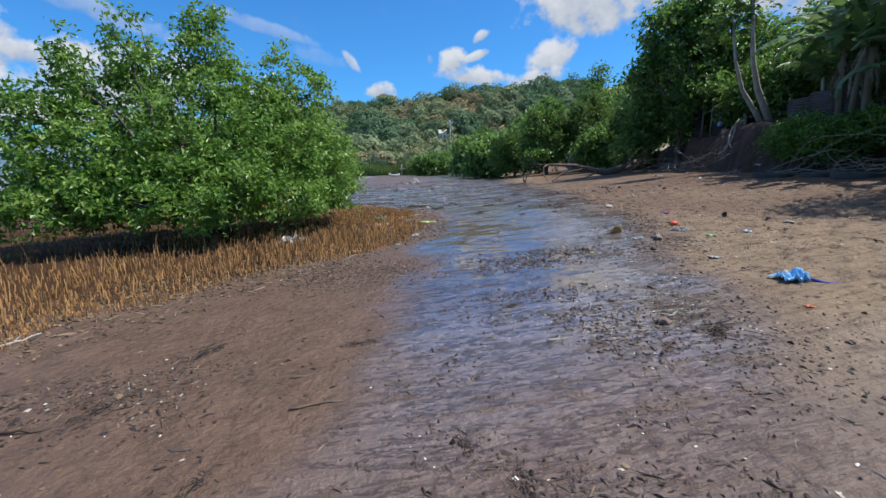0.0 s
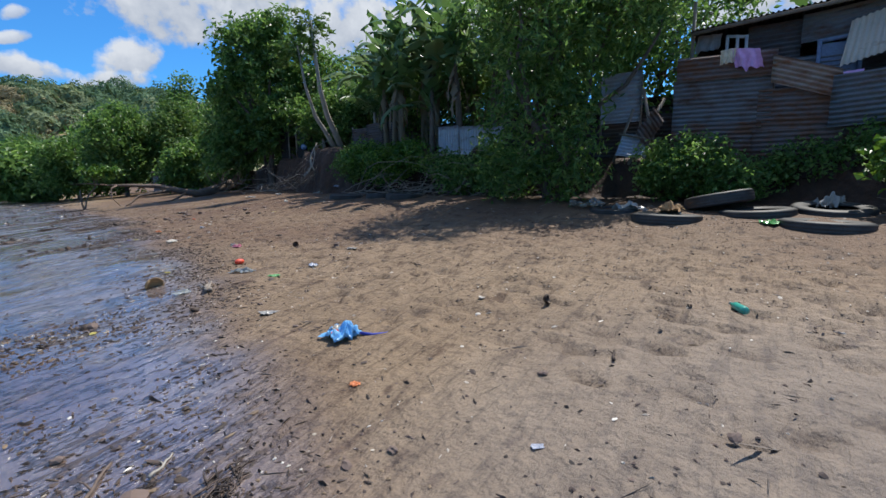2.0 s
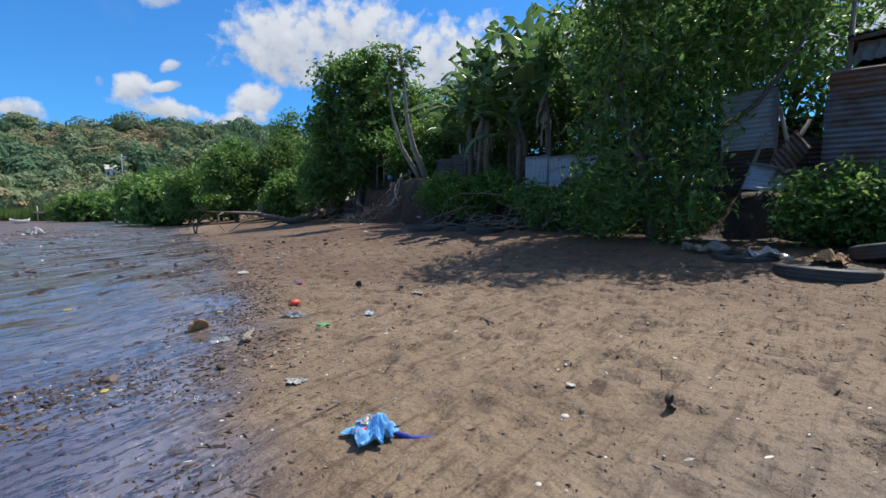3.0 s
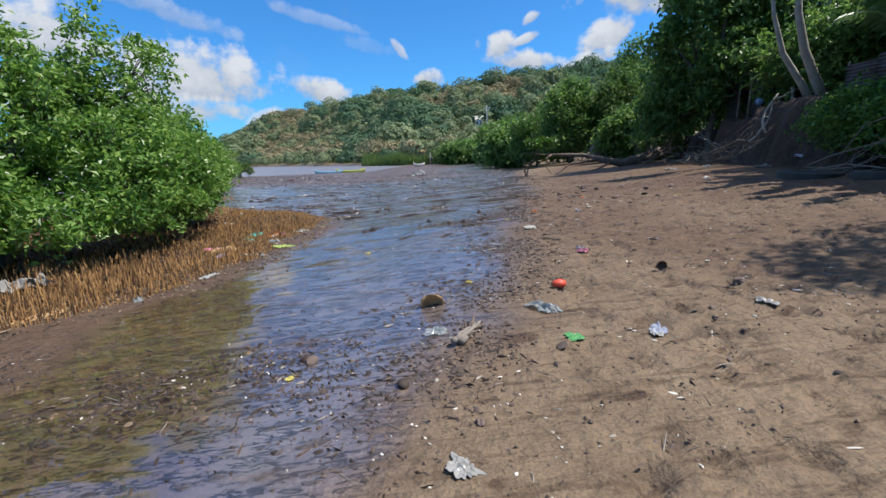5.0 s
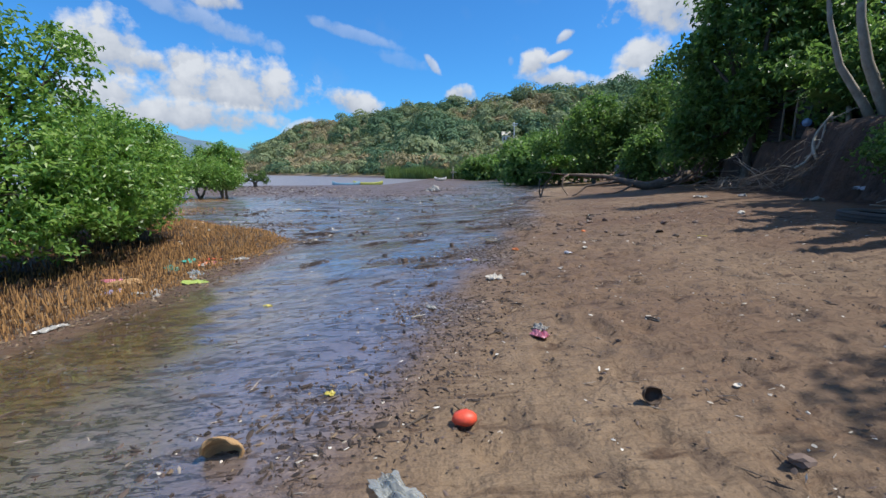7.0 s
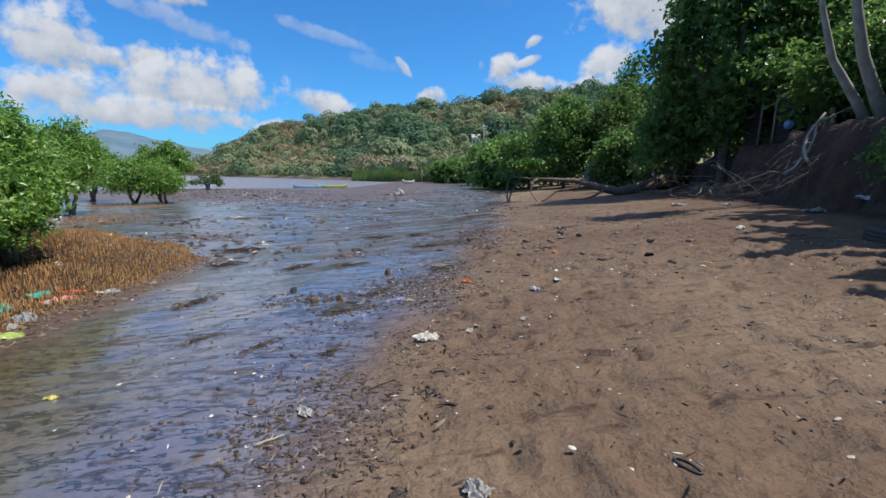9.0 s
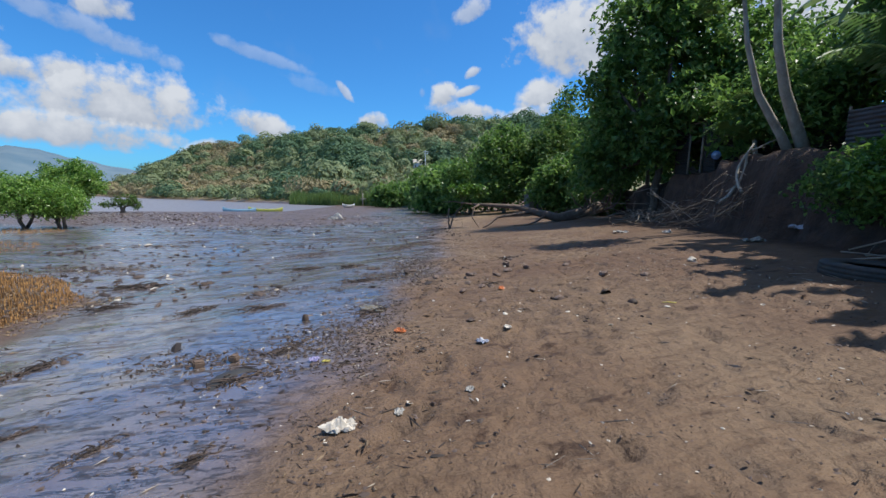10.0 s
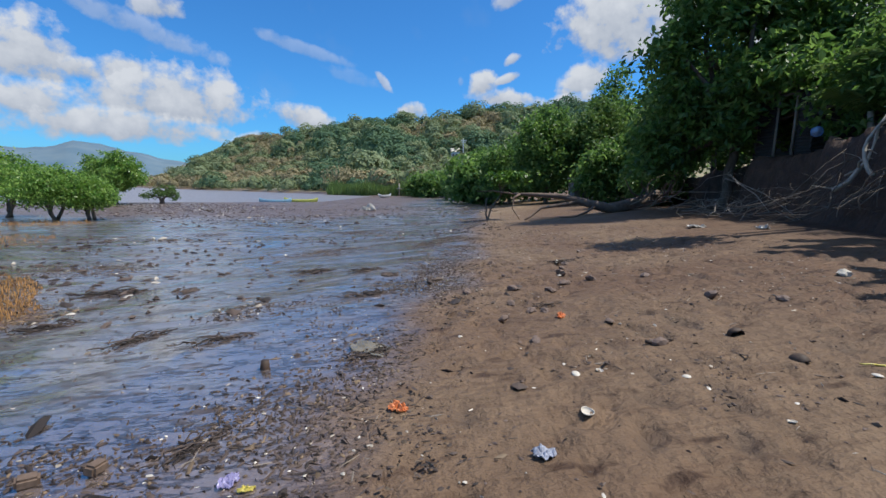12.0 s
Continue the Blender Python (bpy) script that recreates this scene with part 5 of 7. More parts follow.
def make_house():
    h = thing("shack", (15.6, 0.6, 2.3), "shack of rusty corrugated iron sheets on the bank", "house")
    h.matrix_basis = Matrix.Translation((15.6, 0.6, 2.3))
    X = 15.4
    # front wall
    tin(h, (X, 2.55, 3.2), (X, 0.75, 3.2), (X, 2.55, 4.35), M_TIN, True, "wall", seed=2)
    tin(h, (X + 0.03, 2.6, 4.3), (X + 0.03, 1.62, 4.3), (X + 0.03, 2.6, 5.15), M_DARKTIN, True, "wall", "dull grey wall board", seed=3)
    tin(h, (X, 1.62, 4.62), (X, -0.9, 4.8), (X, 1.62, 5.2), M_TIN, True, "wall", "blue-grey upper wall sheet", seed=4)
    # dark inner sheet added in place of the unlit room behind the awning
    tin(h, (X + 0.5, 0.75, 3.2), (X + 0.5, -1.7, 3.2), (X + 0.5, 0.75, 5.3), M_DARKTIN, True, "wall", seed=5)
    tin(h, (X, -1.35, 3.2), (X, -3.6, 3.2), (X, -1.35, 4.75), M_TIN, True, "wall", seed=6)
    tin(h, (18.6, 3.6, 2.6), (15.4, 3.6, 2.6), (18.6, 3.6, 5.3), M_RUST, True, "wall", seed=7)
    tin(h, (15.4, -3.6, 2.6), (18.6, -3.6, 2.6), (15.4, -3.6, 5.2), M_RUST, True, "wall", seed=8)
    tin(h, (18.6, -3.6, 2.6), (18.6, 3.6, 2.6), (18.6, -3.6, 5.4), M_RUST, True, "wall", seed=9)
    # porch opening at the end, with a window frame beside it
    for a, b in (((X, 3.0, 4.1), (X, 3.0, 5.05)), ((X, 2.62, 4.1), (X, 2.62, 4.98)), ((X, 3.0, 5.02), (X, 2.62, 4.95)), ((X, 3.0, 4.12), (X, 2.62, 4.12)), ((X, 2.8, 4.1), (X, 2.8, 5.0))):
        beam(h, a, b, 0.045, M_WHITEFRAME, "window_frame", "faded white timber frame")
    beam(h, (X - 0.1, 3.72, 3.2), (X - 0.1, 3.70, 5.9), 0.04, M_TIMBER, "post", square=False)
    # blue door behind the awning
    beam(h, (X - 0.04, 1.3, 3.3), (X - 0.04, 1.3, 4.6), 0.05, M_BLUEPAINT, "door_frame")
    beam(h, (X - 0.04, 0.62, 3.3), (X - 0.04, 0.62, 4.6), 0.05, M_BLUEPAINT, "door_frame")
    beam(h, (X - 0.04, 1.35, 4.6), (X - 0.04, 0.55, 4.65), 0.05, M_BLUEPAINT, "door_frame")
    part("door", box_mesh("door", 0.04, 0.6, 1.2, M_BLUEPAINT), h, "weathered blue plank door", Matrix.Translation((X - 15.6 + 0.01, 0.96 - 0.6, 3.95 - 2.3)))
    # roof, low and uneven
    m, w, d = spanned((X - 0.45, 3.75, 5.16), (X - 0.45, -1.75, 5.48), (19.0, 3.75, 5.3))
    part("roof", sheet_mesh("roof", w, d, M_DARKTIN, False, 0.1, 0.018, seed=10), h, "dark rusted roof sheets", h.matrix_basis.inverted() @ m)
    m, w, d = spanned((X - 0.3, -1.5, 4.82), (X - 0.3, -3.8, 4.95), (19.0, -1.5, 4.95))
    part("roof", sheet_mesh("roof", w, d, M_DARKTIN, False, 0.1, 0.018, seed=11), h, "", h.matrix_basis.inverted() @ m)
    beam(h, (X - 0.38, 3.7, 5.10), (X - 0.38, -1.7, 5.42), 0.05, M_TIMBER, "fascia")
    # the hanging sheet that serves as awning
    tin(h, (14.72, 1.0, 3.93), (14.72, -0.78, 4.42), (15.32, 0.82, 4.92), M_PALETIN, False, "awning", "pale bent corrugated awning sheet", 0.05, 12)
    # patched corner post
    tin(h, (X - 0.25, -0.93, 3.9), (X - 0.25, -1.3, 3.9), (X - 0.25, -1.08, 5.3), M_PALETIN, False, "corner_post", "patched pale corner sheet", 0.0, 13, 0.05)
    beam(h, (X - 0.3, -1.35, 3.3), (X - 0.3, -1.3, 5.5), 0.05, M_TIMBER, "post")
    # floor of the porch
    part("porch_floor", box_mesh("porch_floor", 3.4, 7.1, 0.08, M_TIMBER), h, "", Matrix.Translation((17.0 - 15.6, 0.0 - 0.6, 3.2 - 2.3)))
    beam(h, (14.6, 1.4, 1.8), (14.6, 1.4, 3.8), 0.05, M_TIMBER, "post")


def make_house_fence():
    f = thing("tin_fence", (14.5, 1.5, 2.0), "patchwork fence of rusty corrugated sheets below the shack", "fence")
    f.matrix_basis = Matrix.Translation((14.5, 1.5, 2.0))
    X = 14.5
    tin(f, (X, 3.9, 3.95), (X, 2.02, 3.88), (X, 3.9, 4.48), M_RUST, True, seed=21, label="rust-brown top sheet")
    tin(f, (X + 0.05, 3.95, 2.9), (X + 0.05, 2.05, 2.85), (X + 0.05, 3.95, 3.98), M_TIN, True, seed=22, label="dull grey sheet")
    tin(f, (X + 0.02, 3.95, 1.9), (X + 0.02, 2.2, 1.85), (X + 0.02, 3.95, 3.0), M_RUST, True, seed=23)
    tin(f, (X - 0.06, 2.1, 3.72), (X - 0.02, 0.96, 3.28), (X - 0.06, 2.1, 4.28), M_BRIGHTRUST, True, seed=24, label="bright rust sheet leaning")
    tin(f, (X + 0.03, 2.3, 2.7), (X + 0.03, 0.9, 2.65), (X + 0.03, 2.3, 3.6), M_RUST, True, seed=25)
    tin(f, (X, 2.35, 1.85), (X, 0.85, 1.85), (X, 2.35, 2.75), M_RUST, True, seed=26)
    tin(f, (X - 0.12, 1.12, 2.72), (X - 0.2, -1.18, 2.82), (X - 0.1, 1.1, 3.72), M_TIN, True, seed=27, label="blue-grey sheet bowed outwards", sag=-0.08)
    tin(f, (X + 0.1, 1.0, 1.9), (X + 0.1, -1.3, 1.9), (X + 0.1, 1.0, 2.85), M_RUST, True, seed=28)
    tin(f, (X + 0.1, -1.2, 2.0), (X + 0.1, -3.4, 2.0), (X + 0.1, -1.2, 3.9), M_TIN, True, seed=29)
    for y, t in ((3.85, 4.4), (2.05, 4.3), (0.95, 3.8), (-1.2, 4.0)):
        beam(f, (X + 0.12, y, 1.5), (X + 0.12, y, t), 0.04, M_TIMBER, "post")


M_DARKTIN = corrugated_mat("dark_tin", (0.085, 0.085, 0.095), (0.07, 0.042, 0.03), 0.5)
M_BRIGHTRUST = corrugated_mat("bright_rust_tin", (0.34, 0.27, 0.23), (0.22, 0.10, 0.055), 0.5)
make_house()
make_house_fence()


def draped(name, label, category, corner, along, down, nu, nv, mat, seed, amp=0.05):
    """A hanging cloth with folds, thin but solid."""
    c, u, d = Vector(corner), Vector(along), Vector(down)
    nrm = u.cross(d).normalized()
    v, f = [], []
    for s in (0, 1):
        for j in range(nv + 1):
            for i in range(nu + 1):
                a, b = i / nu, j / nv
                p = c + u * (a + 0.08 * noise.noise((a * 3, b * 2, seed))) + d * b * (1 + 0.25 * noise.noise((a * 4, seed, 3)))
                p += nrm * (amp * math.sin(a * 17 + 2 * noise.noise((b * 2, a, seed))) * (0.3 + b) + s * 0.006)
                v.append(p - c)
    n1 = (nu + 1) * (nv + 1)
    for j in range(nv):
        for i in range(nu):
            a = j * (nu + 1) + i
            f += [(a, a + 1, a + nu + 2, a + nu + 1), (n1 + a, n1 + a + nu + 1, n1 + a + nu + 2, n1 + a + 1)]
    ob = new(name, mesh_from(name, v, f, mat))
    ob.location = c
    return tagged(ob, label, category)


draped("hanging_garment", "lilac garment drying over the tin fence", "clothing", (14.42, 2.86, 4.52), (0, -0.52, -0.08), (-0.04, -0.1, -0.42), 16, 10, M_CLOTH, 3)
draped("hanging_garment", "cream ruffled cloth draped over the tin fence", "clothing", (14.42, 3.05, 4.50), (0, -0.28, 0.02), (-0.03, 0, -0.3), 12, 8, M_CREAM, 5, 0.04)
draped("hanging_garment", "grey washing hung on a line at the porch", "clothing", (15.35, 3.6, 5.12), (0, -0.5, -0.02), (0, 0.05, -0.35), 12, 8, M_GREYCLOTH, 7, 0.05)
draped("hanging_garment", "pink cloth lying behind the bowed sheet", "clothing", (14.5, 0.95, 3.78), (0, -0.3, 0.02), (-0.05, 0, -0.1), 8, 4, M_CLOTH, 9, 0.03)
w = Wood()
w.tube([(0, 0, 0), (0, 0, 0.18), (0.01, 0, 0.32)], [0.10, 0.12, 0.05], 12)
jug = new("plastic_jug", w.mesh("plastic_jug", M_YELLOW))
jug.location = (15.2, 3.42, 4.24)
tagged(jug, "yellow plastic jug standing on the porch ledge", "jug")
ledge = new("porch_ledge", box_mesh("porch_ledge", 0.5, 1.3, 0.06, M_TIMBER))
ledge.location = (15.3, 3.3, 4.21)
tagged(ledge, "timber ledge at the open end of the shack", "ledge")


def simple_fence(name, label, a, b, z0, z1, mat, seed, along=True, n=2):
    a, b = Vector((*a, 0)), Vector((*b, 0))
    f = thing(name, (a.x, a.y, z0), label, "fence")
    f.matrix_basis = Matrix.Translation((a.x, a.y, z0))
    for k in range(n):
        p, q = a.lerp(b, k / n), a.lerp(b, (k + 1) / n)
        off = 0.02 * (k % 2)
        tin(f, (p.x + off, p.y, z0 - 0.1), (q.x + off, q.y, z0 - 0.1), (p.x + off, p.y, z1 + 0.1 * math.sin(seed + k * 2.3)), mat, along, seed=seed + k)
    for k in range(n + 1):
        p = a.lerp(b, k / n)
        beam(f, (p.x + 0.06, p.y, z0 - 0.5), (p.x + 0.06, p.y, z1), 0.035, M_TIMBER, "post")


simple_fence("tin_fence", "pale blue-grey tin fence behind the banana plants", (15.9, 11.7), (15.9, 9.1), 2.75, 3.6, M_PALEBLUE, 51, False, 3)
simple_fence("tin_fence", "weathered corrugated fence on the bank top", (17.5, 17.7), (17.3, 14.8), 3.35, 4.25, M_DARKTIN, 61, True, 3)
simple_fence("tin_fence", "pale grey sheets propped behind the drooping tree", (15.0, 5.75), (14.95, 4.75), 3.3, 4.35, M_PALEBLUE, 71, True, 1)
# added dark sheets; their colour stands for shadow behind the bank-edge scrap
simple_fence("tin_fence", "dark sheets put in for the shadow below the shack", (15.5, 6.4), (15.4, 3.9), 2.3, 3.3, M_DARKTIN, 75, True, 2)


def make_plank_pile():
    """Boards and bent sheets thrown over the bank edge between tree and fence."""
    pile = thing("scrap_pile", (14.9, 4.6, 2.4), "pile of old boards and bent tin over the bank edge", "scrap")
    pile.matrix_basis = Matrix.Translation((14.9, 4.6, 2.4))
    for a, b, r in (((14.6, 4.25, 2.2), (14.9, 4.7, 4.0), 0.05), ((14.6, 4.9, 2.1), (14.95, 4.2, 3.7), 0.045), ((14.7, 5.3, 2.2), (14.9, 4.9, 3.5), 0.04), ((14.5, 4.0, 2.6), (14.8, 5.2, 2.9), 0.035)):
        beam(pile, a, b, r, M_TIMBER, "board")
    tin(pile, (14.45, 5.2, 2.35), (14.5, 4.5, 2.25), (14.8, 5.1, 2.9), M_PALEBLUE, True, "bent_sheet", "pale bent tin sheet", 0.06, 77)
    tin(pile, (14.5, 4.5, 2.5), (14.5, 4.1, 3.1), (14.75, 4.8, 2.9), M_RUST, False, "bent_sheet", "rusty bent tin sheet", 0.05, 78)


make_plank_pile()
simple_fence("tin_fence", "rusty tin fence closing the yard behind the trees", (22.8, 30.0), (19.6, 4.5), 3.2, 4.6, M_DARKTIN, 81, True, 9)


def make_yard_hut():
    h = thing("yard_hut", (20.4, 25.0, 3.0), "dark tin hut with open doorway behind the tree", "hut")
    h.matrix_basis = Matrix.Translation((20.4, 25.0, 3.0))
    # walls coloured near-black for the gloom behind the tree
    tin(h, (20.0, 26.2, 3.0), (20.0, 25.35, 3.0), (20.0, 26.2, 5.0), M_GLOOMBLACK, True, "wall", seed=91)
    tin(h, (20.0, 24.6, 3.0), (20.1, 24.1, 3.0), (20.0, 24.6, 4.9), M_GLOOMBLACK, True, "wall", seed=92)
    tin(h, (21.4, 26.2, 3.0), (21.4, 24.1, 3.0), (21.4, 26.2, 5.0), M_GLOOMBLACK, True, "wall", seed=93)
    m, w, d = spanned((19.8, 26.4, 4.95), (19.9, 23.9, 5.0), (21.7, 26.4, 5.2))
    part("roof", sheet_mesh("roof", w, d, M_DARKTIN, False, 0.1, 0.018, seed=94), h, "", h.matrix_basis.inverted() @ m)
    beam(h, (19.95, 25.35, 2.9), (19.95, 25.3, 4.95), 0.05, M_TIMBER, "door_post")
    beam(h, (19.95, 24.65, 2.9), (19.95, 24.6, 4.95), 0.05, M_TIMBER, "door_post")
    beam(h, (19.95, 25.35, 4.9), (19.95, 24.6, 4.95), 0.05, M_TIMBER, "lintel")
    return h


make_yard_hut().matrix_basis = Matrix.Translation((20.4, 25.3, 3.25))


def make_far_hut():
    h = thing("beach_hut", (17.5, 43.0, 1.3), "small hut of blue-grey boards among the trees", "hut")
    h.matrix_basis = Matrix.Translation((17.5, 43.0, 1.3))
    tin(h, (17.0, 42.6, 1.0), (18.3, 42.4, 1.0), (17.0, 42.6, 2.7), M_TIN, False, "wall", seed=101)
    tin(h, (17.0, 44.0, 1.0), (17.0, 42.6, 1.0), (17.0, 44.0, 2.7), M_TIN, False, "wall", seed=102)
    m, w, d = spanned((16.8, 42.4, 2.7), (18.6, 42.2, 2.7), (16.8, 44.3, 2.95))
    part("roof", sheet_mesh("roof", w, d, M_DARKTIN, False, 0.1, 0.018, seed=103), h, "", h.matrix_basis.inverted() @ m)
    door = part("door", box_mesh("door", 0.6, 0.05, 1.6, M_TIMBER), h, "grey wooden door", Matrix.Translation((17.35 - 17.5, 42.48 - 43.0, 0.4)))
    part("handle", box_mesh("handle", 0.04, 0.06, 0.14, M_GLOOMBLACK, 0.01), door, "dark handle", Matrix.Translation((0.22, -0.05, 0.0)))
    h.matrix_basis = Matrix.Translation((20.4, 43.6, 1.35)) @ Matrix.Diagonal((0.8, 0.8, 0.9, 1))


make_far_hut()


def make_hill_house(x, y, w, label, seed):
    z = gz(x, y)
    h = thing("hill_house", (x, y, z), label, "house", "hill houses")
    part("wall", box_mesh("wall", w, w * 0.8, 2.8, M_WHITEFRAME, 0.02), h, "", Matrix.Translation((0, 0, 1.9)))
    bm = bmesh.new()
    a, b, t = w * 0.58, w * 0.5, 3.2
    vs = [bm.verts.new(p) for p in ((-a, -b, t), (a, -b, t), (a, b, t), (-a, b, t), (-a, 0, t + 1.3), (a, 0, t + 1.3))]
    for q in ((0, 1, 5, 4), (2, 3, 4, 5), (0, 4, 3), (1, 2, 5), (0, 3, 2, 1)):
        bm.faces.new([vs[i] for i in q])
    me = bpy.data.meshes.new("roof")
    bm.to_mesh(me), bm.free()
    me.materials.append(M_TIN if seed % 2 else M_PALETIN)
    part("roof", me, h)
    for k in (-0.27, 0.2):
        win = part("window", box_mesh("window", w * 0.16, 0.1, 1.0, M_GLOOMBLACK, 0), h, "dark window", Matrix.Translation((w * k, -w * 0.4 - 0.02, 2.1)))
        part("sill", box_mesh("sill", w * 0.2, 0.16, 0.08, M_TIMBER, 0.01), win, "", Matrix.Translation((0, -0.05, -0.55)))


for k, (x, y, wd) in enumerate(((25.2, 160.8, 2.6),)):
    make_hill_house(x, y, wd, "small pale house among trees on the hillside", k)



def make_pole(name, label, x, y, h, r, arms, mat):
    """A standing pole with cross arms."""
    p = thing(name, (x, y, gz(x, y)), label, "pole")
    w = Wood()
    w.tube([(0, 0, -0.4), (0.02, 0, h * 0.5), (0, 0.02, h)], [r, r * 0.85, r * 0.7], 8)
    part("shaft", w.mesh("shaft", mat), p)
    for z, half in arms:
        part("cross_arm", box_mesh("cross_arm", half * 2, r * 1.2, r * 1.6, mat, 0.01), p, "", Matrix.Translation((half * 0.3, -r, z)))


make_pole("utility_pole", "tall grey utility pole among trees on the hillside", 27.3, 156.8, 8.5, 0.16, ((7.9, 0.9), (7.3, 0.7)), M_WHITEFRAME)
make_pole("mooring_post", "pale post with a cross bar on the far shore", 7.0, 104.0, 2.6, 0.13, ((1.5, 0.7),), M_PALEBARK)

# small things at the top of the bank
w = Wood()
w.tube([(0, 0, 0), (0.35, -0.05, 0.12), (0.7, -0.1, 0.26)], [0.055, 0.055, 0.055], 10)
pipe = new("plastic_pipe", w.mesh("plastic_pipe", M_WHITEFRAME))
pipe.location = (17.45, 19.6, 2.95)
tagged(pipe, "short white plastic pipe sticking out of the bank", "pipe")
basin = thing("basin", (19.2, 23.35, 3.75), "blue plastic basin propped on edge", "basin")
w = Wood()
ring = [(0.27 * math.cos(a), 0, 0.27 * math.sin(a)) for a in [2 * math.pi * k / 20 for k in range(21)]]
w.tube(ring, [0.03] * 21, 6, False)
part("rim", w.mesh("rim", plain("blue_plastic", (0.10, 0.24, 0.55), 0.4)), basin, "blue rim")
w = Wood()
w.tube([(0, -0.02, 0), (0, 0.06, 0), (0, 0.13, 0)], [0.26, 0.22, 0.16], 20)
part("bowl", w.mesh("bowl", plain("pale_blue_plastic", (0.22, 0.34, 0.52), 0.45)), basin, "pale blue bowl")
basin.rotation_euler = (0.25, 0, -0.7)
basin.scale = (0.5, 0.5, 0.5)


# ---------------------------------------------------------------- boats on the mud
def make_boat(name, label, x, y, length, mat, trim, turn):
    z = gz(x, y)
    b = thing(name, (x, y, z + 0.02), label, "boat", "beached boats", turn=turn)
    v, f = [], []
    n = 14
    for s in (0, 1):
        for i in range(n + 1):
            t = i / n
            w = 0.42 * math.sin(math.pi * (0.03 + 0.94 * t)) ** 0.55 - 0.03 * s
            lift = 0.28 * (2 * t - 1) ** 4
            for q, (fx, fz) in enumerate(((-1, 0.5), (-0.75, 0.18), (0, 0.0), (0.75, 0.18), (1, 0.5))):
                v.append(((t - 0.5) * length, fx * w, fz * 0.95 + lift + 0.03 * s))
    m1 = 5 * (n + 1)
    for i in range(n):
        for q in range(4):
            a = i * 5 + q
            f += [(a, a + 5, a + 6, a + 1), (m1 + a, m1 + a + 1, m1 + a + 6, m1 + a + 5)]
        for q in (0, 4):
            a = i * 5 + q
            f.append((a, m1 + a, m1 + a + 5, a + 5))
    part("hull", mesh_from("hull", v, f, mat), b)
    for k in (-0.25, 0.1, 0.3):
        part("thwart", box_mesh("thwart", 0.2, 0.74, 0.03, trim, 0.005), b, "", Matrix.Translation((length * k, 0, 0.42)))
    return b


make_boat("rowing_boat", "pale blue narrow boat beached on the mud", -7.7, 67.0, 3.7, plain("boat_blue", (0.25, 0.45, 0.58), 0.5), M_TIMBER, 0.15)
make_boat("rowing_boat", "yellow-green narrow boat beached on the mud", -4.9, 68.0, 4.0, plain("boat_yellow", (0.55, 0.56, 0.12), 0.5), M_TIMBER, 0.1)
make_boat("rowing_boat", "small white boat lying on the far mud", 4.6, 88.0, 2.2, plain("boat_white", (0.6, 0.6, 0.58), 0.5), M_TIMBER, 0.4)


# ---------------------------------------------------------------- tyres
def tyre_mesh(R, width):
    """A truck tyre lying flat: bead, bulging wall, ribbed tread."""
    prof = [(0.56, 0.16), (0.60, 0.10), (0.72, 0.02), (0.86, 0.0), (0.96, 0.06), (1.0, 0.16), (0.992, 0.2), (0.992, 0.3), (1.0, 0.34), (1.0, 0.46), (0.99, 0.5), (1.0, 0.54), (1.0, 0.66), (0.992, 0.7), (0.992, 0.8), (1.0, 0.84), (0.96, 0.94), (0.86, 1.0), (0.72, 0.98), (0.60, 0.90), (0.56, 0.84), (0.60, 0.78), (0.80, 0.72), (0.88, 0.5), (0.80, 0.28), (0.60, 0.22)]
    n, k = 48, len(prof)
    v, f = [], []
    for i in range(n):
        a = 2 * math.pi * i / n
        for j, (r, z) in enumerate(prof):
            rr = R * r * (1 + 0.006 * (i % 2) * (4 < j < 16))
            v.append((rr * math.cos(a), rr * math.sin(a), z * width))
    for i in range(n):
        for j in range(k):
            a, b = i * k + j, i * k + (j + 1) % k
            c, d = ((i + 1) % n) * k + (j + 1) % k, ((i + 1) % n) * k + j
            f.append((a, d, c, b))
    return mesh_from("casing", v, f, M_RUBBER)


def silt_mesh(R, z):
    v, f = [(0, 0, z * 0.8)], []
    n = 20
    for q, r in enumerate((0.35, 0.6)):
        for i in range(n):
            a = 2 * math.pi * i / n
            v.append((R * r * math.cos(a), R * r * math.sin(a), z * (0.85 + 0.2 * noise.noise((i * 0.7, q, R)))))
    for i in range(n):
        j = (i + 1) % n
        f += [(0, 1 + i, 1 + j), (1 + i, 1 + n + i, 1 + n + j), (1 + i, 1 + n + j, 1 + j)]
    return mesh_from("silt", v, f, M_SILT)


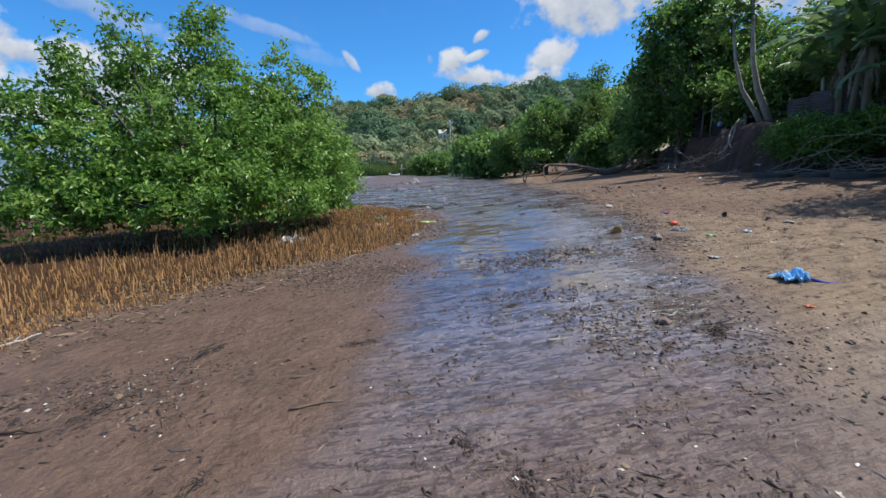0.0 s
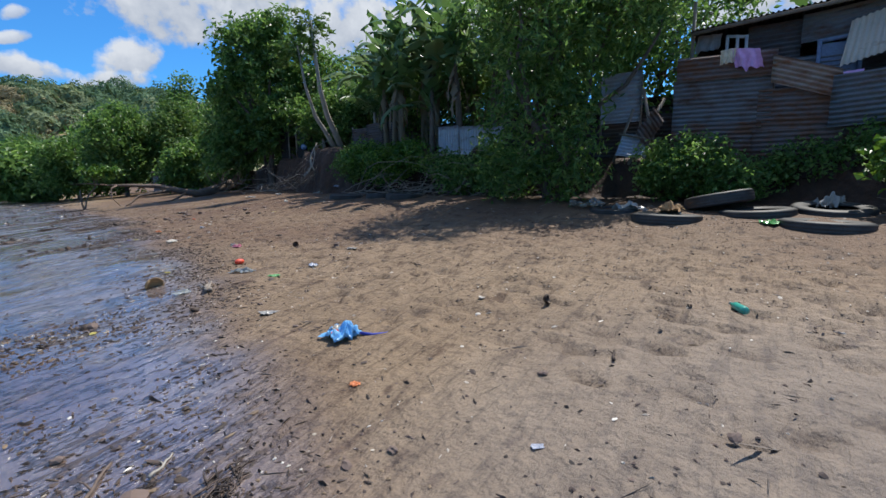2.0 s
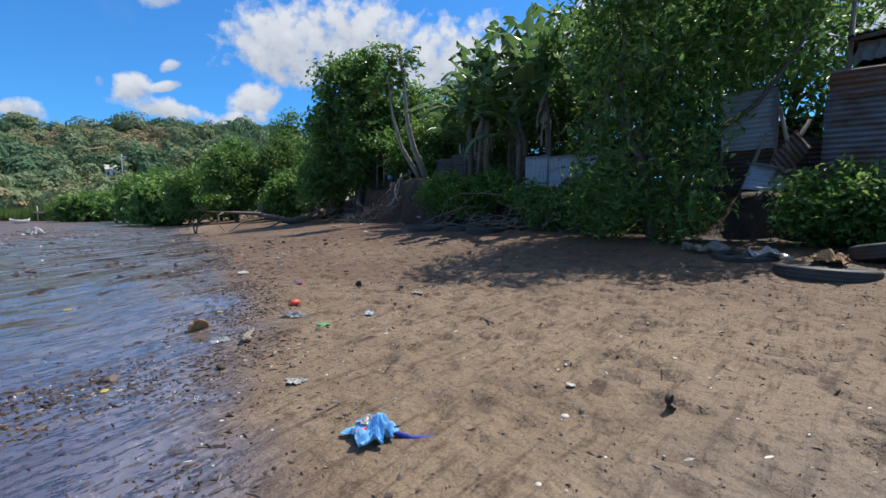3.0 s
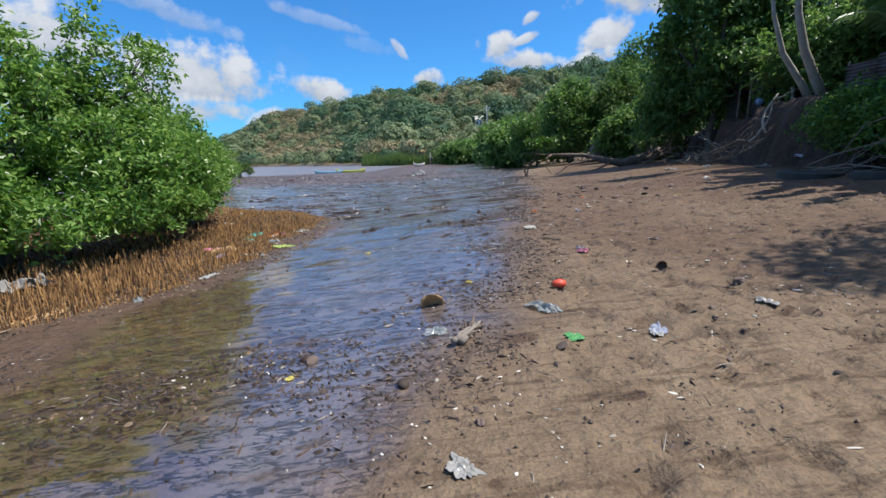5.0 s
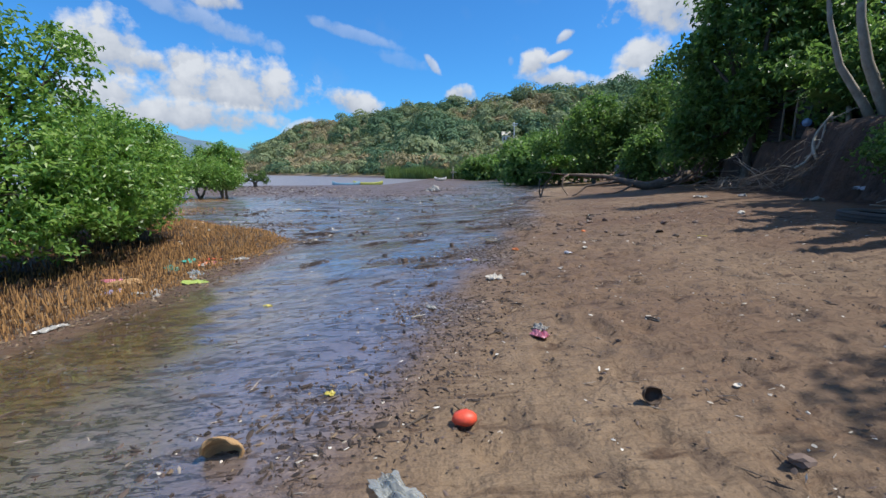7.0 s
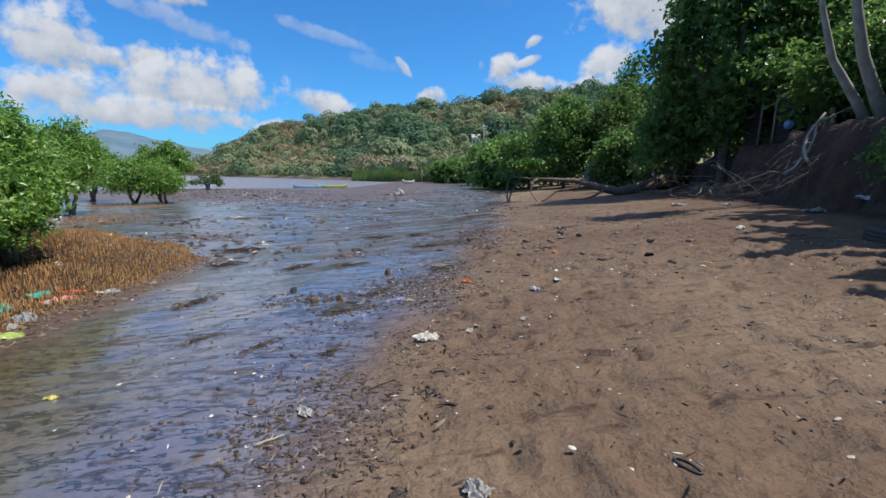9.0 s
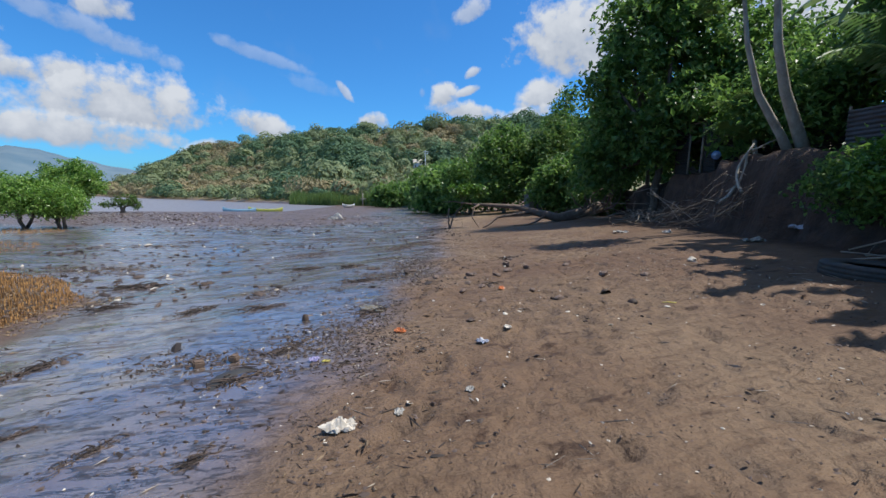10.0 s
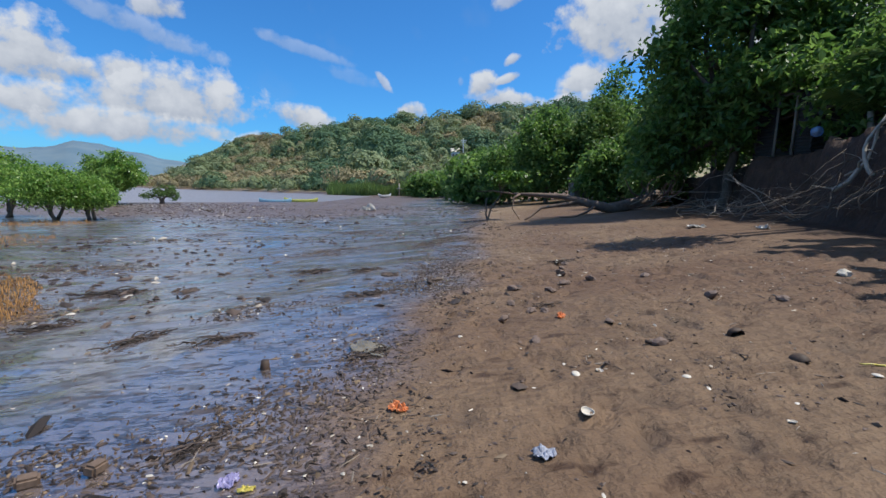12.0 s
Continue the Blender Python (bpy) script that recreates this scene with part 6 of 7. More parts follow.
TYRE_BIG, TYRE_MID, SILT_BIG = tyre_mesh(0.58, 0.24), tyre_mesh(0.48, 0.2), silt_mesh(0.57, 0.06)
for x, y, me, sink, tx, ty, label in (
        (11.5, 4.95, TYRE_MID, -0.12, 0, 0, "old tyre nearly buried in sand"), (12.15, 4.6, TYRE_MID, -0.03, 0.04, 0, "old tyre lying flat and full of rubbish"),
        (11.4, 3.5, TYRE_BIG, -0.05, 0, -0.05, "large old tyre lying flat on the sand"), (12.55, 2.75, TYRE_BIG, 0.17, -0.2, 0.05, "large black tyre tilted on other tyres"),
        (12.1, 2.15, TYRE_BIG, -0.05, 0, -0.06, "large old tyre under a tilted one"), (12.5, 1.1, TYRE_BIG, -0.02, 0.05, -0.1, "old tyre filled with rubbish below the bank"),
        (11.25, 1.3, TYRE_BIG, -0.06, 0, -0.04, "large old tyre with pale worn rim"), (13.3, 13.8, TYRE_BIG, -0.02, 0, -0.05, "large tyre half sunk in the sand"),
        (13.7, 12.6, TYRE_MID, 0.02, 0, -0.03, "tyre half sunk near the bank"), (13.5, 11.4, TYRE_BIG, 0.0, 0, -0.05, "large tyre half sunk near the bank")):
    t = thing("tyre", (x, y, gz(x, y) + sink - 0.11), label, "tyre", "old tyres")
    t.rotation_euler = (tx, ty, x * 3)
    part("casing", me, t)
    part("silt", SILT_BIG, t, "brown silt filling")


# ---------------------------------------------------------------- single pieces of flotsam
def stone_mesh(name, r, mat, seed, flat=0.65, lump=1.0):
    bm = bmesh.new()
    bmesh.ops.create_icosphere(bm, subdivisions=2, radius=r)
    for q in bm.verts:
        k = 1 + lump * (0.5 * noise.noise(q.co / r * 0.9 + Vector((seed, 0, 0))) + 0.35 * noise.noise(q.co / r * 2.3 + Vector((0, seed, 0))))
        q.co = Vector((q.co.x * k * 1.15, q.co.y * k * 0.9, q.co.z * k * flat))
    me = bpy.data.meshes.new(name)
    bm.to_mesh(me), bm.free()
    me.polygons.foreach_set("use_smooth", np.full(len(me.polygons), lump < 0.5))
    me.materials.append(mat)
    return me


def crumple_mesh(name, sx, sy, h, mat, seed, n=14):
    """A crushed film or cloth: many sharp folds, with a little thickness."""
    rng = random.Random(seed)
    v, f = [], []
    for s in (0, 1):
        for j in range(n + 1):
            for i in range(n + 1):
                a, b = i / n - 0.5, j / n - 0.5
                edge = 1 + 0.45 * noise.noise((a * 2.5 + seed, b * 2.5, 2)) + 0.35 * noise.noise((a * 7 + seed, b * 7, 5)) * (a * a + b * b) * 3
                z = abs(noise.noise((a * 3.2 + seed, b * 3.2, 0.3))) * h * 1.5 + abs(noise.noise((a * 8, b * 8 + seed, 1.3))) * h * 0.45
                z *= 1.15 - 1.6 * (a * a + b * b)
                v.append((a * math.sqrt(1 - 2 * b * b) * sx * 1.1 * edge, b * math.sqrt(1 - 2 * a * a) * sy * 1.1 * edge, max(z, 0.001) + 0.003 * s))
    n1 = (n + 1) ** 2
    for j in range(n):
        for i in range(n):
            q = j * (n + 1) + i
            f += [(q, q + n + 1, q + n + 2, q + 1), (n1 + q, n1 + q + 1, n1 + q + n + 2, n1 + q + n + 1)]
    rim = list(range(n)) + [n + k * (n + 1) for k in range(n)] + [n1 - 1 - k for k in range(n)] + [(n - k) * (n + 1) for k in range(n)]
    for k in range(len(rim)):
        a, b = rim[k], rim[(k + 1) % len(rim)]
        f.append((a, b, n1 + b, n1 + a))
    return mesh_from(name, v, f, mat, False)


def bowl_mesh(name, r, mat, depth=0.75, thick=0.12, jag=0.15, seed=0):
    """A broken half shell: an outside, an inside and a ragged lip."""
    n, m = 18, 6
    v, f = [], []
    for s in (1.0, 1 - thick):
        for j in range(m + 1):
            t = j / m
            for i in range(n):
                a = 2 * math.pi * i / n
                up = t * (math.pi / 2) * (1 + jag * noise.noise((math.cos(a) * 1.5 + seed, math.sin(a) * 1.5, 0)) * (j == m))
                v.append((r * s * math.sin(up) * math.cos(a), r * s * math.sin(up) * math.sin(a) * 0.85, r * depth * (1 - s * math.cos(up))))
    n1 = n * (m + 1)
    for j in range(m):
        for i in range(n):
            a, b = j * n + i, j * n + (i + 1) % n
            f += [(a, a + n, b + n, b), (n1 + a, n1 + b, n1 + b + n, n1 + a + n)]
    for i in range(n):
        a, b = m * n + i, m * n + (i + 1) % n
        f.append((a, n1 + a, n1 + b, b))
    return mesh_from(name, v, f, mat)


def put(ob_name, me, x, y, label, category, turn=0.0, tip=(0, 0), lift=0.0, scale=1.0, group="", kind=""):
    ob = new(ob_name, me)
    ob.location = (x, y, gz(x, y) + lift)
    ob.rotation_euler = (tip[0], tip[1], turn)
    ob.scale = (scale,) * 3
    return tagged(ob, label, category, group, kind)


def film_mat(name, col, rough=0.3, alpha=1.0):
    m, n, l, p = material(name)
    g = noise_tex(n, l, 30, 4.0)
    l.new(mixed(n, l, g, tuple(c * 0.65 for c in col), tuple(min(1, c * 1.25) for c in col)), p.inputs["Base Color"])
    p.inputs["Roughness"].default_value = rough
    if alpha < 1:
        p.inputs["Alpha"].default_value = alpha
    bumped(n, l, p, g, 0.3, 0.004)
    return m


F_WHITE, F_CLEAR = film_mat("white_film", (0.33, 0.31, 0.28)), film_mat("clear_film", (0.36, 0.38, 0.37), 0.2, 0.55)
F_BLUE, F_RED, F_GREEN = film_mat("blue_film", (0.20, 0.48, 0.78)), film_mat("red_film", (0.72, 0.085, 0.04), 0.5), film_mat("green_film", (0.10, 0.32, 0.10))
F_LIME, F_TEAL, F_YELLOW = film_mat("lime_film", (0.34, 0.42, 0.10)), film_mat("teal_film", (0.05, 0.34, 0.26)), film_mat("yellow_film", (0.52, 0.44, 0.10))
F_PINK, F_ORANGE, F_PURPLE = film_mat("pink_film", (0.62, 0.22, 0.28)), film_mat("orange_film", (0.62, 0.20, 0.07)), film_mat("purple_film", (0.26, 0.24, 0.42))
F_MUDDY = film_mat("muddy_film", (0.26, 0.23, 0.18), 0.25, 0.6)
F_SILVER, F_NAVY = film_mat("silver_film", (0.36, 0.38, 0.45), 0.25), film_mat("navy_rope", (0.03, 0.05, 0.34), 0.6)
M_HUSK = rough_mat("coconut_husk", (0.20, 0.115, 0.05), (0.52, 0.33, 0.16), 12, 0.85, 0.6, 0.01, stretch=(1, 4, 1))
M_NUT = rough_mat("coconut_shell", (0.022, 0.014, 0.010), (0.085, 0.05, 0.032), 14, 0.7, 0.6, 0.008)
M_BRICK = rough_mat("worn_brick", (0.075, 0.05, 0.036), (0.19, 0.13, 0.095), 16, 0.85, 0.5, 0.01)
M_PALESTONE = rough_mat("pale_stone", (0.34, 0.30, 0.25), (0.62, 0.58, 0.50), 14, 0.85, 0.4, 0.008)

# blue bag with a rope end
bag = thing("plastic_bag", (4.98, 5.05, gz(4.98, 5.05)), "crumpled bright blue plastic bag with rope on sand", "plastic bag")
part("film", crumple_mesh("film", 0.27, 0.27, 0.11, F_BLUE, 11, 30), bag)
part("patch", crumple_mesh("patch", 0.07, 0.05, 0.02, F_RED, 5, 6), bag, "red printed patch", Matrix.Translation((-0.10, -0.02, 0.065)))
part("patch", crumple_mesh("patch", 0.12, 0.10, 0.03, F_WHITE, 6, 8), bag, "white printed patch", Matrix.Translation((0.03, 0.09, 0.05)))
w = Wood()
w.tube([(0.08, -0.12, 0.03), (0.14, -0.22, 0.014), (0.22, -0.29, 0.014), (0.33, -0.33, 0.014), (0.40, -0.36, 0.014)], [0.014] * 5, 7)
rope = part("rope", w.mesh("rope", F_NAVY), bag, "dark blue rope")
w = Wood()
rr = random.Random(3)
for k in range(26):
    a = Vector((0.40, -0.36, 0.015))
    w.limb(a + Vector((rr.uniform(-0.03, 0.03), rr.uniform(-0.03, 0.03), 0)), a + Vector((rr.uniform(0.05, 0.3), rr.uniform(-0.2, 0.06), rr.uniform(0, 0.03))), 0.005, 0.002, rr, 0.2, 4, 4)
part("frayed_end", w.mesh("frayed_end", M_DEBRIS), rope, "muddy frayed end")

ball = thing("float_ball", (6.27, 8.77, gz(6.27, 8.77) + 0.035), "small orange-red plastic float lying on wet sand", "float")
part("ball", stone_mesh("ball", 0.066, F_RED, 1.7, 0.7, 0.3), ball)
w = Wood()
tuft_rng = random.Random(12)
for k in range(9):
    w.limb((0.0, 0.05, 0.0), (tuft_rng.uniform(-0.09, 0.09), 0.07 + tuft_rng.uniform(0, 0.1), tuft_rng.uniform(-0.03, 0.03)), 0.007, 0.003, tuft_rng, 0.2, 4, 4)
part("tuft", w.mesh("tuft", M_LITTERLEAF), ball, "brown weed caught behind it")
h = thing("coconut_husk", (4.95, 8.6, gz(4.95, 8.6) - 0.01), "broken orange-brown coconut husk on wet mud", "coconut husk")
part("husk", bowl_mesh("husk", 0.12, M_HUSK, 0.55, 0.14, 0.6, 2), h)
h.rotation_euler = (1.95, 0.15, 0.1)
h.location.z += 0.07
for k, (x, y, r, tip, label) in enumerate(((7.38, 8.87, 0.065, 1.35, "dark broken coconut shell standing on edge"), (6.46, 3.83, 0.06, 1.45, "dark hollow coconut shell on its side"), (4.68, 1.37, 0.04, 2.6, "small dark coconut shell on sand"),
                                       (3.95, 7.68, 0.05, 2.8, "dark nut shell on wet mud"), (4.74, 7.07, 0.05, 2.7, "dark nut shell on wet mud"), (10.04, 14.57, 0.07, 2.5, "dark coconut shell on the sand"), (10.04, 13.98, 0.07, 2.9, "dark coconut shell on the sand"))):
    ob = put("coconut_shell", bowl_mesh("coconut_shell", r, M_NUT, 0.8, 0.12, 0.4, k), x, y, label, "coconut shell", (0.2 if k == 1 else k * 1.3), ((1.25 if k == 1 else tip), 0.2), r * 0.7 if tip > 0.5 else 0.0, 1.0, "coconut shells")

rs5 = np.random.RandomState(55)
stones = [stone_mesh("stone", 0.05, M_STONE, k * 7.3) for k in range(6)]
for k, (x, y) in enumerate([(3.16, 4.54), (3.05, 4.48), (6.87, 0.93), (3.07, 5.28), (4.94, 2.2), (4.06, 3.69), (3.86, 3.83), (5.82, 3.34), (3.99, 7.65), (5.11, 3.28), (3.28, 5.27), (5.16, 6.54), (4.93, 5.63), (12.42, 7.35), (7.2, 7.71), (7.11, 7.54), (7.12, 7.24),
                            (8.73, 15.83), (8.38, 15.63), (8.87, 15.79), (10.65, 15.66), (11.04, 15.2), (8.59, 16.15), (7.81, 8.25), (9.4, 14.55), (10.1, 18.5), (9.7, 17.6), (9.2, 16.6), (9.9, 18.1), (9.5, 16.9), (8.8, 16.9), (9.9, 17.0), (10.4, 18.9), (8.9, 17.8), (9.3, 15.2), (8.5, 14.9), (10.6, 16.9), (9.0, 19.3), (10.9, 19.9), (8.2, 16.9)]):
    big = (1.3 if k == 0 else 0.95) if k in (0, 23, 8) else (rs5.uniform(0.8, 1.5) if 17 <= k else rs5.uniform(0.32, 0.7))
    put("stone", stones[k % 6], x, y, "large grey-brown stone lying on wet sand" if big > 0.9 else "dark brown stone lying on the sand", "stone", rs5.uniform(0, 6), (rs5.normal(0, 0.2), rs5.normal(0, 0.2)), 0.015 * big, big, "beach stones")
put("stone", stone_mesh("stone", 0.075, M_PALESTONE, 3.3, 0.6), 12.28, 15.76, "pale white stone on the upper beach", "stone", 1.0, (0, 0), 0.03)
for x, y, a in ((5.45, 13.56, 0.6), (5.74, 13.62, 1.4)):
    put("brick", box_mesh("brick", 0.10, 0.07, 0.06, M_BRICK, 0.012), x, y, "worn brown brick lying in wet mud", "brick", a, (0.15, 0.1), 0.03)
shells = [bowl_mesh("shell", 0.05, M_SHELL, 0.45, 0.1, 0.3, k) for k in range(4)]
for k, (x, y) in enumerate([(6.35, 4.46), (5.93, 4.26), (7.95, 8.94), (7.49, 10.34), (7.25, 12.29), (8.06, 13.33), (8.42, 13.64), (9.23, 13.95), (9.38, 13.3), (8.57, 14.18), (8.73, 14.17), (7.88, 15.21), (11.06, 13.22), (10.27, 13.65)]):
    put("shell", shells[k % 4], x, y, "pale broken sea shell on the sand", "shell", k * 1.9, (3.0 if k % 2 else 0.15, 0.1), 0.016 if k % 2 else 0.004, rs5.uniform(0.45, 0.85), "sea shells")
for k, (name, x, y, sx, sy, hh, mat, label, cat) in enumerate((
        ("husk_scrap", 6.55, 1.1, 0.24, 0.1, 0.05, M_HUSK, "split brown coconut husk on the sand", "coconut husk"), ("plastic_scrap", 5.03, 6.21, 0.16, 0.10, 0.02, F_WHITE, "flat white plastic scrap on wet sand", "litter"), ("plastic_scrap", 6.56, 7.37, 0.12, 0.09, 0.02, F_WHITE, "white plastic scrap on sand", "litter"),
        ("plastic_scrap", 4.98, 7.85, 0.18, 0.14, 0.03, F_CLEAR, "clear plastic film on wet mud", "litter"),
        ("plastic_bag", 5.95, 8.16, 0.34, 0.16, 0.05, F_CLEAR, "crumpled clear plastic bag on sand", "plastic bag"), ("packet", 6.59, 7.41, 0.17, 0.1, 0.03, F_SILVER, "silver-blue food packet crumpled on sand", "packet"),
        ("packet", 5.98, 7.47, 0.11, 0.13, 0.015, F_GREEN, "bright green food packet on sand", "packet"), ("packet", 7.63, 7.68, 0.17, 0.12, 0.02, F_WHITE, "pale flattened packet on sand", "packet"),
        ("plastic_scrap", 3.9, 7.37, 0.06, 0.05, 0.01, F_YELLOW, "yellow scrap on wet mud", "litter"), ("plastic_scrap", 5.38, 9.15, 0.06, 0.05, 0.02, F_YELLOW, "yellow scrap on wet mud", "litter"),
        ("wrapper", 6.98, 10.1, 0.12, 0.10, 0.05, F_WHITE, "white and pink wrapper on the sand", "wrapper"), ("wrapper", 6.95, 9.95, 0.08, 0.14, 0.05, F_PINK, "pink crumpled wrapper on the sand", "wrapper"), 
        ("plastic_bag", 2.09, 13.28, 0.42, 0.2, 0.04, F_LIME, "lime green plastic bag at the root edge", "plastic bag"), ("plastic_scrap", 1.8, 12.75, 0.4, 0.16, 0.03, F_WHITE, "white plastic film at the root edge", "litter"),
        ("plastic_scrap", 1.55, 11.24, 0.3, 0.12, 0.03, F_WHITE, "white plastic film in shallow mud", "litter"), ("rag", -1.2, 11.3, 0.5, 0.26, 0.16, F_WHITE, "white rag caught in the breathing roots", "rag"),
        ("plastic_bag", 0.93, 14.56, 0.4, 0.22, 0.06, F_TEAL, "teal plastic bag among the roots", "plastic bag"), ("plastic_bag", 1.45, 14.9, 0.4, 0.16, 0.04, F_ORANGE, "orange-red plastic film at the root edge", "plastic bag"), ("plastic_scrap", 0.6, 13.6, 0.4, 0.16, 0.04, F_PINK, "pale pink film among the roots", "litter"),
        ("plastic_scrap", 1.06, 10.28, 0.3, 0.1, 0.02, F_CLEAR, "clear film strip on wet mud", "litter"), ("packet", 0.18, 9.77, 0.5, 0.2, 0.03, M_HUSK, "brown flattened sack on the mud", "sack"),
        ("plastic_scrap", 3.98, 11.55, 0.09, 0.05, 0.02, F_YELLOW, "yellow scrap in the wet channel", "litter"), ("plastic_scrap", 5.99, 10.97, 0.14, 0.07, 0.02, F_WHITE, "white paper scrap on the sand", "litter"),
        ("plastic_scrap", 7.17, 12.19, 0.08, 0.06, 0.02, F_WHITE, "white paper scrap on the sand", "litter"), ("rag", 6.79, 12.1, 0.19, 0.15, 0.07, M_SHELL, "bunched white rag on the sand", "rag"), ("plastic_scrap", 1.82, 13.71, 0.3, 0.1, 0.03, F_WHITE, "white film at the root edge", "litter"),
        ("plastic_scrap", 7.71, 12.37, 0.07, 0.06, 0.02, F_WHITE, "white paper scrap on the sand", "litter"), ("bottle_scrap", 8.06, 13.31, 0.12, 0.08, 0.04, F_SILVER, "crushed clear plastic bottle on the sand", "bottle"), ("plastic_bag", 7.07, 15.11, 0.42, 0.26, 0.03, F_MUDDY, "muddy clear plastic sheet with weed", "plastic bag"),
        ("packet", 6.49, 13.41, 0.11, 0.08, 0.03, F_PURPLE, "blue and yellow packet on wet mud", "packet"), ("packet", 6.6, 13.33, 0.07, 0.04, 0.02, F_YELLOW, "yellow packet end on wet mud", "packet"), ("cup", 7.32, 13.96, 0.12, 0.09, 0.05, F_ORANGE, "squashed orange cup on the sand", "cup"), ("plastic_scrap", 8.95, 15.53, 0.14, 0.07, 0.05, F_ORANGE, "red-orange scrap beside dark stones", "litter"),
        ("plastic_scrap", 1.35, 15.1, 0.35, 0.1, 0.03, F_RED, "red strip among the roots", "litter"), ("plastic_scrap", 4.44, 3.04, 0.07, 0.04, 0.008, F_SILVER, "small pale blue scrap on sand", "litter"), ("plastic_scrap", 4.45, 4.37, 0.07, 0.06, 0.012, F_ORANGE, "dark red leaf scrap on sand", "litter"),
        ("plastic_bag", 11.2, 1.98, 0.4, 0.22, 0.06, F_GREEN, "green and white bag between the tyres", "plastic bag"), ("plastic_bag", 12.1, 4.3, 0.6, 0.4, 0.16, F_WHITE, "white rubbish heaped beside the tyres", "rubbish"), ("plastic_bag", 12.4, 5.2, 0.7, 0.5, 0.2, F_MUDDY, "grey-blue rubbish heaped beside the tyres", "rubbish"), ("plastic_bag", 12.0, 3.5, 0.5, 0.4, 0.18, M_HUSK, "brown sacking on an old tyre", "rubbish"), ("plastic_bag", 12.9, 1.1, 0.5, 0.3, 0.25, F_WHITE, "white plastic stuffed in an old tyre", "rubbish"), ("plastic_bag", 10.7, -0.25, 0.6, 0.24, 0.05, F_SILVER, "flattened pale blue bag below the bush", "plastic bag"),
        ("plastic_scrap", 1.26, 15.42, 0.34, 0.12, 0.04, F_RED, "dull red plastic strip at the root edge", "litter"),
        ("plastic_scrap", 0.85, 15.3, 0.4, 0.2, 0.06, F_TEAL, "teal plastic bag at the root edge", "litter"),
        ("plastic_scrap", 1.45, 14.88, 0.3, 0.16, 0.05, F_WHITE, "muddy white plastic at the root edge", "litter"),
        ("plastic_scrap", 1.9, 15.17, 0.3, 0.14, 0.04, F_WHITE, "white plastic scrap on the wet mud", "litter"),
        ("plastic_scrap", 1.69, 14.04, 0.45, 0.2, 0.06, F_CLEAR, "clear plastic bag lying in shallow mud", "litter"),
        ("plastic_scrap", 1.04, 12.91, 0.26, 0.12, 0.05, F_PURPLE, "blue and purple wrapper at the root edge", "litter"),
        ("plastic_scrap", 1.61, 12.73, 0.34, 0.12, 0.04, F_WHITE, "flat white film at the root edge", "litter"),
        ("plastic_scrap", 2.01, 15.2, 0.3, 0.12, 0.04, F_WHITE, "white scrap beyond the roots", "litter"),
        ("plastic_scrap", 1.57, 11.27, 0.3, 0.1, 0.03, F_WHITE, "white film in shallow brown water", "litter"),
        ("plastic_scrap", 0.85, 13.54, 0.5, 0.22, 0.06, M_HUSK, "brown flattened sack among the roots", "litter"),
        ("plastic_scrap", 1.56, 14.92, 0.3, 0.12, 0.04, F_PINK, "pale pink film at the root edge", "litter"),
        ("plastic_scrap", -1.23, 11.24, 0.6, 0.3, 0.2, F_WHITE, "white cloth bundle caught in the roots", "litter"),
        ("plastic_scrap", 0.8, 13.44, 0.5, 0.18, 0.05, M_HUSK, "brown sack lying at the root edge", "litter"),
        ("weed_lump", 7.15, 18.81, 0.3, 0.2, 0.04, M_DEBRIS, "lump of black weed on the wet sheet", "weed"),
        ("weed_lump", 3.75, 19.08, 0.34, 0.2, 0.06, M_DEBRIS, "brown mud clod standing in the channel", "weed"),
        ("plastic_scrap", 11.74, 7.94, 0.1, 0.08, 0.03, F_WHITE, "white scrap on the upper beach", "litter"), ("rubbish_heap", 4.73, 48.0, 1.3, 0.7, 0.5, M_SHELL, "white and black rubbish lying on the mudflat", "rubbish"), ("plastic_bag", 16.2, 17.4, 0.4, 0.3, 0.1, F_SILVER, "pale plastic caught on the bank bush", "plastic bag"), ("plastic_bag", 14.9, 17.2, 0.45, 0.3, 0.1, F_WHITE, "white plastic and net at the bank foot", "rubbish"), ("plastic_bag", 15.0, 22.2, 0.4, 0.3, 0.07, F_WHITE, "white plastic at the bank foot", "rubbish"), ("plastic_bag", 15.2, 20.3, 0.3, 0.2, 0.08, F_WHITE, "white scrap caught in the brush", "rubbish"))):
    ob = put(name, crumple_mesh(name, sx, sy, hh, mat, 100 + k, 18), x, y, label, cat, k * 2.1, (0, 0), 0.004)
bottle = thing("plastic_bottle", (6.88, 2.2, gz(6.88, 2.2) + 0.035), "green plastic bottle lying on the sand", "bottle", turn=0.5)
w = Wood()
w.tube([(0, 0, 0), (0.02, 0, 0), (0.16, 0, 0), (0.2, 0, 0), (0.23, 0, 0)], [0.03, 0.036, 0.036, 0.015, 0.014], 12)
part("body", w.mesh("body", F_TEAL), bottle)
w = Wood()
w.tube([(0.23, 0, 0), (0.25, 0, 0)], [0.017, 0.017], 10)
part("cap", w.mesh("cap", F_WHITE), bottle, "white cap")
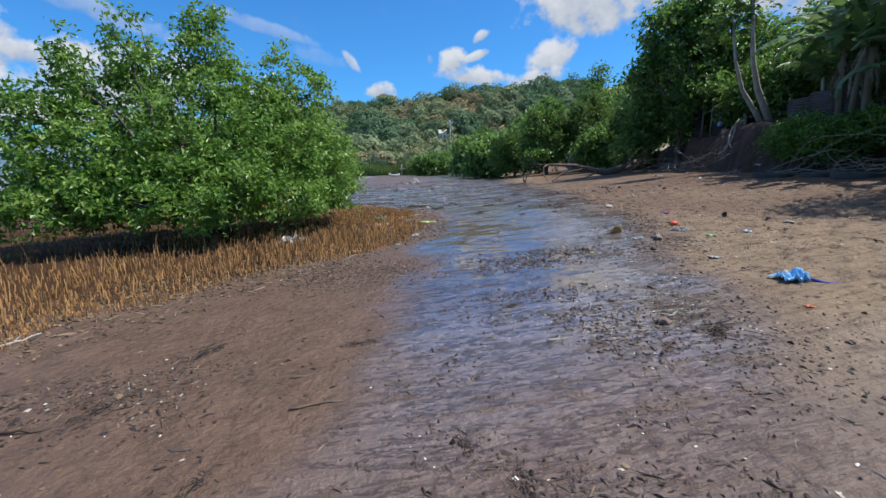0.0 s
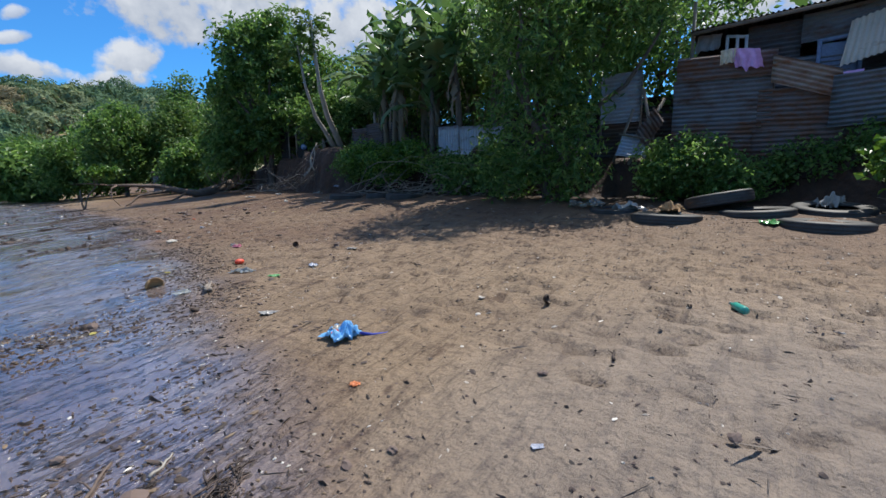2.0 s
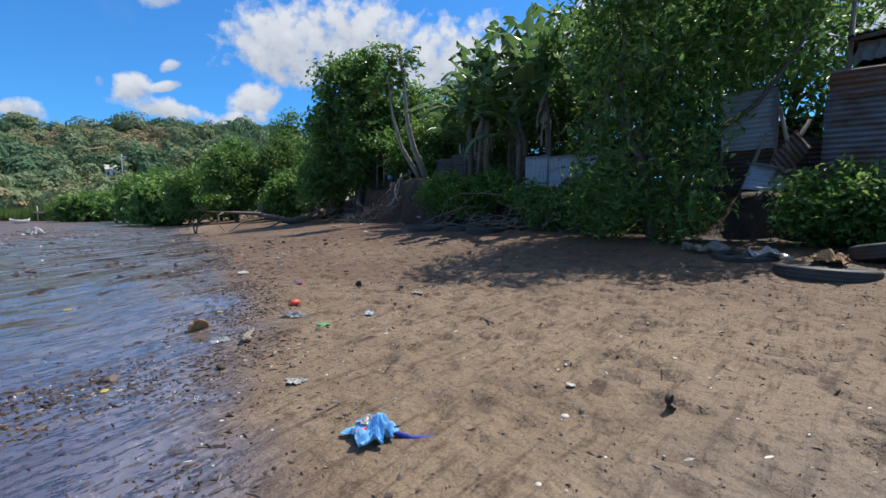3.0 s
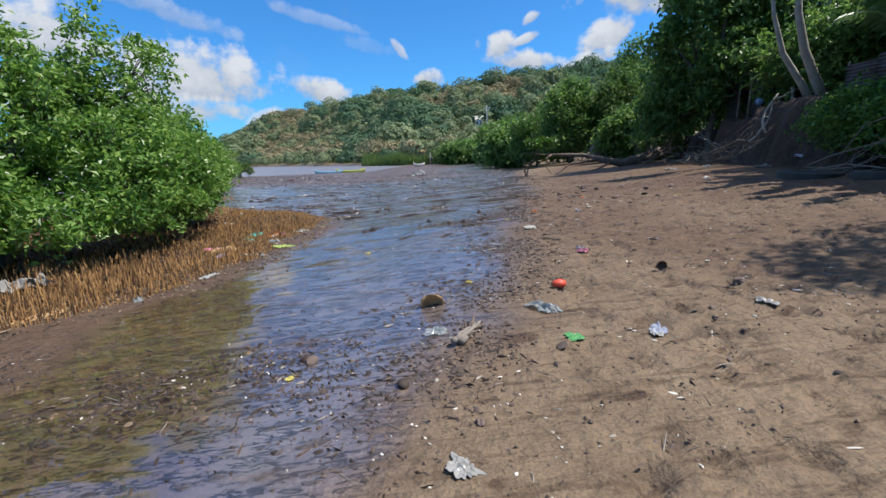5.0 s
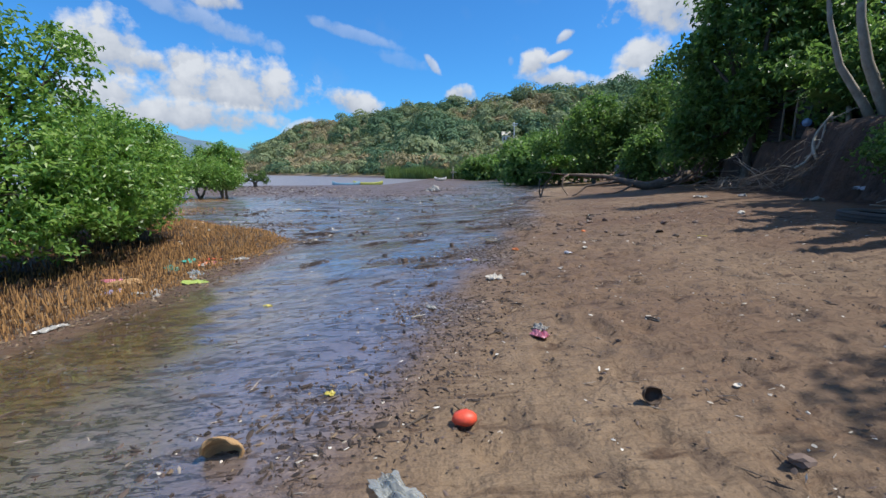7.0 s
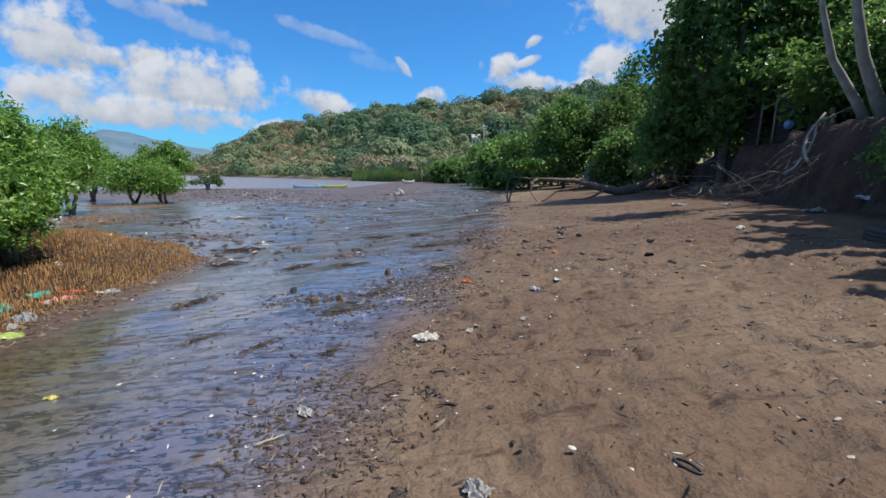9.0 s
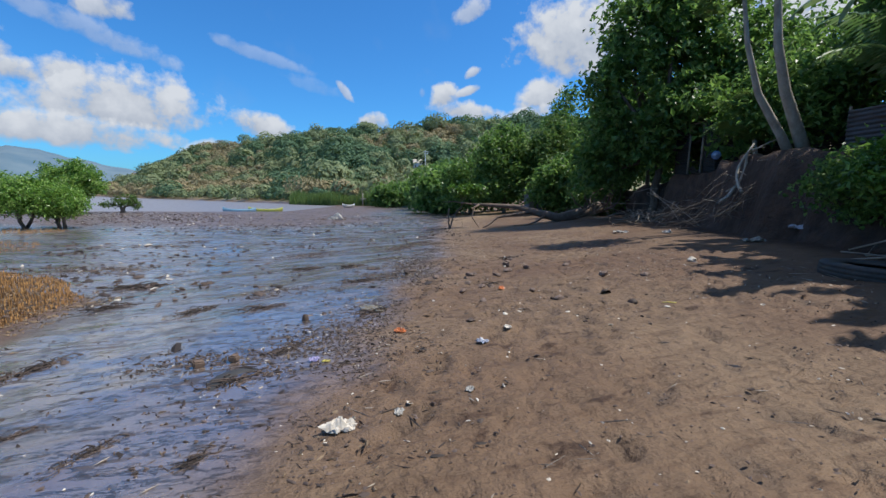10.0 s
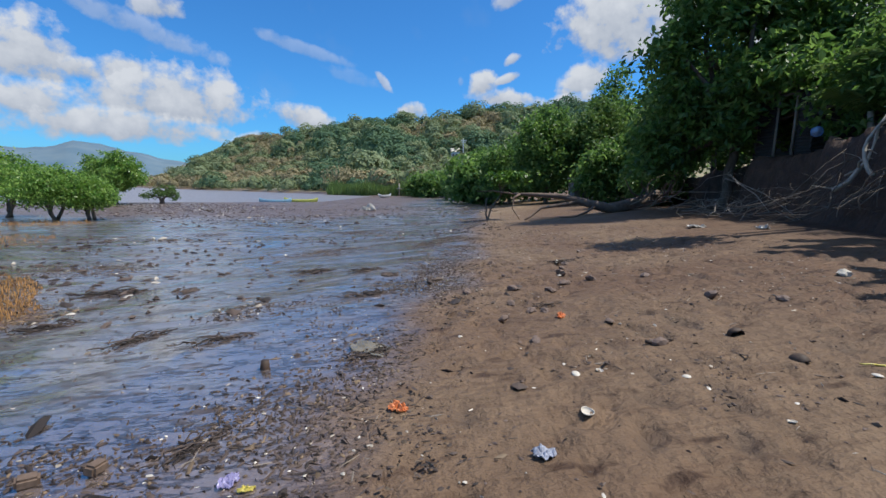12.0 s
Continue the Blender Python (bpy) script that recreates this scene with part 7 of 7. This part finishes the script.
# black sole
w = Wood()
w.tube([(0.05 * math.cos(a) * (1 + 0.2 * math.sin(a)), 0.13 * math.sin(a), 0.012) for a in [2 * math.pi * k / 24 for k in range(25)]], [0.013] * 25, 6, False)
put("sandal_sole", w.mesh("sandal_sole", M_RUBBER), 7.96, 10.13, "black rubber sandal sole rim on sand", "sandal", 0.5, (0, 0), 0.0, 0.5)
put("half_tyre", TYRE_MID, 5.96, 13.11, "small tyre sunk in weed and mud", "tyre", 0.2, (0.1, 0.06), -0.135, 0.62)
w = Wood()
w.tube([(0, 0, -0.1), (0, 0, 0.02), (0.005, 0, 0.09)], [0.055, 0.05, 0.04], 8)
put("stake", w.mesh("stake", M_NUT), 6.23, 14.9, "short dark stake stub standing in mud", "stake", 0.0, (0, 0), 0.0, 0.8)


def stick_mesh(name, length, r, mat, seed):
    rng = random.Random(seed)
    w = Wood()
    p = w.limb((-length / 2, 0, r), (length / 2, 0, r * 1.3), r, r * 0.5, rng, 0.06, 6, 6)
    w.limb(p[3], p[3] + Vector((0.18 * length, 0.2 * length, 0.01)), r * 0.6, r * 0.3, rng, 0.1, 3, 5)
    return w.mesh(name, mat)


for k, (x, y, ln, r, mat, a) in enumerate(((0.19, 4.0, 0.36, 0.010, M_DRIFT, 0.1), (-1.71, 4.06, 0.34, 0.012, M_NUT, 0), (0.09, 4.47, 0.3, 0.009, M_DRIFT, 0.1), (3.09, 4.82, 0.45, 0.012, M_DRIFT, 0.9), (3.36, 4.71, 0.2, 0.01, M_PALEBARK, 0.6), (5.61, 2.95, 0.2, 0.012, M_NUT, 0.2),
                                           (6.59, 10.09, 0.2, 0.008, M_NUT, 0.7), (9.41, 14.57, 0.24, 0.018, M_NUT, 0.1), (2.18, 4.54, 0.24, 0.012, M_PALEBARK, 0.1), (-2.93, 5.84, 0.45, 0.02, M_PALEBARK, 1.0), (5.87, 10.67, 0.16, 0.01, M_PALEBARK, 0.6), (10.38, 13.77, 0.15, 0.009, F_YELLOW, 2.8), (2.9, 4.1, 0.4, 0.012, M_NUT, 0.7), (7.2, 6.0, 0.3, 0.008, M_DRIFT, 1.2))):
    put("stick", stick_mesh("stick", ln, r, mat, k), x, y, "yellow plastic tube on the sand" if mat is F_YELLOW else ("pale bare stick lying on the beach" if mat is M_PALEBARK else "dark bare stick lying on the beach"), "stick", a, (0, 0), -0.002, 1.0, "driftwood sticks")


# split end of a branch on the wet mud
rng5 = random.Random(77)
chunk = thing("driftwood_chunk", (5.2, 7.68, gz(5.2, 7.68)), "pale split driftwood chunk lying on wet mud", "driftwood", turn=1.05)
for q in range(7):
    w = Wood()
    w.limb((-0.2 + rng5.uniform(0, 0.1), rng5.uniform(-0.03, 0.03), 0.015 + rng5.uniform(0, 0.03)), (0.1 + rng5.uniform(0, 0.12), rng5.uniform(-0.03, 0.03), 0.02 + rng5.uniform(0, 0.04)), 0.026, 0.012, rng5, 0.08, 6, 6)
    part("strand", w.mesh("strand", M_TWIG), chunk)
for a, b, r in (((0.1, 0.02, 0.05), (0.27, 0.05, 0.09), 0.022), ((0.1, -0.02, 0.04), (0.24, -0.05, 0.03), 0.018), ((0.06, 0.03, 0.05), (0.17, 0.09, 0.07), 0.014), ((-0.05, -0.03, 0.04), (0.06, -0.08, 0.05), 0.012)):
    w = Wood()
    w.limb(a, b, r, r * 0.35, rng5, 0.15, 4, 6)
    part("splinter", w.mesh("splinter", M_DRIFT), chunk, "dark rotten splinter")


def weed_mesh(seed, r, n):
    rng = random.Random(seed)
    w = Wood()
    for k in range(n):
        a = rng.uniform(0, 6.28)
        d = rng.uniform(0, r)
        p = Vector((d * math.cos(a) * 1.6, d * math.sin(a) * 0.6, rng.uniform(0, 0.014)))
        q = p + Vector((rng.uniform(-1, 1) * r * 0.9, rng.uniform(-1, 1) * r * 0.35, rng.uniform(-0.012, 0.014)))
        w.limb(p, q, rng.uniform(0.003, 0.008), 0.002, rng, 0.35, 5, 4)
    return w.mesh("weed_clump", M_DEBRIS)


weeds = [weed_mesh(k, 0.16, 70) for k in range(4)]
for k, (x, y, s, a) in enumerate(((3.25, 4.6, 0.7, 0.2), (3.49, 4.28, 1.0, 0.5), (2.12, 5.56, 0.6, 0), (0.47, 5.07, 0.8, 0.3), (-0.34, 3.34, 0.7, 1.1), (1.33, 2.98, 0.6, 1.4), (1.1, 3.4, 0.6, 1.6), (3.43, 4.18, 0.9, 0.6), (7.18, 15.04, 1.3, 0.4), (5.68, 20.33, 2.0, 0.2), (10.21, 18.77, 1.3, 0.1), (5.9, 13.15, 1.3, 0.6), (5.3, 12.2, 0.9, 1.0), (6.2, 13.8, 1.0, 0.9), (6.0, 12.0, 0.8, 0.8), (4.6, 12.6, 1.0, 0.9), (3.8, 14.2, 1.5, 1.0), (4.6, 16.2, 1.6, 0.9), (3.0, 17.2, 1.9, 0.5), (5.6, 15.8, 1.6, 0.3), (7.0, 17.4, 1.8, 0.2), (2.4, 19.4, 2.6, 0.2), (6.8, 19.6, 1.8, 0.1), (9.0, 16.0, 1.0, 0.3), (-1.3, 4.3, 0.9, 0.9), (-0.9, 5.2, 0.9, 1.0))):
    put("weed_clump", weeds[k % 4], x, y, "tangle of dark rotting weed on the mud", "seaweed", a, (0, 0), -0.004, s, "", "stuff")


# ---------------------------------------------------------------- fine litter strewn over the beach
def scatter(n, density, area, seed):
    rs = np.random.RandomState(seed)
    X, Y = np.empty(0), np.empty(0)
    while len(X) < n:
        a, b = rs.uniform(area[0], area[1], n), rs.uniform(area[2], area[3], n)
        k = rs.uniform(0, 1, n) < density(a, b)
        X, Y = np.concatenate([X, a[k]]), np.concatenate([Y, b[k]])
    return X[:n], Y[:n], rs


def chips(name, label, category, X, Y, rs, length, width, height, mat, spread=0.5):
    """Lumps and splinters: each a small uneven solid resting on the ground."""
    n = len(X)
    Z = ground_z(X, Y)
    a = rs.uniform(0, 2 * math.pi, n)
    ln = length * np.exp(rs.normal(0, spread, n))
    wd, ht = width * np.exp(rs.normal(0, spread, n)), height * np.exp(rs.normal(0, spread * 0.7, n))
    u = np.stack([np.cos(a), np.sin(a), rs.normal(0, 0.12, n)], -1)
    s = np.stack([-np.sin(a), np.cos(a), rs.normal(0, 0.12, n)], -1)
    c = np.stack([X, Y, Z + ht * 0.3], -1)
    up = np.array([0, 0, 1.0])
    v = np.empty((n, 8, 3))
    for k, (fu, fs, fz) in enumerate(((-1, -0.2, 0), (-0.3, -1, 0.1), (0.6, -0.8, -0.1), (1, 0.1, 0.1), (0.3, 1, 0), (-0.6, 0.9, 0.1))):
        j = rs.uniform(0.7, 1.2, (n, 1))
        v[:, k] = c + u * (fu * ln * 0.5)[:, None] * j + s * (fs * wd * 0.5)[:, None] * j + up * (fz * ht)[:, None]
    v[:, 6] = c + up * (ht * rs.uniform(0.6, 1.0, n))[:, None] + u * (rs.uniform(-0.2, 0.2, n) * ln)[:, None]
    v[:, 7] = c - up * (ht * 0.8)[:, None]
    q = np.arange(n)[:, None] * 8
    f = np.concatenate([q + np.array([[k, (k + 1) % 6, 6]]) for k in range(6)] + [q + np.array([[(k + 1) % 6, k, 7]]) for k in range(6)])
    tagged(new(name, mesh_from(name, v.reshape(-1, 3), f, mat, False)), label, category, kind="stuff")


def drift_line(x, y):
    """Where the tide leaves its rubbish: the edge of the wet sheet, the near foreground, bars in the channel."""
    wr = np.interp(y, WET_RY, WET_RX)
    clump = np.clip(0.5 + 0.9 * vnoise(x, y, 0.9, 61) + 0.5 * vnoise(x, y, 0.3, 62), 0, 1)
    edge = np.exp(-((x - wr + 0.5) / 0.75) ** 2) * (0.2 + 0.8 * smooth((y - 7.5) / 3))
    fore = np.exp(-((x - 1.2 - 0.2 * y) / 1.0) ** 2) * (y < 6) + 0.8 * np.exp(-((x + 1.2) / 0.5) ** 2) * (y < 6)
    bars = np.clip(vnoise(x * 0.6, y * 1.6, 1.7, 63) - 0.1, 0, 1) * (x < wr) * 1.2
    return np.clip((edge * 0.8 + fore * 0.8 + bars) * clump, 0.015, 1) * (x > np.interp(y, WET_LY, WET_LX) - 2.5) / (1 + np.clip(y - 20, 0, 99) * 0.06)


def dry_side(x, y):
    wr = np.interp(y, WET_RY, WET_RX)
    return np.where(x > wr - 1.5, np.clip(0.35 + 0.5 * vnoise(x, y, 0.8, 71) + 0.3 * vnoise(x, y, 0.25, 72), 0.04, 1), 0.05)


chips("drift_debris", "dark rotting debris left by the tide", "debris", *scatter(38000, drift_line, (-3, 12, 1.6, 36), 81), 0.034, 0.012, 0.007, M_DEBRIS, 0.62)
chips("leaf_litter", "brown leaves and bark strewn on mud", "leaf litter", *scatter(4200, drift_line, (-3, 12, 1.6, 34), 82), 0.036, 0.016, 0.008, M_LITTERLEAF)
chips("pebbles", "small dark pebbles scattered over the sand", "pebbles", *scatter(9000, dry_side, (1, 14, 0.2, 26), 83), 0.019, 0.018, 0.008, M_STONE, 0.45)
chips("shell_chips", "white chips of shell scattered over the beach", "shell chips", *scatter(3000, lambda x, y: np.maximum(dry_side(x, y) * 0.6, drift_line(x, y)), (-2, 13, 1.0, 26), 84), 0.022, 0.013, 0.006, M_SHELL, 0.55)
chips("twig_litter", "thin pale and brown twigs strewn on sand", "twigs", *scatter(1700, lambda x, y: np.maximum(dry_side(x, y) * 0.7, drift_line(x, y)), (-2, 14, 1.2, 26), 85), 0.11, 0.006, 0.006, M_TWIG, 0.5)
chips("mud_flotsam", "dark clods and flotsam across the mudflat", "debris", *scatter(3800, lambda x, y: np.clip(0.3 + 0.9 * vnoise(x * 0.5, y * 1.3, 4, 64), 0.02, 1) * (x < np.interp(y, WET_RY, WET_RX) + 1), (-28, 16, 14, 64), 86), 0.17, 0.075, 0.03, M_DEBRIS, 0.5)
chips("mud_plastic", "pale scraps of plastic across the mudflat", "litter", *scatter(230, lambda x, y: np.clip(0.2 + 0.9 * vnoise(x * 0.5, y * 1.3, 4, 64), 0.02, 1) * (x < np.interp(y, WET_RY, WET_RX) + 2), (-28, 18, 16, 64), 87), 0.16, 0.09, 0.04, M_SHELL, 0.5)
chips("root_litter", "leaves and bark caught among the breathing roots", "leaf litter", *scatter(7000, lambda x, y: np.clip(1.2 - np.abs(x - np.interp(y, [3, 5.7, 8.45, 10.5, 13, 18, 22], [-5.5, -2.9, -0.9, 1.1, 2.0, 1.9, -2]) + 0.6) / 1.4, 0, 1), (-9, 2.6, 4, 22), 88), 0.06, 0.025, 0.016, M_LITTERLEAF, 0.5)
